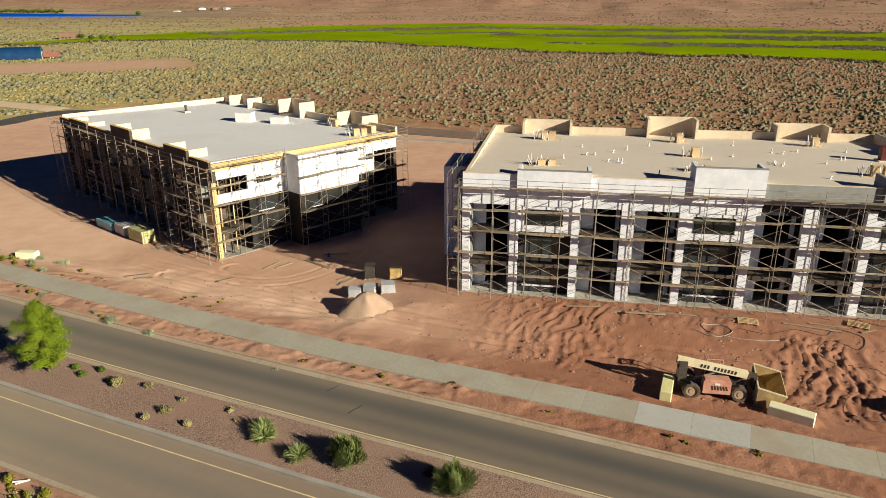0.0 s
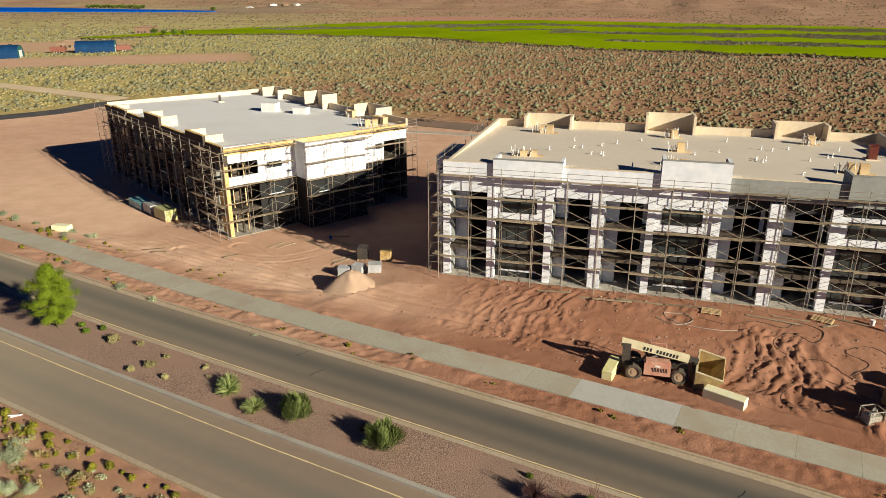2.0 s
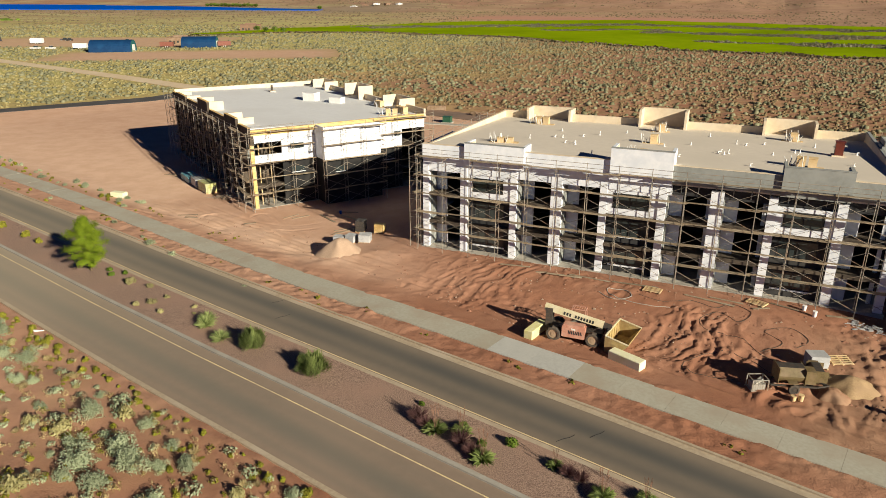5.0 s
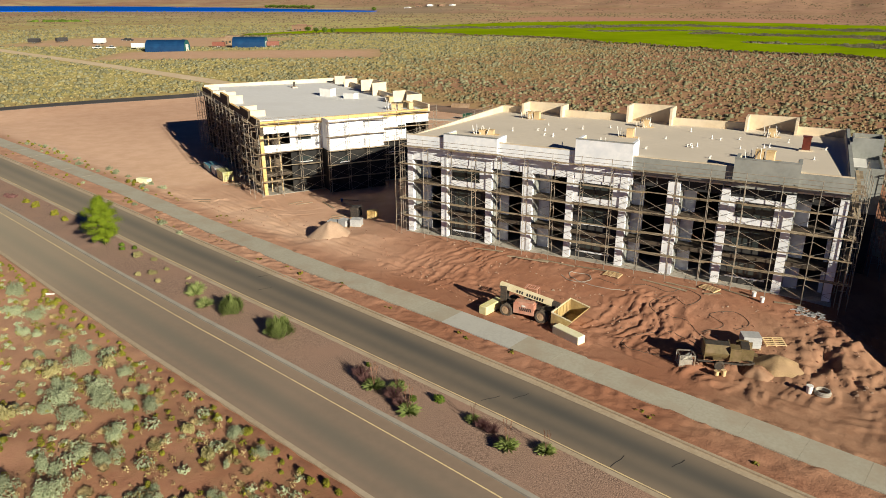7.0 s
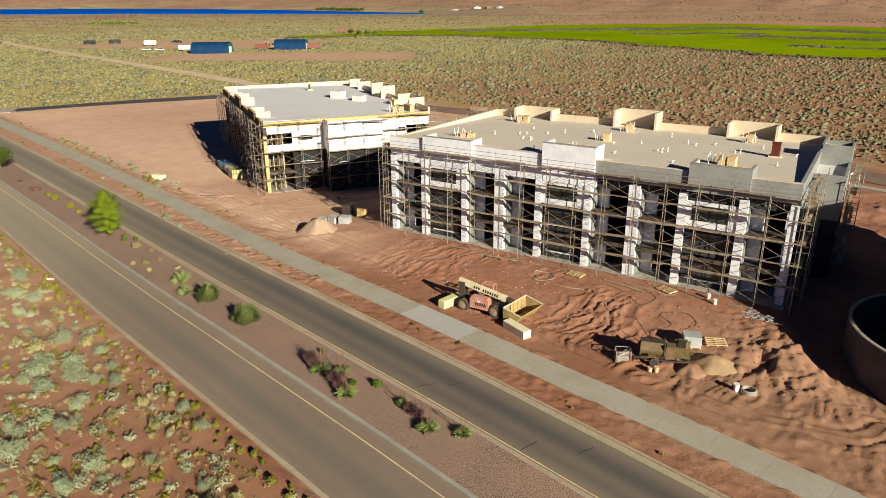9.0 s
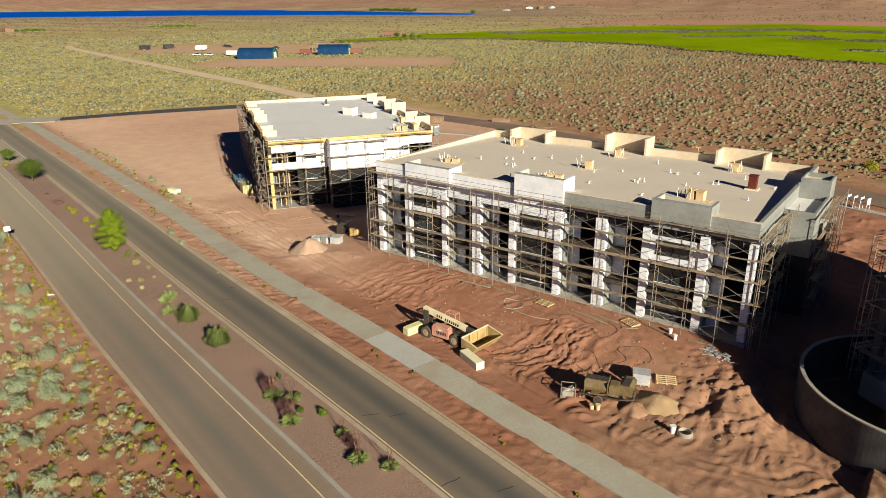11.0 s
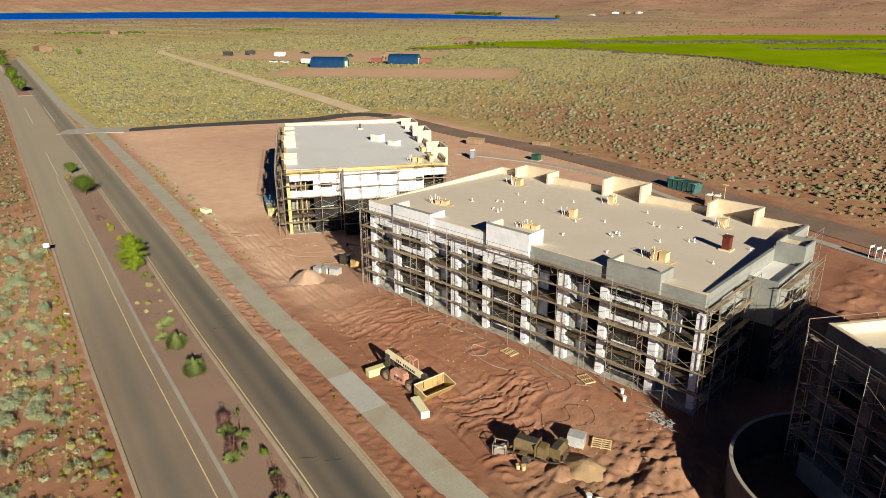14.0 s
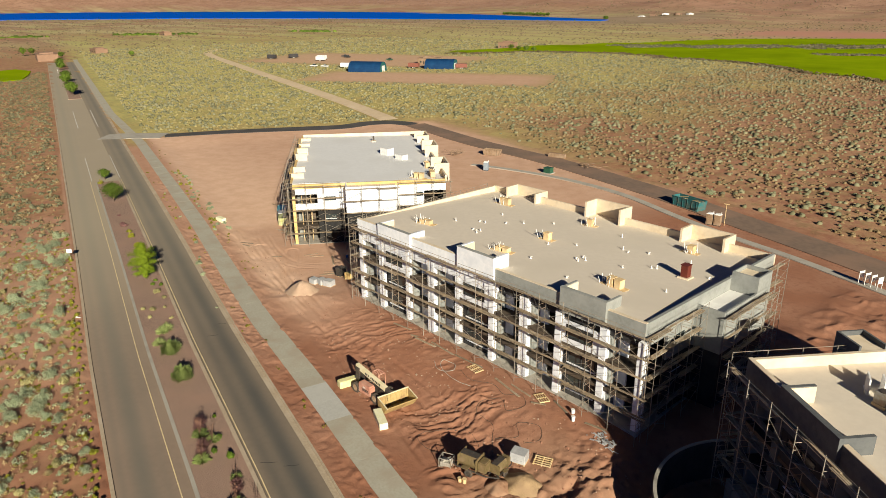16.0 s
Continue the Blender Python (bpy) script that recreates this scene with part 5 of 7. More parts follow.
# lake
WATER = bpy.data.materials.new("deep_blue_water")
WATER.use_nodes = True
wb = WATER.node_tree.nodes["Principled BSDF"]
wb.inputs["Base Color"].default_value, wb.inputs["Roughness"].default_value = (0.0, 0.085, 0.5, 1), 0.6
wb.inputs["Specular IOR Level"].default_value = 0.02
LAKE = [(-2200, 480), (-1920, 860), (-1560, 1090), (-1150, 1215), (-830, 1275), (-850, 1330), (-1310, 1540), (-1900, 1800), (-2590, 1950), (-3300, 1750), (-4000, 1050), (-4300, 500), (-4300, -600), (-2400, -500)]
solo("water", Geo().prism(LAKE, -2, 1.6), WATER, "deep blue lake in the far distance", "lake", kind="structure")


# ---- median planting ----
def tree(name, x, y, z, h, w, mat, label, seed, cone=True, count=2600, size=0.13):
    r = random.Random(seed)
    t = thing(name, label, "tree", pose(x, y, z))
    g = Geo().tube((0, 0, -0.1), (0.05, 0.03, h * 0.45), 0.11, 8, 0.08).tube((0.05, 0.03, h * 0.45), (0, 0, h * 0.9), 0.08, 7, 0.02)
    tips = []
    for i in range(46):
        k = (i + 0.5) / 46
        zz = h * (0.1 + 0.84 * k) if cone else h * (0.35 + 0.55 * k)
        prof = (0.32 + 0.62 * math.sin(math.pi * (k * 0.86 + 0.14))) * (1 - k ** 5) + 0.06 if cone else math.sqrt(max(0.05, 1 - (2 * k - 0.9) ** 2)) * 0.9
        a, d = i * 2.4 + r.uniform(-0.4, 0.4), w * 0.5 * prof * (r.choice((0.55, 0.85, 1.0, 1.15)) if cone else r.uniform(0.65, 1.12))
        tip = Vector((math.cos(a) * d, math.sin(a) * d, zz + d * (0.3 if cone else 0.15)))
        g.tube((0, 0, zz * 0.85), tip, 0.035, 4, 0.01)
        tips.append(tip)
    part("trunk", g, BARK, t)
    c = Geo()
    for tip in tips:
        for j in range(count // len(tips)):
            f = r.uniform(0.3, 1.05)
            base = Vector((tip.x * f, tip.y * f, tip.z * 0.9 + (tip.z * 0.1) * f))
            o = Vector((r.gauss(0, 1), r.gauss(0, 1), r.gauss(0, 0.9))) * w * (0.05 if cone else 0.065)
            n = o + Vector((tip.x, tip.y, 0.6)) * 0.25
            leaf(c, base + o, n if n.length > 1e-3 else (0, 0, 1), size * r.uniform(0.6, 1.3), r, 0.45)
    part("crown", c, mat, t)
    return t


tree("pine_tree", -37.6, 40.0, med_z(-37), 6.3, 4.1, PINE, "young bright green pine tree on the gravel median", 1, True, 30000, 0.075)
tree("desert_tree", -86.5, 51.2, med_z(-86), 4.2, 5.2, LEAFY, "rounded dark green tree on the gravel median", 2, False, 3600, 0.15)
tree("desert_tree", -109, 56.4, med_z(-109), 2.6, 3.2, LEAFY, "small round green tree at the median's end", 3, False, 1800, 0.14)
for i, (x, y) in enumerate([(-459, 138), (-440, 133.5), (-357, 114.5), (-345, 111), (-291, 99.5), (-300, 101.5)]):
    tree("desert_tree", x, y, med_z(x), 6.5 - (i % 2), 6.5, LEAFY, "dark green tree on the far median", 5 + i, False, 1100, 0.42)

YUC = [blades_mesh("yucca", 70 + i, YUCCA, 260, 0.95, 0.028, 0.05, 0.05) for i in range(2)]
RYUC = [blades_mesh("red_yucca", 75 + i, FEATHER, 200, 0.85, 0.02, 0.3, 0.18) for i in range(2)]
FEA = Geo()
for i in range(3600):
    a, e = rng.uniform(0, 6.283), math.asin(rng.uniform(0.0, 1.0))
    n = Vector((math.cos(a) * math.cos(e), math.sin(a) * math.cos(e), math.sin(e)))
    k = rng.uniform(0.3, 1.0) ** 0.6 * (0.85 + 0.15 * math.sin(4 * a + 2 * e) + 0.12 * math.sin(7 * a - 5 * e))
    p = Vector((n.x * 0.9 * k, n.y * 0.9 * k, 0.1 + n.z * 1.12 * k))
    dd = (n * 0.7 + Vector((rng.uniform(-0.3, 0.3), rng.uniform(-0.3, 0.3), 0.6))).normalized() * rng.uniform(0.16, 0.36)
    sx = Vector((-math.sin(a), math.cos(a), rng.uniform(-0.6, 0.6))) * 0.024
    FEA.add([p - sx, p + sx, p + dd], [(0, 1, 2)])
FEA = FEA.mesh("feather_bush", FEATHER)
BALL = shrub_mesh("boxwood", 81, LEAFY, 0.48, 0.55, 420, 0.06, 3)
PURP = blades_mesh("purple_shrub", 83, PURPLE, 220, 0.95, 0.014, 0.5, 0.05)
STALK = Geo()
for i in range(5):
    a = i * 1.3
    STALK.tube((0, 0, 0), (0.25 * math.cos(a), 0.25 * math.sin(a), 1.5 + 0.1 * i), 0.012, 4, 0.008)
    for k in range(6):
        leaf(STALK, (0.25 * math.cos(a) * (0.7 + 0.05 * k), 0.25 * math.sin(a) * (0.7 + 0.05 * k), (1.5 + 0.1 * i) * (0.7 + 0.05 * k)), (1, k - 3, 0.4), 0.06, rng)
STALK = STALK.mesh("flower_stalks", PINK)
for x, y, s, k in ((-17.7, 35.4, 1.15, 0), (-17.2, 34.6, 1.1, 1), (-14.2, 33.1, 1.1, 0), (-11.6, 33.9, 1.25, 1)):
    plant("yucca", YUC[k], "spiky pale green yucca on red gravel", "yucca", x, y, s, "yuccas on the median", z=med_z(x) + (0.25 if k and y > 33.5 and x > -12 else 0.1))
plant("feather_bush", FEA, "tall feathery green shrub below a yucca on red gravel", "shrub", -10.9, 33.2, 1.3, z=med_z(-11))
plant("feather_bush", FEA, "tall feathery grey-green shrub on red gravel", "shrub", -3.9, 31.8, 1.45, z=med_z(-4))
plant("purple_shrub", PURP, "low dark purple shrub on red gravel", "shrub", -5.6, 32.6, 0.8, z=med_z(-5))
for x, y, s in ((8.0, 28.6, 1.25), (9.7, 29.1, 1.15), (12.0, 27.0, 1.25), (19.7, 26.6, 1.2), (22.1, 27.4, 1.0), (16.4, 28.3, 0.8)):
    p = thing("red_yucca", "clump of arching green red-yucca blades on red gravel", "yucca", pose(x, y, med_z(x), 0, 0, x * 50) @ Matrix.Diagonal((s, s, s, 1)), "red yuccas on the median")
    part("rosette", RYUC[int(x) % 2], None, p)
    part("flower_spray", STALK, None, p, "thin pink flower stalks")
for x, y, s in ((6.3, 29.4, 1.15), (7.1, 28.9, 1.0), (10.1, 28.1, 1.2), (11.1, 27.4, 1.0), (17.3, 27.9, 0.9), (18.2, 27.6, 0.9)):
    plant("purple_shrub", PURP, "purple-brown twiggy shrub on red gravel", "shrub", x, y, s, "purple shrubs on the median", z=med_z(x))
for x, y, s in ((13.2, 29.3, 1.3), (9.5, 29.9, 0.95), (11.4, 28.5, 1.0), (-34.6, 39.9, 1.0), (-35.8, 40.8, 0.95), (-33.6, 40.8, 1.0), (-31.7, 39.3, 1.0), (5.8, 31.1, 0.75)):
    plant("boxwood", BALL, "small clipped round green shrub on red gravel", "shrub", x, y, s, "round shrubs on the median", z=med_z(x))
for x, y, s in ((-31.2, 39.2, 0.9), (-28.6, 39.3, 0.6), (-26.5, 35.5, 0.75), (-25.4, 36.5, 0.8), (-23.1, 35.2, 0.7), (-25.0, 38.0, 0.5), (-21.0, 37.3, 0.5), (-20, 36.2, 0.4)):
    plant("desert_shrub", OLIVES[int(-x) % 3], "small dry olive shrub on red gravel", "shrub", x, y, s, "dry shrubs on the median", z=med_z(x))
for x, y, s in ((-59.5, 45.4, 1.3), (-63, 46.2, 1.0), (-53.8, 44.4, 1.2), (-50.5, 43.6, 1.0), (-105, 54, 1.2)):
    plant("desert_shrub", RABS[int(-x) % 3], "rounded yellow-green shrub on red gravel", "shrub", x, y, s * 1.4, "green shrubs on the median", z=med_z(x))
for x, y, s in ((-67.5, 46.7, 1.5), (-69, 47.1, 1.2), (-75, 48.4, 0.8)):
    plant("purple_shrub", shrub_mesh("red_shrub", int(-x), PURPLE, 0.7, 0.3, 300, 0.08, 4), "low dark red groundcover shrub on red gravel", "shrub", x, y, s, "red shrubs on the median", z=med_z(x))
for x, y, s in ((-38.4, 48.9, 0.75), (-33.6, 47.6, 0.6), (-20.2, 43.6, 0.4), (-41, 50.2, 0.4)):
    plant("sagebrush", SAGES[int(-x) % 5], "small grey-green sagebrush on the verge", "shrub", x, y, s, "sagebrush on the verge")

r = random.Random(52)
for i in range(70):
    x = r.uniform(-105, -48)
    y = walk_line(x) - 0.237 * x + (r.uniform(1.9, 4.8) if r.random() < 0.75 else r.uniform(-3.6, -2.0))
    if r.random() < 0.45:
        plant("sagebrush", SAGES[r.randrange(5)], "small grey-green sagebrush beside the sidewalk", "shrub", x, float(y), r.uniform(0.3, 0.75), "shrubs beside the sidewalk")
    else:
        plant("rabbitbrush", RABS[r.randrange(3)], "small yellow-green shrub beside the sidewalk", "shrub", x, float(y), r.uniform(0.4, 1.1), "shrubs beside the sidewalk")

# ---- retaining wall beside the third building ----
# Wall faces carry their shade in the colour; only the rim keeps bare concrete.
SHADEWALL = surf("shaded_wall_face", (0.075, 0.073, 0.07), (0.055, 0.054, 0.052), (0.10, 0.095, 0.088), fine=4.0, big=0.5)


def curved_wall(r0, r1, z0, z1, a0=112, a1=262, n=60):
    """A wall along an arc round the retaining wall's centre."""
    g = Geo()
    for i in range(n + 1):
        a = radians(a0 + (a1 - a0) * i / n)
        for rad, z in ((r1, z0), (r1, z1), (r0, z1), (r0, z0)):
            g.v.append((52.4 + rad * math.cos(a), 56.5 + rad * math.sin(a), z))
    for i in range(n):
        k = i * 4
        for j in range(4):
            g.f.append((k + j, k + 4 + j, k + 4 + (j + 1) % 4, k + (j + 1) % 4))
    g.f += [(3, 2, 1, 0), (4 * n, 4 * n + 1, 4 * n + 2, 4 * n + 3)]
    return g


t = thing("retaining_wall", "tall curved retaining wall with faces darkened for shade and a pale rim", "wall", kind="structure")
part("wall", curved_wall(8.8, 9.05, -2.4, 2.42), SHADEWALL, t)
part("coping", curved_wall(8.78, 9.07, 2.424, 2.52), CONCRETE, t, "pale concrete rim")

# ---- telehandler ----
PINKPAINT = surf("faded_pink_red_paint", (0.50, 0.24, 0.17), (0.42, 0.19, 0.13), (0.55, 0.32, 0.24), fine=4.0, big=1.2, rough=0.5)
CREAMPAINT = surf("faded_cream_paint", (0.66, 0.58, 0.38), (0.58, 0.5, 0.31), (0.7, 0.63, 0.46), fine=4.0, big=1.0, rough=0.5)
BLACKRUB = surf("dusty_black_rubber", (0.07, 0.06, 0.05), (0.12, 0.085, 0.06), (0.05, 0.045, 0.04), fine=5.0, big=1.5, rough=0.9)
DARKMETAL = surf("dark_grimy_metal", (0.07, 0.065, 0.06), (0.12, 0.09, 0.07), fine=5.0, rough=0.6, metal=0.4)
HOPPER = surf("ochre_hopper_paint", (0.46, 0.34, 0.15), (0.38, 0.27, 0.11), (0.3, 0.19, 0.09), fine=4.0, big=1.2, rough=0.6)
INK = surf("dark_lettering_paint", (0.03, 0.03, 0.03), (0.05, 0.05, 0.045), fine=4.0, bump=0)


DUSTRIM = surf("dusty_tan_rim", (0.33, 0.22, 0.14), (0.25, 0.15, 0.09), (0.4, 0.3, 0.2), fine=5.0, rough=0.8)


def wheel(parent, x, y, z, rad, wid, rim_mat):
    g = Geo()
    n = 22
    prof = ((0.62, -0.5), (0.9, -0.5), (1.0, -0.36), (1.0, 0.36), (0.9, 0.5), (0.62, 0.5))
    for i in range(n):
        a = 2 * math.pi * i / n
        for k, (f, w) in enumerate(prof):
            lug = 1.0 - (0.05 if (i % 2 and 0 < k < 5) else 0)
            g.v.append((math.cos(a) * rad * f * lug, w * wid, math.sin(a) * rad * f * lug))
    p = len(prof)
    for i in range(n):
        for k in range(p):
            a, b = i * p, ((i + 1) % n) * p
            g.f.append((a + k, b + k, b + (k + 1) % p, a + (k + 1) % p))
    w = part("wheel", Geo().tube((0, -wid * 0.3, 0), (0, wid * 0.3, 0), rad * 0.2, 10), DARKMETAL, parent)
    w.matrix_basis = pose(x, y, z)
    part("tyre", g, BLACKRUB, w)
    part("rim", Geo().tube((0, -wid * 0.34, 0), (0, wid * 0.34, 0), rad * 0.62, 16).tube((0, -wid * 0.42, 0), (0, wid * 0.42, 0), rad * 0.28, 12), rim_mat, w)
    return w


T = thing("telehandler", "faded pink and cream telescopic handler with a tipping hopper", "telehandler", pose(13.35, 46.2, h1(13.3, 45.2) + 0.02, 0, 0, 1.5))
for x in (-1.7, 1.7):
    for y in (-1.0, 1.0):
        wheel(T, x, y, 0.66, 0.66, 0.46, DUSTRIM)
part("chassis", Geo().box(-2.5, 2.3, -0.42, 0.42, 0.62, 1.05).box(-1.85, -1.55, -0.9, 0.9, 0.55, 0.78).box(1.55, 1.85, -0.9, 0.9, 0.55, 0.78), DARKMETAL, T)
g = Geo()
g.prism([(-0.95, -1.25), (1.0, -1.25), (1.0, -0.5), (-0.95, -0.5)], 0.62, 1.62).prism([(-0.85, -1.2), (0.9, -1.2), (0.9, -0.52), (-0.85, -0.52)], 1.62, 1.78)
part("engine_hood", g, PINKPAINT, T, "faded pink engine hood")
for i in range(6):
    part("louvre", Geo().bar((-0.35 + i * 0.2, -1.262, 1.28), (-0.25 + i * 0.2, -1.262, 0.95), 0.03, 0.09), INK, T)
part("hood_plate", Geo().box(-0.15, 0.2, -1.27, -1.252, 1.35, 1.5), WHITEPAINT, T)
g = Geo()
for x in (-0.55, 0.75):
    for y in (0.45, 1.2):
        g.bar((x, y, 0.9), (x * 0.9, y, 2.55), 0.07)
for a, b in (((-0.5, 0.45, 2.55), (0.68, 0.45, 2.55)), ((-0.5, 1.2, 2.55), (0.68, 1.2, 2.55)), ((-0.5, 0.45, 2.55), (-0.5, 1.2, 2.55)), ((0.68, 0.45, 2.55), (0.68, 1.2, 2.55))):
    g.bar(a, b, 0.07)
for i in range(5):
    g.bar((-0.35 + i * 0.22, 0.45, 2.56), (-0.35 + i * 0.22, 1.2, 2.56), 0.035)
part("cab_frame", g, PINKPAINT, T, "open pink cab frame")
part("cab_floor", Geo().box(-0.6, 0.8, 0.43, 1.22, 0.85, 1.0).box(-0.5, 0.0, 0.6, 1.05, 1.0, 1.45), DARKMETAL, T)
p0, p1 = Vector((-2.75, 0.0, 2.62)), Vector((2.35, 0.0, 1.72))
part("boom", Geo().bar(p0, p1, 0.42, 0.52), CREAMPAINT, T, "long cream boom with dark lettering")
part("boom_tip", Geo().bar(p1, p1 + (p1 - p0).normalized() * 0.7, 0.32, 0.4).box(2.75, 3.0, -0.5, 0.5, 0.75, 1.6), DARKMETAL, T)
d = (p1 - p0).normalized()
for k in range(11):
    if k == 3:
        continue
    c = p0 + d * (1.75 + k * 0.25)
    part("letter_bar", Geo().bar(c + Vector((0, -0.222, -0.14)), c + Vector((0.06, -0.222, 0.13)), 0.012, 0.15), INK, T)
part("boom_pivot", Geo().box(-2.6, -2.0, -0.38, -0.24, 0.8, 2.6).box(-2.6, -2.0, 0.24, 0.38, 0.8, 2.6), DARKMETAL, T)
part("lift_cylinder", Geo().tube((-1.4, 0, 1.0), (0.5, 0, 1.95), 0.09, 8), STEEL, T)
part("hydraulic_hose", Geo().tube((1.4, -0.3, 1.1), (1.9, -0.35, 1.5), 0.035, 6).tube((1.9, -0.35, 1.5), (2.3, -0.3, 1.45), 0.035, 6), BLACKRUB, T)
H = thing("hopper", "ochre steel self-dumping hopper with ribbed sides", "hopper", pose(16.4, 46.6, h1(17, 46) + 0.02, 0, 0, -8))
g = Geo()
th = 0.06
# side walls with a sloping lip, floor and back
for y in (-1.9, 1.9 - th):
    g.add([(0, y, 0.05), (1.1, y, 0.05), (2.0, y, 1.15), (0, y, 1.55), (0, y + th, 0.05), (1.1, y + th, 0.05), (2.0, y + th, 1.15), (0, y + th, 1.55)],
          [(0, 1, 2, 3), (7, 6, 5, 4), (0, 4, 5, 1), (1, 5, 6, 2), (2, 6, 7, 3), (3, 7, 4, 0)])
g.box(0, th, -1.9 + th, 1.9 - th, 0.05, 1.55).box(th, 1.1, -1.9 + th, 1.9 - th, 0.05, 0.11)
g.add([(1.1, -1.84, 0.05), (2.0, -1.84, 1.15), (2.0, 1.84, 1.15), (1.1, 1.84, 0.05), (1.05, -1.84, 0.09), (1.95, -1.84, 1.19), (1.95, 1.84, 1.19), (1.05, 1.84, 0.09)],
      [(0, 1, 2, 3), (7, 6, 5, 4), (0, 4, 5, 1), (2, 6, 7, 3), (1, 5, 6, 2), (0, 3, 7, 4)])
part("body", g, HOPPER, H)
for i in range(6):
    part("rib", Geo().box(-0.07, -0.004, -1.7 + i * 0.66, -1.62 + i * 0.66, 0.1, 1.5), CREAMPAINT, H)
for i in range(6):
    part("rib", Geo().box(th + 0.004, th + 0.06, -1.66 + i * 0.66, -1.58 + i * 0.66, 0.12, 1.5), HOPPER, H)
part("rim", Geo().bar((0.03, -1.9, 1.6), (0.03, 1.9, 1.6), 0.1).bar((0, -1.87, 1.6), (2.0, -1.87, 1.2), 0.09).bar((0, 1.87, 1.6), (2.0, 1.87, 1.2), 0.09), CREAMPAINT, H)

FOAM = surf("pale_yellow_foam", (0.70, 0.64, 0.30), (0.64, 0.57, 0.25), (0.74, 0.70, 0.44), fine=3.0, big=1.4, rough=0.8)


FOAMW = surf("pale_cream_foam", (0.78, 0.75, 0.50), (0.72, 0.68, 0.42), (0.8, 0.77, 0.6), fine=3.0, big=1.4, rough=0.8)


def slab_block(name, x, y, rz, l, w, h, mat, label, cat):
    """A block with chamfered edges."""
    c = 0.05
    g = Geo()
    a = [(-l / 2 + c, -w / 2), (l / 2 - c, -w / 2), (l / 2, -w / 2 + c), (l / 2, w / 2 - c), (l / 2 - c, w / 2), (-l / 2 + c, w / 2), (-l / 2, w / 2 - c), (-l / 2, -w / 2 + c)]
    g.prism(a, 0, h - c)
    n = len(a)
    k = len(g.v)
    g.v += [(px * (1 - 2 * c / l), py * (1 - 2 * c / w), h) for px, py in a]
    g.f.pop()
    g.f += [(8 + i, 8 + (i + 1) % n, k + (i + 1) % n, k + i) for i in range(n)] + [tuple(range(k, k + n))]
    return solo(name, g, mat, label, cat, pose(x, y, h1(x, y) - 0.03, 0, 0, rz), "foam blocks on the site")


slab_block("foam_block", 10.0, 45.4, 78, 2.7, 0.85, 0.8, FOAM, "long pale yellow foam block beside a telehandler", "foam block")
slab_block("foam_block", 18.2, 43.5, -24, 3.0, 0.9, 0.8, FOAMW, "long pale yellow foam block beside the hopper", "foam block")
slab_block("foam_block", -57.9, 62.2, 6, 2.3, 1.0, 0.8, FOAMW, "pale yellow foam block on bare soil", "foam block")


# ---- sand piles ----
def pile(name, x, y, rad, h, mat, label, seed):
    g, n, m = Geo(), 14, 36
    for i in range(n + 1):
        f = i / n
        for j in range(m):
            a = 2 * math.pi * j / m
            rr = rad * f * (1 + 0.12 * math.sin(2 * a + seed) + 0.06 * math.sin(5 * a + 2 * seed))
            px, py = rr * math.cos(a), rr * math.sin(a)
            zz = h * (1 - f) ** 1.15 - 0.35 * h * math.exp(-(f * 6) ** 2) * 0.5 + 0.09 * float(wav(np.array(px + x), np.array(py + y), 1.2, 9 + seed)) * min(1, 3 * f)
            g.v.append((px, py, zz - 0.25 * f * f))
    for i in range(n):
        for j in range(m):
            a, b = i * m + j, i * m + (j + 1) % m
            g.f.append((a, a + m, b + m, b))
    return solo(name, g, mat, label, "sand mound", pose(x, y, h1(x, y)), smooth=True)


SANDY = surf("yellowish_sand", (0.42, 0.29, 0.16), (0.36, 0.24, 0.13), (0.36, 0.24, 0.14), fine=8.0, big=0.8, bump=0.4)
pile("sand_mound", -15.9, 55.2, 2.7, 2.1, SANDM, "conical pile of pale sand beside wrapped pallets", 1)
pile("sand_mound", 34.6, 47.2, 2.3, 1.15, SANDY, "pile of pale sand beside a mortar mixer", 2)
SOILM = surf("loose_brown_soil", (0.33, 0.19, 0.115), (0.25, 0.135, 0.08), (0.38, 0.235, 0.15), fine=3.0, big=0.6, bump=0.7, detail=8)
pile("soil_mound", 33.2, 45.4, 1.5, 0.5, SOILM, "low heap of mortar waste and soil", 4)

# ---- wrapped pallets and loose site clutter ----
WRAP = surf("grey_plastic_wrap", (0.42, 0.42, 0.42), (0.34, 0.34, 0.35), (0.5, 0.5, 0.5), fine=6.0, big=1.5, rough=0.35)
TEALWRAP = surf("teal_plastic_wrap", (0.14, 0.42, 0.48), (0.10, 0.32, 0.39), (0.4, 0.52, 0.52), fine=5.0, big=1.2, rough=0.3)
YELLOWWRAP = surf("yellow_wrapped_board", (0.5, 0.5, 0.2), (0.4, 0.4, 0.14), (0.55, 0.55, 0.4), fine=5.0, big=1.2, rough=0.4)
OLIVEMETAL = surf("olive_drab_paint", (0.16, 0.12, 0.055), (0.12, 0.085, 0.04), (0.2, 0.14, 0.08), fine=5.0, big=1.4, rough=0.55)


def pallet(parent, l, w):
    for i in range(5):
        y = -w / 2 + i * (w - 0.12) / 4
        part("deck_board", Geo().box(-l / 2, l / 2, y, y + 0.12, 0.1, 0.125), LUMBER, parent)
    for i in range(3):
        x = -l / 2 + i * (l - 0.1) / 2
        part("bearer", Geo().box(x, x + 0.1, -w / 2, w / 2, 0, 0.1), LUMBER, parent)


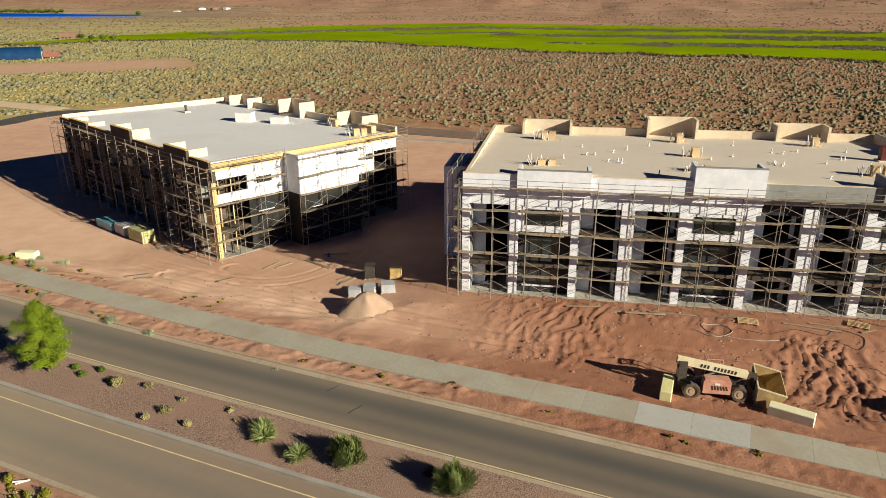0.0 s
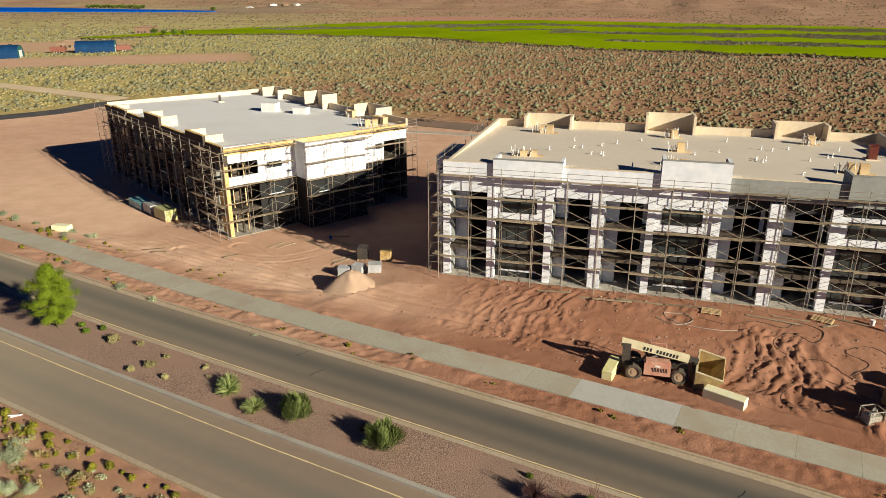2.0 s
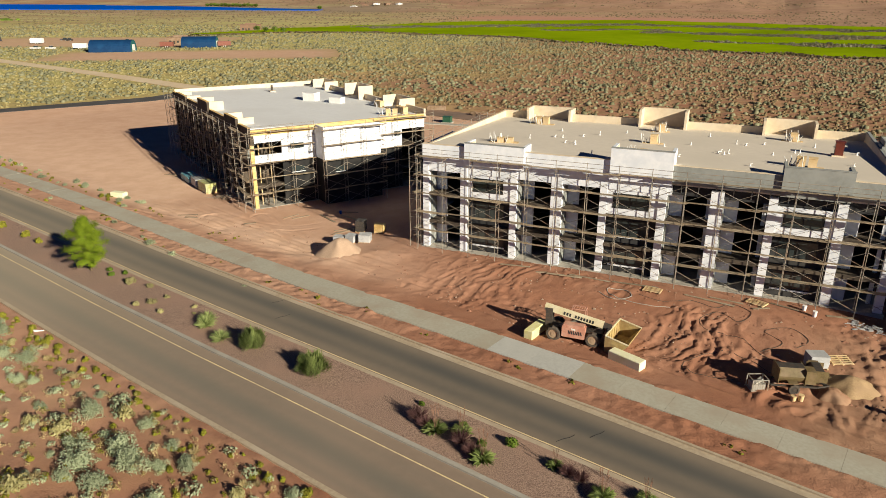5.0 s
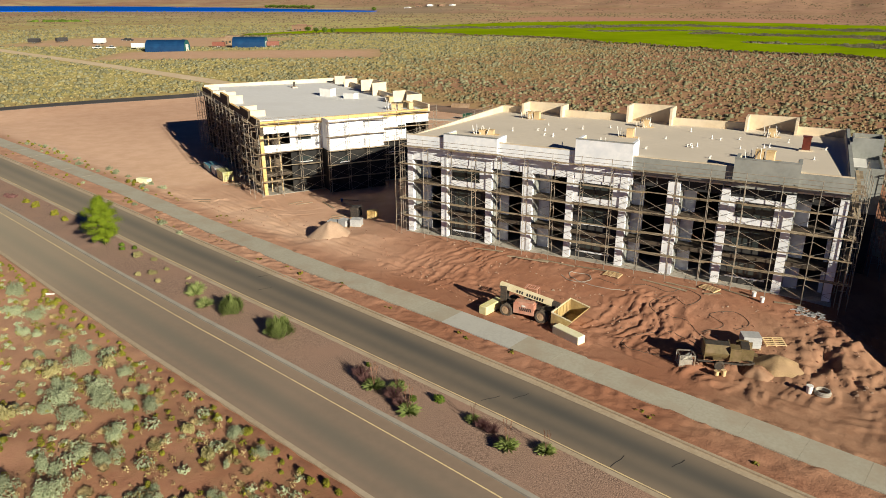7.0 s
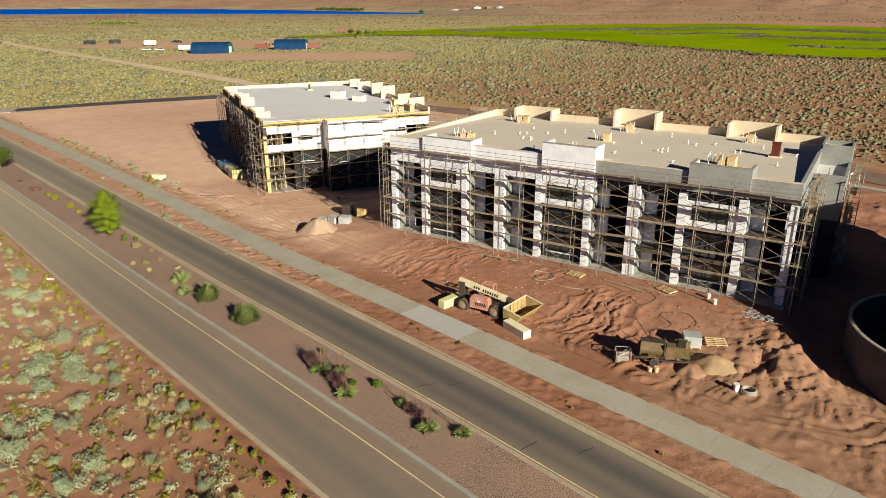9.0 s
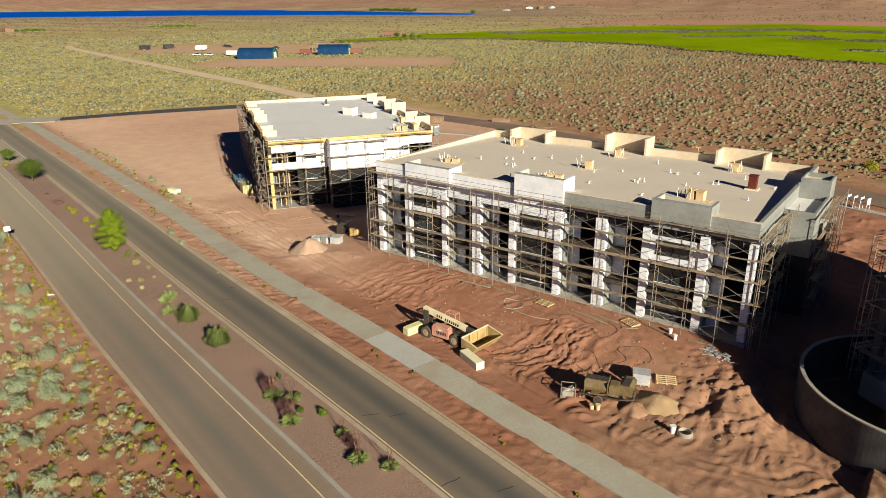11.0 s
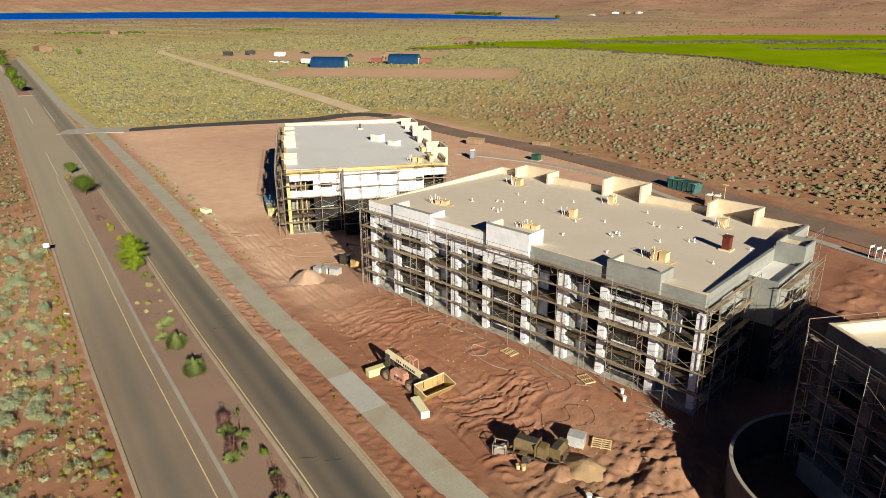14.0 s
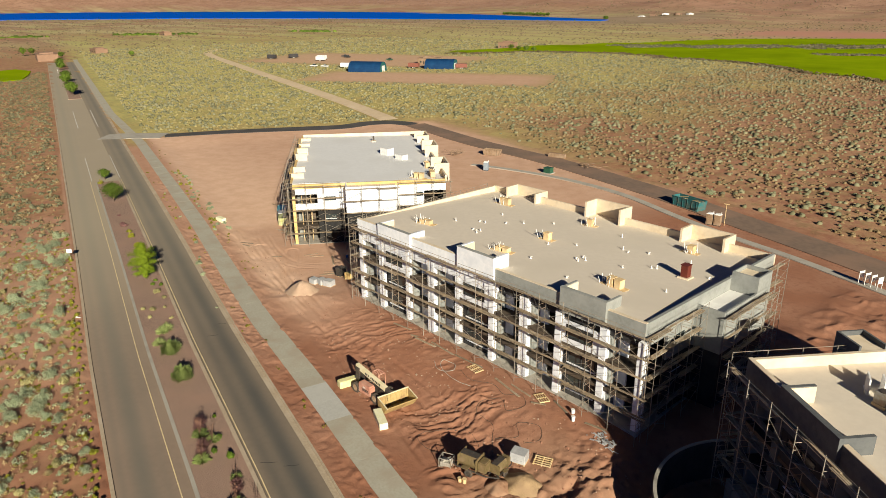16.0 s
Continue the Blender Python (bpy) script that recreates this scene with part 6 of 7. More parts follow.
def wrapped_pallet(x, y, rz, l, w, h, mat, label, group=""):
    t = thing("wrapped_pallet", label, "pallet", pose(x, y, h1(x, y), 0, 0, rz), group)
    pallet(t, l, w)
    r = random.Random(int(x * 10) + 999)
    rows = max(2, int(h / 0.16))
    for k in range(rows):
        z0 = 0.13 + k * h / rows
        e = [r.uniform(-0.03, 0.03) for _ in range(4)]
        part("bag_layer", Geo().prism([(-l / 2 + e[0], -w / 2 + 0.05), (-l / 2 + 0.05, -w / 2 + e[1]), (l / 2 - 0.05, -w / 2 + e[1]), (l / 2 + e[2], -w / 2 + 0.05), (l / 2 + e[2], w / 2 - 0.05), (l / 2 - 0.05, w / 2 + e[3]), (-l / 2 + 0.05, w / 2 + e[3]), (-l / 2 + e[0], w / 2 - 0.05)], z0 + 0.006, z0 + h / rows), mat, t)
    return t


wrapped_pallet(-18.2, 58.6, 10, 1.25, 1.1, 0.75, WRAP, "grey plastic-wrapped pallet of cement bags", "wrapped cement pallets")
wrapped_pallet(-16.7, 59.0, -5, 1.25, 1.1, 0.8, WRAP, "grey plastic-wrapped pallet of cement bags", "wrapped cement pallets")
wrapped_pallet(-15.0, 59.2, 18, 1.4, 1.25, 0.85, WRAP, "grey plastic-wrapped pallet of cement bags", "wrapped cement pallets")
wrapped_pallet(-15.1, 63.0, 8, 1.2, 1.0, 1.0, OSB, "yellow pallet of stacked buckets", "site pallets")
wrapped_pallet(-18.0, 63.4, 12, 1.1, 1.4, 1.3, DARKMETAL, "dark wrapped pallet in the shade", "site pallets")
wrapped_pallet(-56.2, 74.9, -30, 4.2, 1.9, 0.9, TEALWRAP, "teal plastic-wrapped stack of boards", "wrapped board stacks")
wrapped_pallet(-49.3, 71.0, -28, 3.3, 1.7, 1.4, YELLOWWRAP, "yellow and silver wrapped stack of boards", "wrapped board stacks")
wrapped_pallet(-52.8, 72.9, -32, 2.6, 1.6, 1.2, WRAP, "silver wrapped stack of boards", "wrapped board stacks")
wrapped_pallet(32.2, 49.3, 20, 1.5, 1.2, 1.0, WRAP, "silver wrapped pallet beside a mortar mixer", "site pallets")


def board(x, y, rz, l, w=0.3, h=0.05, label="loose weathered plank on bare soil", mat=None):
    return solo("loose_plank", Geo().box(-l / 2, l / 2, -w / 2, w / 2, 0, h).bar((-l / 2, -w / 2, h / 2), (l / 2, -w / 2, h / 2), 0.02), mat or PLANK, label, "plank", pose(x, y, h1(x, y) + 0.02, rng.uniform(-2, 2), rng.uniform(-1, 1), rz), "loose planks on the site")


for x, y, rz, l in ((-30.0, 65.3, 70, 2.4), (-28.6, 65.6, 60, 2.4), (-19.6, 63.2, 55, 4.0), (-19.9, 62.6, 62, 3.6), (-20.3, 63.6, 48, 3.2), (23.5, 57.0, -12, 4.6), (25.0, 57.6, -6, 3.0), (9.5, 57.2, 4, 3.6), (12, 57.8, -3, 4.2), (30, 58.2, -20, 2.5), (16.5, 57.9, 2, 4.5), (4, 58.0, 6, 3.2), (-43, 60, 30, 2.6), (-41.6, 59.2, 15, 1.8), (-33, 60.5, 40, 1.6), (-60, 77, 20, 3.5), (-62, 76.5, 10, 2.5), (-25, 66.5, -30, 4.2), (-22.5, 68, -20, 3.8), (-24, 70, 20, 3.0), (7, 57.6, 20, 1.2), (28, 57.0, 30, 1.6), (34.5, 58.0, 10, 2.2), (36, 57.0, -15, 1.8)):
    board(x, y, rz, l, rng.uniform(0.2, 0.32))
for x, y, rz, lb in ((18.3, 57.2, -8, "weathered wooden pallet lying on red soil"), (34.0, 50.6, 25, "yellow wooden pallet propped beside a sand pile"), (27.6, 58.0, -25, "broken wooden pallet lying beside the scaffold")):
    t = thing("pallet", lb, "pallet", pose(x, y, h1(x, y) + 0.04, 8 if x > 33 else 0, 0, rz), "bare pallets on the site")
    pallet(t, 1.7, 1.2)
# heaps of tubes, boards and offcuts, each piece apart
def scrap_heap(label, x, y, rz, count, spread, reach, top, widths, thick, mat, piece, seed, group=""):
    r = random.Random(seed)
    t = thing("scrap_heap", label, "scrap heap", pose(x, y, h1(x, y), 0, 0, rz), group)
    for _ in range(count):
        p = Vector((r.gauss(0, spread[0]), r.gauss(0, spread[1]), r.uniform(0.04, top)))
        q = p + Vector((r.uniform(-reach, reach), r.uniform(-reach, reach), r.uniform(-0.3, 0.4) * top))
        q.z = max(q.z, 0.03)
        w = r.uniform(*widths)
        part(piece, Geo().tube(p, q, w / 2, 5) if thick == 0 else Geo().bar(p, q, w, thick), mat, t)


scrap_heap("tangled heap of grey scaffold tubes", -44.2, 68.8, 0, 50, (0.8, 0.5), 1.2, 0.4, (0.04, 0.05), 0, STEEL, "tube", 4)
scrap_heap("heap of grey offcuts and torn wrap below a scaffold", 36.2, 57.0, -20, 40, (1.1, 0.45), 0.8, 0.22, (0.05, 0.22), 0.03, WRAP, "offcut", 5)

# blue buckets and pails
BLUEPL = surf("blue_plastic", (0.02, 0.09, 0.35), (0.015, 0.07, 0.28), fine=4.0, rough=0.4)


def pail(x, y, mat, label, h=0.42, rad=0.17):
    t = thing("bucket", label, "bucket", pose(x, y, h1(x, y)), "buckets on the site")
    part("body", Geo().tube((0, 0, 0), (0, 0, h), rad * 0.85, 14, rad), mat, t)
    part("rim", Geo().tube((0, 0, h), (0, 0, h + 0.03), rad * 1.08, 14), mat, t)
    part("handle", Geo().bar((-rad, 0, h), (-rad * 0.6, 0.1, h * 0.55), 0.015).bar((-rad * 0.6, 0.1, h * 0.55), (rad * 0.6, 0.1, h * 0.55), 0.015).bar((rad * 0.6, 0.1, h * 0.55), (rad, 0, h), 0.015), STEEL, t)


pail(-24.5, 69.0, BLUEPL, "blue plastic bucket in the building's shade")
pail(36.9, 44.0, PVC, "white plastic bucket beside a coiled hose", 0.6, 0.24)
pail(30.4, 43.2, LUMBER, "yellow bucket beside a mortar mixer", 0.45, 0.2)
pail(30.9, 43.3, LUMBER, "yellow bucket beside a mortar mixer", 0.45, 0.2)
pail(31.6, 58.2, PVC, "white plastic bucket below the scaffold", 0.45, 0.2)
pail(32.4, 57.2, PVC, "white plastic bucket below the scaffold", 0.5, 0.2)

# mortar mixers
for mx, my, rz, s, lb in ((30.0, 45.0, 15, 1.15, "olive drab towed mortar mixer with a ribbed drum"), (32.0, 46.6, 100, 0.9, "grimy towed mortar mixer with a square hopper")):
    M = thing("mortar_mixer", lb, "mortar mixer", pose(mx, my, h1(mx, my), 0, 0, rz) @ Matrix.Diagonal((s, s, s, 1)), "mortar mixers")
    g = Geo()
    n = 14
    for i in range(n + 1):
        a = math.pi * (0.0 + i / n) + math.pi
        g.v += [(-0.8, 0.65 * math.cos(a), 1.25 + 0.65 * math.sin(a)), (0.8, 0.65 * math.cos(a), 1.25 + 0.65 * math.sin(a))]
    for i in range(n):
        g.f.append((2 * i, 2 * i + 1, 2 * i + 3, 2 * i + 2))
    g.f += [tuple(range(0, 2 * n + 2, 2)), tuple(range(2 * n + 1, 0, -2))]
    g.box(-0.85, -0.8, -0.7, 0.7, 0.7, 1.75).box(0.8, 0.85, -0.7, 0.7, 0.7, 1.75)
    g.add([(-0.8, -0.68, 1.25), (0.8, -0.68, 1.25), (0.8, -0.35, 1.75), (-0.8, -0.35, 1.75)], [(0, 1, 2, 3)]).add([(-0.8, 0.68, 1.25), (0.8, 0.68, 1.25), (0.8, 0.35, 1.75), (-0.8, 0.35, 1.75)], [(3, 2, 1, 0)])
    part("drum", g, OLIVEMETAL, M)
    part("grate", Geo().box(-0.8, 0.8, -0.35, 0.35, 1.72, 1.76), DARKMETAL, M)
    part("engine_box", Geo().box(0.9, 1.6, -0.45, 0.45, 0.65, 1.45).box(0.95, 1.55, -0.4, 0.4, 1.45, 1.55), OLIVEMETAL, M)
    part("frame", Geo().bar((-1.2, -0.5, 0.5), (1.7, -0.5, 0.5), 0.1).bar((-1.2, 0.5, 0.5), (1.7, 0.5, 0.5), 0.1).bar((-1.2, -0.5, 0.5), (-1.2, 0.5, 0.5), 0.1).bar((1.7, -0.5, 0.5), (2.6, 0, 0.42), 0.08).bar((1.7, 0.5, 0.5), (2.6, 0, 0.42), 0.08), DARKMETAL, M)
    for y in (-0.72, 0.72):
        wheel(M, 0.2, y, 0.36, 0.36, 0.2, DARKMETAL)
    part("chute", Geo().box(-0.3, 0.3, -1.1, -0.65, 0.95, 1.0), OLIVEMETAL, M)
# cage-framed generator
G = thing("wire_cage", "grey wire cage with loose rubble beside a mixer", "cage", pose(27.9, 43.9, h1(27.9, 43.9), 0, 0, 25))
g = Geo()
for x in (-0.6, 0.6):
    for y in (-0.5, 0.5):
        g.bar((x, y, 0), (x, y, 1.0), 0.06)
for z in (0.05, 0.97):
    g.bar((-0.6, -0.5, z), (0.6, -0.5, z), 0.06).bar((-0.6, 0.5, z), (0.6, 0.5, z), 0.06).bar((-0.6, -0.5, z), (-0.6, 0.5, z), 0.06).bar((0.6, -0.5, z), (0.6, 0.5, z), 0.06)
part("frame", g, STEEL, G)
part("load", Geo().box(-0.5, 0.5, -0.4, 0.4, 0.02, 0.55).bar((-0.4, -0.3, 0.5), (0.4, 0.2, 0.75), 0.25), CONCRETE, G)
for i in range(7):
    part("wire", Geo().bar((-0.54 + i * 0.18, -0.5, 0.05), (-0.54 + i * 0.18, -0.5, 0.97), 0.015), STEEL, G)


# ---- hoses ----
def hose(pts, rad, label, mat):
    g, P, line = Geo(), [Vector((*p, 0)) for p in pts], []
    for i in range(len(P) - 1):
        p0, p1, p2, p3 = P[max(i - 1, 0)], P[i], P[i + 1], P[min(i + 2, len(P) - 1)]
        for k in range(7):
            t = k / 7
            q = 0.5 * ((2 * p1) + (p2 - p0) * t + (2 * p0 - 5 * p1 + 4 * p2 - p3) * t * t + (3 * p1 - p0 - 3 * p2 + p3) * t ** 3)
            line.append(Vector((q.x, q.y, h1(q.x, q.y) + rad)))
    for i, q in enumerate(line):
        d = (line[min(i + 1, len(line) - 1)] - line[max(i - 1, 0)]).normalized()
        sd_ = d.cross(Vector((0, 0, 1))).normalized()
        up = sd_.cross(d)
        g.v += [tuple(q + (sd_ * math.cos(j * math.pi / 3) + up * math.sin(j * math.pi / 3)) * rad) for j in range(6)]
        if i:
            g.f += [(6 * i - 6 + j, 6 * i - 6 + (j + 1) % 6, 6 * i + (j + 1) % 6, 6 * i + j) for j in range(6)]
    return solo("hose", g, mat, label, "hose")


hose([(29.5, 46.5), (27.5, 48.5), (25.2, 49.0), (23.2, 47.2), (22.4, 45.0), (24.5, 44.2), (27, 45)], 0.022, "black rubber hose snaking over red soil", BLACKRUB)
hose([(30, 48), (28, 50), (26.5, 51.5), (24.0, 51.8), (23.0, 53.5), (24.5, 55), (26.3, 54), (27.2, 55.8), (25.5, 57), (24.2, 55.8), (22, 56.4), (19.5, 55.4), (17, 56)], 0.022, "black rubber hose looped over red soil", BLACKRUB)
hose([(28.2, 50.2), (29.8, 51.8), (28.4, 53.2), (30.4, 54.2), (31.8, 52.8), (30.8, 51.4)], 0.022, "black rubber hose coiled beside the building", BLACKRUB)
hose([(13.5, 55.2), (15, 54.4), (16.6, 55.2), (15.8, 56.3), (14.2, 56), (15, 54.9), (18, 54.2), (20.5, 54.6)], 0.035, "pale hose looped over red soil", CONCRETE)
g = Geo()
for k in range(4):
    for i in range(20):
        a, b = 2 * math.pi * i / 20, 2 * math.pi * (i + 1) / 20
        rr = 0.55 - 0.05 * (k % 2)
        g.tube((rr * math.cos(a), rr * math.sin(a), 0.05 + 0.085 * k), (rr * math.cos(b), rr * math.sin(b), 0.05 + 0.085 * k), 0.045, 6)
solo("hose_coil", g, CONCRETE, "coiled pale hose lying on soil", "hose", pose(37.8, 44.2, h1(37.8, 44.2)))

# ---- roof fittings ----
def on_roof(b, lx, ly, z=0.0, rz=0.0):
    return pose(b[0], b[1], b[3], 0, 0, b[2]) @ pose(lx, ly, roof_z(ly, {B1: 11.15, B3: 11.0}.get(b, 11.7)) + z, 0, 0, rz)


def pipe_crate(b, lx, ly, rz, n, label):
    """A board crate from which plastic pipes stick out."""
    r = random.Random(int(lx * 31 + ly * 7))
    t = thing("pipe_crate", label, "crate", on_roof(b, lx, ly, 0.0, rz), "crates on the roof")
    hc = 0.55 if lx < 30 and ly < 12 else 1.0
    for i in range(n):
        x = i * 1.0
        part("crate", Geo().box(x, x + 0.75, -0.4, 0.4, 0.0, hc).box(x - 0.03, x + 0.78, -0.43, 0.43, hc - 0.08, hc + 0.01).box(x - 0.03, x + 0.78, -0.38, 0.38, 0.0, 0.08), LUMBER, t)
    for i in range(14):
        x, y = -0.2 + r.uniform(-0.8, 1.2), r.uniform(-0.7, 0.7)
        part("pipe", Geo().tube((x, y, 0), (x + r.uniform(-0.3, 0.3), y + r.uniform(-0.3, 0.3), r.uniform(0.4, 0.75 + 0.6 * hc)), 0.035, 7), PVC, t)
    part("base_board", Geo().box(-0.9, n * 1.0 + 0.4, -0.5, 0.5, 0.004, 0.04), LUMBER, t)


for lx, ly, rz, n in ((6.4, 5.9, 10, 2), (6.1, 22.3, 0, 2), (21.2, 5.5, 5, 2), (22.2, 13.4, 0, 1), (21.9, 22.9, 8, 1), (36.9, 6.2, -5, 2), (36.9, 23.0, 0, 1)):
    pipe_crate(B2, lx, ly, rz, n, "yellow board crates with white plastic pipes on a tan roof")
for lx, ly, rz, n in ((43.0, 22.0, 60, 2), (40.5, 25.3, 0, 3), (33.5, 25.2, 5, 2)):
    pipe_crate(B1, lx, ly, rz, n, "yellow board crates on a grey roof")
for i, (lx, ly) in enumerate(((13.4, 9.0), (14.4, 9.4), (14.7, 8.4), (11.3, 12.4), (12.2, 12.6), (15.8, 16.5), (29.6, 10.1), (30.2, 9.7), (30.6, 10.6), (29.8, 11.2), (26.5, 14.3), (31.2, 17.5), (32.2, 17.0), (37.1, 14.3), (37.6, 14.6), (34.1, 18.6), (18.5, 19.7), (8.9, 10.1), (26.0, 6.1), (42.1, 9.0), (17.7, 3.0), (32.8, 4.2), (10.9, 17.5), (28.1, 21.9), (14.2, 14.6), (34.9, 11.8), (39.3, 19.2), (43.1, 16.2), (23.9, 11.9), (36.8, 22.9))):
    t = thing("vent_pipe", "white plastic vent pipe in a roof flashing", "vent pipe", on_roof(B2, lx, ly), "vent pipes on the roof")
    hh = 0.2 + 0.14 * ((i * 7) % 3)
    part("pipe", Geo().tube((0, 0, 0), (0.02, 0, hh), 0.06, 8), PVC, t)
    part("flashing", Geo().tube((0, 0, 0.004), (0, 0, 0.09), 0.16, 10, 0.08), PVC, t)
    if i % 3 == 0:
        part("elbow", Geo().tube((0, 0, hh), (0.2, 0.05, hh + 0.06), 0.055, 8), PVC, t)
REDBOX = surf("dark_red_metal", (0.13, 0.025, 0.015), (0.09, 0.018, 0.012), (0.17, 0.05, 0.03), fine=4.0, rough=0.5)
t = thing("roof_flue", "dark red metal flue box on a tan roof", "flue", on_roof(B2, 41.2, 14.5))
part("shaft", Geo().box(-0.4, 0.4, -0.4, 0.4, 0.06, 1.5), REDBOX, t)
part("cap", Geo().box(-0.46, 0.46, -0.46, 0.46, 1.5, 1.58), REDBOX, t)
part("curb", Geo().box(-0.65, 0.65, -0.65, 0.65, 0, 0.14), CREAM, t)


def to_local(b, wx, wy):
    c, s = math.cos(radians(b[2])), math.sin(radians(b[2]))
    dx, dy = wx - b[0], wy - b[1]
    return dx * c + dy * s, -dx * s + dy * c


for wx, wy, l, w, h in ((-45.6, 94.6, 2.4, 1.7, 1.3), (-40.0, 94.0, 2.2, 1.5, 0.9)):
    lx, ly = to_local(B1, wx, wy)
    t = thing("roof_hatch", "white curb box on a grey roof", "roof curb", on_roof(B1, lx, ly, 0, 35), "white curb boxes on the roof")
    part("box", Geo().box(-l / 2, l / 2, -w / 2, w / 2, 0, h), PVC, t)
    part("lid", Geo().box(-l / 2 - 0.04, l / 2 + 0.04, -w / 2 - 0.04, w / 2 + 0.04, h, h + 0.08), PVC, t)
lx, ly = to_local(B1, -58.8, 101)
t = thing("roof_flue", "small dark flue on a pale curb", "flue", on_roof(B1, lx, ly))
part("shaft", Geo().tube((0, 0, 0.2), (0, 0, 1.2), 0.2, 10), DARKMETAL, t)
part("curb", Geo().box(-0.6, 0.6, -0.5, 0.5, 0, 0.25), CREAM, t)
for wx, wy in ((57.2, 60.4), (58.8, 59.4)):
    lx, ly = to_local(B3, wx, wy)
    t = thing("condenser", "grey air-conditioning condenser on a roof", "air conditioner", on_roof(B3, lx, ly, 0.25, 20), "condensers on the roof")
    part("casing", Geo().box(-0.45, 0.45, -0.45, 0.45, 0, 0.95), STEEL, t)
    part("fan_guard", Geo().tube((0, 0, 0.95), (0, 0, 1.0), 0.36, 16), DARKMETAL, t)
    part("stand", Geo().box(-0.5, 0.5, -0.5, -0.35, -0.25, 0).box(-0.5, 0.5, 0.35, 0.5, -0.25, 0), LUMBER, t)
for i in range(3):
    lx, ly = to_local(B3, 54.4 + i * 0.9, 62.9 + i * 0.45)
    solo("roof_panel", Geo().box(-0.06, 0.06, -0.7, 0.7, 0, 1.3).box(-0.15, 0.15, -0.75, 0.75, 0, 0.06), PVC, "white upright panel on a roof", "roof panel", on_roof(B3, lx + 1.6, ly, 0, 60), "upright panels on the roof")

# ---- beyond the buildings ----
TEALP = surf("teal_dumpster_paint", (0.03, 0.15, 0.16), (0.025, 0.11, 0.12), (0.10, 0.13, 0.11), fine=3.0, big=0.9, rough=0.55)
BROWNP = surf("brown_weathered_box", (0.28, 0.19, 0.12), (0.22, 0.14, 0.085), (0.33, 0.24, 0.17), fine=3.0, big=0.8)
GREENP = surf("dark_green_cabinet_paint", (0.03, 0.10, 0.06), (0.025, 0.08, 0.05), fine=3.0, rough=0.5)
GREYBLUE = surf("grey_blue_plastic", (0.25, 0.29, 0.34), (0.2, 0.24, 0.29), fine=3.0, rough=0.5)


def dumpster(x, y, rz, l, w, h, mat, label, fill):
    t = thing("dumpster", label, "dumpster", pose(x, y, h1(x, y) + 0.1, 0, 0, rz))
    g = Geo()
    g.add([(-l / 2 + 0.35, -w / 2, 0), (l / 2 - 0.35, -w / 2, 0), (l / 2, -w / 2, h), (-l / 2, -w / 2, h), (-l / 2 + 0.35, -w / 2 + 0.08, 0), (l / 2 - 0.35, -w / 2 + 0.08, 0), (l / 2, -w / 2 + 0.08, h), (-l / 2, -w / 2 + 0.08, h)],
          [(0, 1, 2, 3), (7, 6, 5, 4), (0, 4, 5, 1), (1, 5, 6, 2), (2, 6, 7, 3), (3, 7, 4, 0)])
    k = [(a, -b, c) for a, b, c in g.v]
    g.add(k, [tuple(reversed(q)) for q in g.f])
    part("side_wall", g, mat, t)
    part("floor_pan", Geo().box(-l / 2 + 0.35, l / 2 - 0.35, -w / 2 + 0.08, w / 2 - 0.08, 0, 0.08), mat, t)
    for sx in (-1, 1):
        part("end_wall", Geo().add([(sx * (l / 2 - 0.35), -w / 2 + 0.08, 0), (sx * (l / 2 - 0.35), w / 2 - 0.08, 0), (sx * l / 2, w / 2 - 0.08, h), (sx * l / 2, -w / 2 + 0.08, h), (sx * (l / 2 - 0.42), -w / 2 + 0.08, 0), (sx * (l / 2 - 0.42), w / 2 - 0.08, 0), (sx * (l / 2 - 0.07), w / 2 - 0.08, h), (sx * (l / 2 - 0.07), -w / 2 + 0.08, h)],
                                       [(0, 1, 2, 3), (7, 6, 5, 4), (0, 4, 5, 1), (1, 5, 6, 2), (2, 6, 7, 3), (3, 7, 4, 0)]), mat, t)
    for i in range(6):
        xx = -l / 2 + 0.6 + i * (l - 1.2) / 5
        part("rib", Geo().box(xx - 0.05, xx + 0.05, -w / 2 - 0.07, -w / 2 - 0.004, 0.1, h - 0.02), mat, t)
    part("rim", Geo().bar((-l / 2, -w / 2, h), (l / 2, -w / 2, h), 0.12).bar((-l / 2, w / 2, h), (l / 2, w / 2, h), 0.12), mat, t)
    if fill:
        r = random.Random(3)
        for i in range(12):
            a = r.uniform(-0.5, 0.5)
            c = Vector((r.uniform(-l * 0.35, l * 0.35), r.uniform(-0.6, 0.6), h * r.uniform(0.5, 0.95)))
            dd = Vector((math.cos(a), math.sin(a), r.uniform(-0.05, 0.2))) * r.uniform(0.6, 1.3)
            part("scrap_board", Geo().bar(c - dd, c + dd, 0.25, 0.05), LUMBER, t)
    return t


dumpster(-0.2, 138.9, -12, 7.2, 2.5, 2.0, TEALP, "long teal steel dumpster full of scrap boards", True)
dumpster(-64.8, 146.8, 20, 5.0, 2.3, 1.5, BROWNP, "weathered brown steel dumpster on bare soil", False)
solo("lumber_stack", Geo().box(-2.4, 2.4, -0.6, 0.6, 0.1, 0.9).box(-2.3, -2.1, -0.6, 0.6, 0, 0.1).box(2.1, 2.3, -0.6, 0.6, 0, 0.1).box(-2.2, 2.5, -0.5, 0.3, 0.904, 1.2), BROWNP, "brown stack of boards beside the back road", "lumber stack", pose(-50, 157.3, h1(-50, 157), 0, 0, 15))


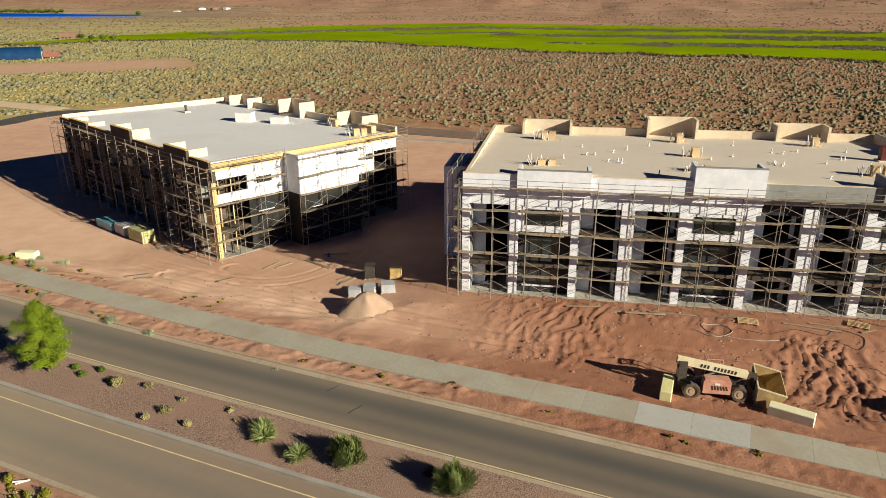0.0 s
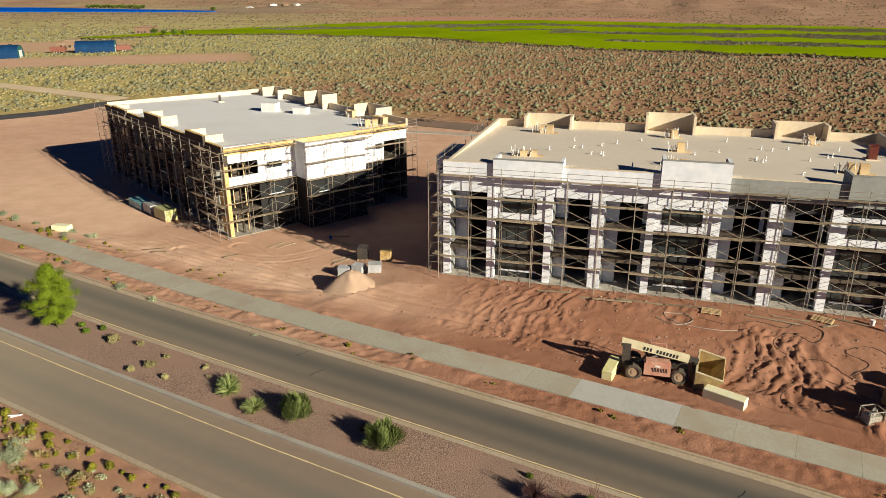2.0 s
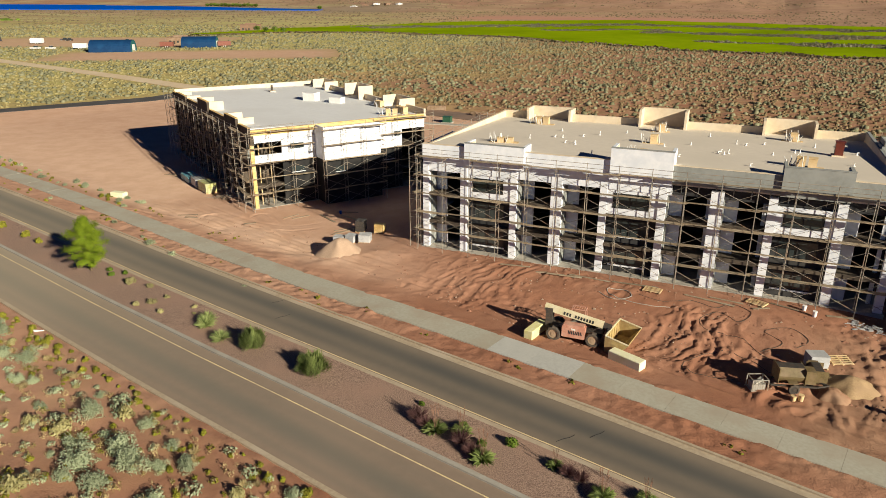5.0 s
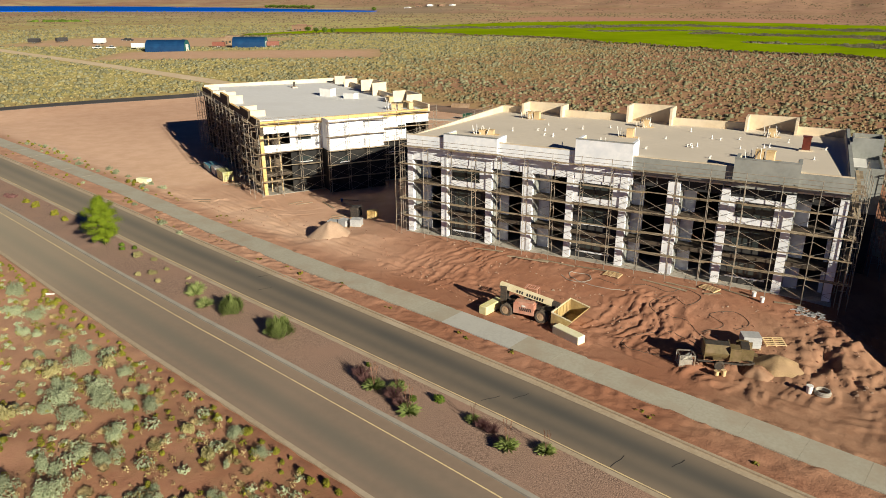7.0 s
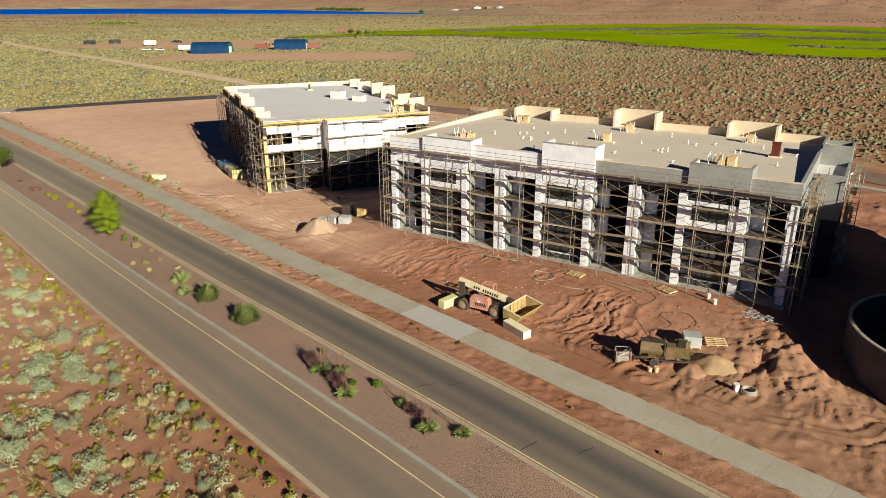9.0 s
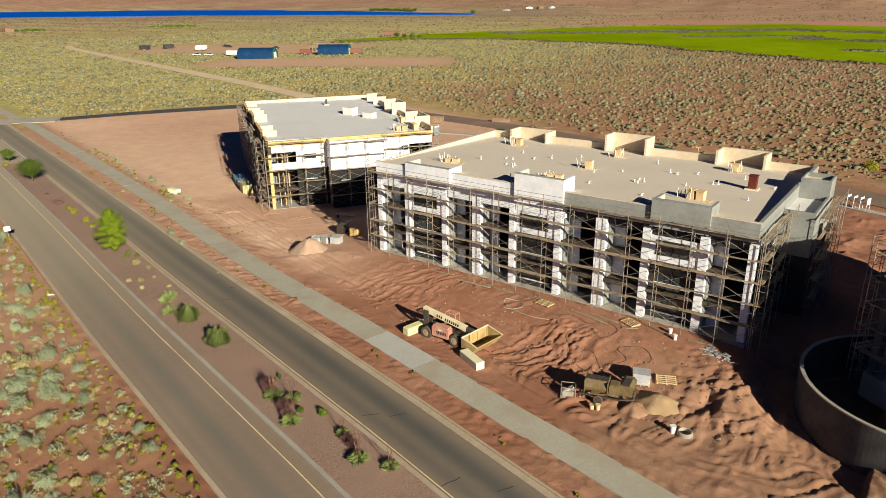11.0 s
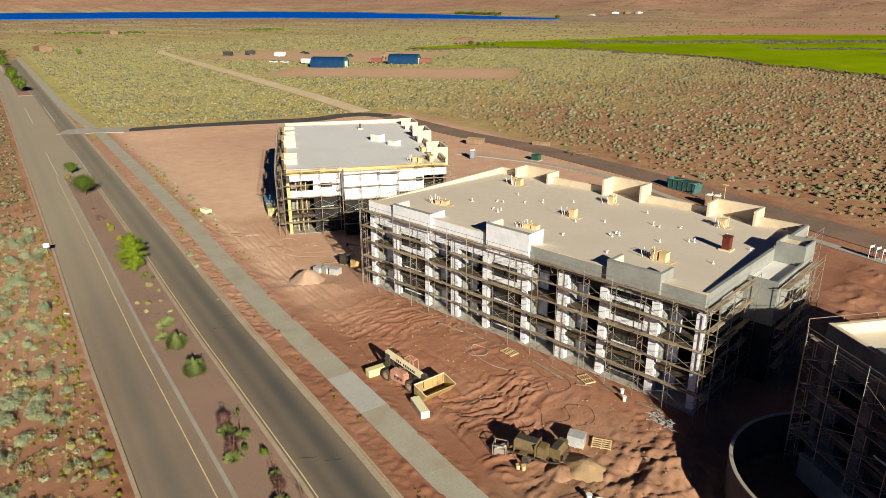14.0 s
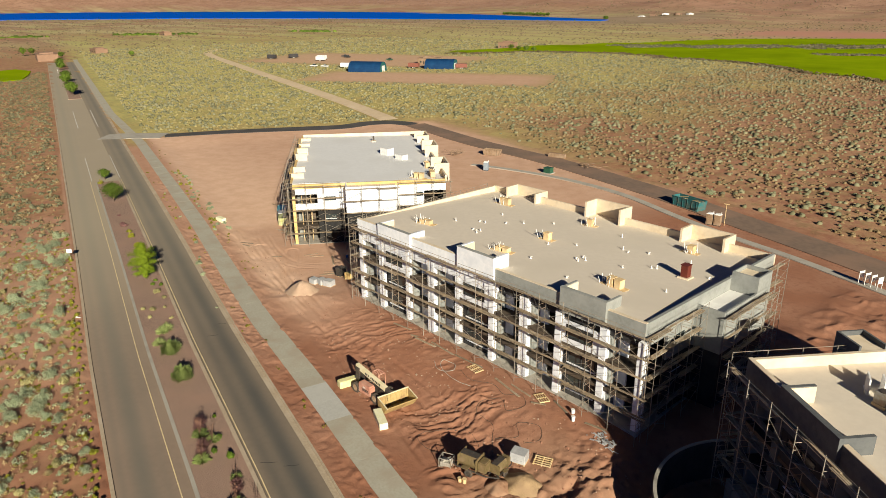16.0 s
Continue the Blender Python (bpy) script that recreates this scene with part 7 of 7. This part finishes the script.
def cabin(x, y, rz, mat, label):
    t = thing("portable_toilet", label, "portable toilet", pose(x, y, h1(x, y), 0, 0, rz), "portable toilets on the site")
    part("body", Geo().box(-0.58, 0.58, -0.58, 0.58, 0.12, 2.15), mat, t)
    part("skid", Geo().box(-0.62, 0.62, -0.62, 0.62, 0, 0.12), DARKMETAL, t)
    part("roof", Geo().prism([(-0.62, -0.62), (0.62, -0.62), (0.62, 0.62), (-0.62, 0.62)], 2.15, 2.22).prism([(-0.45, -0.45), (0.45, -0.45), (0.45, 0.45), (-0.45, 0.45)], 2.22, 2.34), PVC, t)
    part("door", Geo().box(-0.4, 0.4, -0.62, -0.584, 0.2, 2.0), mat, t)
    part("vent_pipe", Geo().tube((0.45, 0.45, 2.2), (0.45, 0.45, 2.65), 0.05, 8), PVC, t)


cabin(-53.0, 132.2, 30, GREYBLUE, "grey-blue portable toilet behind the building")
cabin(8.1, 132.0, 10, BROWNP, "tan portable toilet beside the back road")
cabin(9.5, 132.4, 10, BROWNP, "brown portable toilet beside the back road")
solo("light_mast", Geo().tube((0, 0, 0), (0, 0, 4.4), 0.05, 8).box(-0.5, 0.5, -0.06, 0.06, 4.3, 4.45), LUMBER, "thin tan pole beside the portable toilets", "pole", pose(10.6, 133, h1(10.6, 133)))
t = thing("transformer", "dark green electrical transformer cabinet on a pad", "transformer", pose(-40.0, 141.4, h1(-40, 141), 0, 0, 5))
part("pad", Geo().box(-1.3, 1.3, -1.2, 1.2, 0, 0.15), CONCRETE, t)
part("cabinet", Geo().box(-0.95, 0.95, -0.8, 0.8, 0.15, 1.35), GREENP, t)
part("lid", Geo().box(-1.0, 1.0, -0.85, 0.85, 1.35, 1.45), GREENP, t)
for x, y, rz, sd in ((-37.2, 153.6, 0, 9), (-72.5, 140.3, 40, 10)):
    scrap_heap("heap of broken boards and scrap", x, y, rz, 45, (1.6, 1.0), 1.6, 1.0, (0.05, 0.2), 0.05, BROWNP, "scrap_board", sd, "scrap heaps")
for i in range(4):
    x, y = 38.6 + i * 0.95, 120.9 - i * 0.3
    t = thing("notice_board", "white notice board on two posts", "notice board", pose(x, y, h1(x, y), 0, 0, 70), "white boards beside the footpath")
    part("post", Geo().box(-0.55, -0.47, -0.04, 0.04, -0.2, 2.1), PVC, t)
    part("post", Geo().box(0.47, 0.55, -0.04, 0.04, -0.2, 2.1), PVC, t)
    part("panel", Geo().box(-0.46, 0.46, -0.03, 0.03, 1.0, 2.05), PVC, t)
plant("desert_shrub", shrub_mesh("big_shrub", 90, RABBIT, 2.2, 1.8, 900, 0.16, 8), "large yellow-green desert shrub behind the road", "shrub", 38.5, 152.5, 1.0)
for i, (x, y, s) in enumerate(((49, 141, 1.6), (52, 143, 1.9), (55, 141.5, 1.7), (46, 143, 1.3), (57, 145, 1.8), (60, 143, 1.6), (-2, 152, 1.4))):
    plant("sagebrush", SAGES[i % 5], "large grey-green sagebrush behind the road", "shrub", x, y, s, "sagebrush behind the road")

# farm yard with two arched sheds
BLUEROOF = surf("blue_ribbed_roof_metal", (0.008, 0.04, 0.11), (0.006, 0.03, 0.09), (0.01, 0.05, 0.13), fine=1.0, big=0.3, rough=0.4)
GREENEND = surf("dark_teal_end_metal", (0.02, 0.12, 0.12), (0.015, 0.09, 0.09), fine=1.0)


def arched_shed(x, y, rz, l, w, h, label):
    t = thing("arched_shed", label, "shed", pose(x, y, h1(x, y), 0, 0, rz), "arched sheds in the farm yard")
    n = 14
    prof = [(w / 2 * math.cos(math.pi * i / n), h * math.sin(math.pi * i / n) ** 0.8) for i in range(n + 1)]
    g = Geo()
    for px, pz in prof:
        g.v += [(-l / 2, px, pz), (l / 2, px, pz)]
    g.f += [(2 * i, 2 * i + 1, 2 * i + 3, 2 * i + 2) for i in range(n)]
    part("roof", g, BLUEROOF, t, "blue arched metal roof")
    for sx in (-1, 1):
        e = Geo()
        e.v = [(sx * (l / 2 - 0.05), px * 0.98, pz * 0.98) for px, pz in prof]
        e.f = [tuple(range(n + 1))]
        part("end_wall", e, GREENEND, t)
    part("door", Geo().box(l / 2 - 0.04, l / 2 + 0.06, -w * 0.2, w * 0.2, 0, h * 0.6), PVC, t)


arched_shed(-288, 268, 32, 21, 12, 6.0, "blue arched metal shed in a far yard")
arched_shed(-269.5, 313, 32, 19, 12, 6.0, "blue arched metal shed with a teal end")
CARWHITE = surf("white_vehicle_paint", (0.72, 0.72, 0.71), (0.66, 0.66, 0.65), fine=1.0, rough=0.35, bump=0)
CARDARK = surf("dark_vehicle_paint", (0.04, 0.04, 0.045), (0.06, 0.055, 0.05), fine=1.0, rough=0.35, bump=0)
REDP = surf("faded_red_paint", (0.24, 0.09, 0.065), (0.19, 0.07, 0.05), fine=1.0, rough=0.5)


def vehicle(x, y, rz, kind, mat, label):
    t = thing(kind, label, kind.replace("_", " "), pose(x, y, h1(x, y), 0, 0, rz), "vehicles in the farm yard")
    if kind == "trailer":
        part("body", Geo().box(-3.6, 3.6, -1.25, 1.25, 0.7, 3.0).box(-3.4, 3.4, -1.1, 1.1, 3.0, 3.12), mat, t)
        part("hitch", Geo().bar((3.6, 0, 0.7), (5.0, 0, 0.6), 0.15), CARDARK, t)
        ws, rad = ((-0.6,), (0.6,)), 0.4
    else:
        part("body", Geo().box(-2.6, 2.6, -0.95, 0.95, 0.5, 1.15), mat, t)
        part("cab", Geo().add([(-0.5, -0.9, 1.15), (1.5, -0.9, 1.15), (1.5, 0.9, 1.15), (-0.5, 0.9, 1.15), (-0.3, -0.75, 1.85), (0.9, -0.75, 1.85), (0.9, 0.75, 1.85), (-0.3, 0.75, 1.85)],
                              [(3, 2, 1, 0), (4, 5, 6, 7), (0, 1, 5, 4), (1, 2, 6, 5), (2, 3, 7, 6), (3, 0, 4, 7)]), GLASS, t)
        part("cab_roof", Geo().box(-0.3, 0.9, -0.75, 0.75, 1.85, 1.92), mat, t)
        ws, rad = ((-1.6,), (1.6,)), 0.38
    for (wx,) in ws:
        for wy in (-0.95, 0.95):
            wheel(t, wx, wy, rad, rad, 0.25, PVC)


vehicle(-387, 299, 30, "trailer", CARWHITE, "long white caravan trailer in a far yard")
vehicle(-378, 292, 25, "trailer", CARWHITE, "white box trailer in a far yard")
vehicle(-421, 276, 30, "trailer", CARDARK, "black box trailer in a far yard")
vehicle(-418, 293, 80, "trailer", CARDARK, "dark trailer in a far yard")
vehicle(-398, 327, 20, "pickup_truck", CARDARK, "dark pickup truck in a far yard")
vehicle(-390, 324, 15, "pickup_truck", CARDARK, "dark pickup truck in a far yard")
vehicle(-340, 262, 20, "pickup_truck", CARWHITE, "white pickup truck in a far yard")
vehicle(-333, 266, 25, "pickup_truck", CARWHITE, "white pickup truck in a far yard")
vehicle(-317, 272, 30, "trailer", CARWHITE, "white box trailer beside an arched shed")
vehicle(-285, 303, 30, "trailer", REDP, "faded red trailer beside an arched shed")
vehicle(-258, 320, 40, "trailer", REDP, "faded red trailer behind an arched shed")
vehicle(-345, 330, 10, "pickup_truck", GREENP, "green pickup truck in a far yard")
ADOBE = surf("adobe_plaster", (0.27, 0.165, 0.11), (0.23, 0.14, 0.09), fine=1.0, big=0.2)


def house(x, y, rz, l, w, h, mat, label):
    t = thing("house", label, "house", pose(x, y, h1(x, y), 0, 0, rz), "far houses")
    part("wall", Geo().box(-l / 2, l / 2, -w / 2, w / 2, 0, h), mat, t)
    part("roof", Geo().box(-l / 2 - 0.3, l / 2 + 0.3, -w / 2 - 0.3, w / 2 + 0.3, h, h + 0.3).box(-l / 4, l / 4, -w / 3, w / 3, h + 0.3, h + 1.2), mat, t)
    for i in range(3):
        w_ = part("window", Geo().box(-l / 3 + i * l / 3 - 0.7, -l / 3 + i * l / 3 + 0.7, -w / 2 - 0.05, -w / 2 - 0.004, 1.0, 2.2), GLASS, t)
    part("door", Geo().box(-l / 6 - 0.5, -l / 6 + 0.5, -w / 2 - 0.06, -w / 2 - 0.004, 0, 2.1), DARKMETAL, t)


house(-300, 330, 20, 14, 9, 4.0, BROWNP, "low brown yard building behind an arched shed")
house(-376, 492, 20, 15, 10, 5.0, ADOBE, "square adobe house at the field's edge")
house(-541, 150, -10, 26, 14, 5.0, ADOBE, "low red adobe house at the road's end")
house(-597, 205, 0, 16, 10, 3.5, ADOBE, "low far adobe house")
house(-905, 385, 0, 18, 10, 4, ADOBE, "low far adobe house on the plain")
for i in range(12):
    r = random.Random(100 + i)
    x, y = -1660 + i * 30 + r.uniform(-12, 12), 1760 - i * 9 + r.uniform(-15, 15)
    house(x, y, r.uniform(0, 90), 12, 7, 3, CARWHITE if i % 3 else ADOBE, "tiny pale house on the far plain")
for i in range(5):
    house(-810 + i * 24, 1395 + i * 8, i * 20, 14, 8, 3, ADOBE if i % 2 else CARWHITE, "tiny pale house on the far plain")
for i, (x, y, h) in enumerate(((-352, 470, 5), (-345, 472, 4), (-332, 467, 5), (-326, 470, 4), (-606, 148, 7), (-612, 156, 6), (-536, 212, 4), (-862, 1335, 9), (-868, 1348, 8), (-560, 165, 5))):
    tree("desert_tree", x, y, h1(x, y), h, h * 1.3, LEAFY, "dark green tree on the far plain", 40 + i, False, 500, 0.5 if h < 8 else 0.9)
for i in range(14):
    x, y = -1430 + i * 17, 1625 - i * 5
    tree("desert_tree", x, y, h1(x, y), 9 + i % 3, 15, LEAFY, "green tree in a far grove beyond the lake", 60 + i % 3, False, 300, 1.6)

# ---- roadside bits ----
x, y = xy_of(-60.7, 20.25)
t = thing("road_sign", "white road sign on a thin post, seen from behind", "sign", pose(x, y, h1(x, y), 0, 0, 70))
part("post", Geo().box(-0.03, 0.03, -0.03, 0.03, -0.2, 2.0), STEEL, t)
part("panel", Geo().box(-0.4, 0.4, -0.05, -0.034, 1.35, 2.05), PVC, t)
x, y = xy_of(-433, 26)
solo("road_sign", Geo().box(-0.05, 0.05, -0.05, 0.05, 0, 2.4).box(-0.6, 0.6, -0.09, -0.054, 1.6, 2.6), PVC, "white road sign on a far median", "sign", pose(x, y, float(base_z(x))))
t = thing("pipe_offcut", "white plastic pipe offcuts lying among shrubs", "pipe", pose(-30.0, 27.9, h1(-30, 27.9) + 0.08, 0, 0, 10))
part("pipe", Geo().tube((-0.5, 0, 0.02), (0.4, 0.1, 0.05), 0.06, 8), PVC, t)
part("pipe", Geo().tube((-0.2, -0.2, 0.03), (0.5, 0.15, 0.08), 0.05, 8), PVC, t)
CRACK = surf("crack_sealant", (0.03, 0.028, 0.027), (0.045, 0.04, 0.037), fine=5.0, bump=0)
for u, v, a, l in ((-21, 35.6, 60, 1.4), (-24, 37.4, 55, 1.2), (8.5, 34.5, 50, 1.6), (10, 36.2, 55, 1.4), (19, 34.2, 70, 1.6), (22, 36.6, 60, 1.3)):
    x, y = xy_of(u, v + float(bend(u)))
    solo("road_crack", Geo().bar((-l / 2, 0, 0), (-l / 8, 0.03, 0), 0.05, 0.01).bar((-l / 8, 0.03, 0), (l / 5, -0.03, 0), 0.045, 0.01).bar((l / 5, -0.03, 0), (l / 2, 0.05, 0), 0.035, 0.01), CRACK, "dark sealed crack across the asphalt", "road crack", pose(x, y, float(base_z(x)) - 0.094, 0, 0, a), kind="structure")
x, y = xy_of(-16.5, 39.05)
solo("drain_grate", Geo().box(-0.9, 0.9, -0.2, 0.2, 0, 0.03), DARKMETAL, "dark drain slot in the gutter", "drain", pose(x, y, float(base_z(x)) - 0.075, 0, 0, ROAD_A))
# stones and clods strewn over the site
STONE = surf("red_clods", (0.30, 0.15, 0.095), (0.22, 0.1, 0.06), (0.4, 0.3, 0.22), fine=5.0)
g = Geo()
r = random.Random(77)
for _ in range(1500):
    x, y = r.uniform(-45, 42), r.uniform(44, 60)
    if uv_of(x, y)[1] < 46.5 or (r.random() < 0.6 and x < -2):
        continue
    s = r.uniform(0.05, 0.16) * (1.8 if r.random() < 0.06 else 1)
    z = h1(x, y)
    p = [(x + s * r.uniform(0.6, 1.2) * a, y + s * r.uniform(0.6, 1.2) * b, z + s * c) for a, b, c in ((-1, -0.7, -0.2), (1, -0.8, -0.2), (0.9, 0.9, -0.2), (-0.9, 0.8, -0.2), (0.1, 0, 0.75))]
    g.add(p, [(0, 1, 4), (1, 2, 4), (2, 3, 4), (3, 0, 4)])
solo("soil_clods", g, STONE, "loose red clods and stones strewn over the site", "clods", kind="stuff")
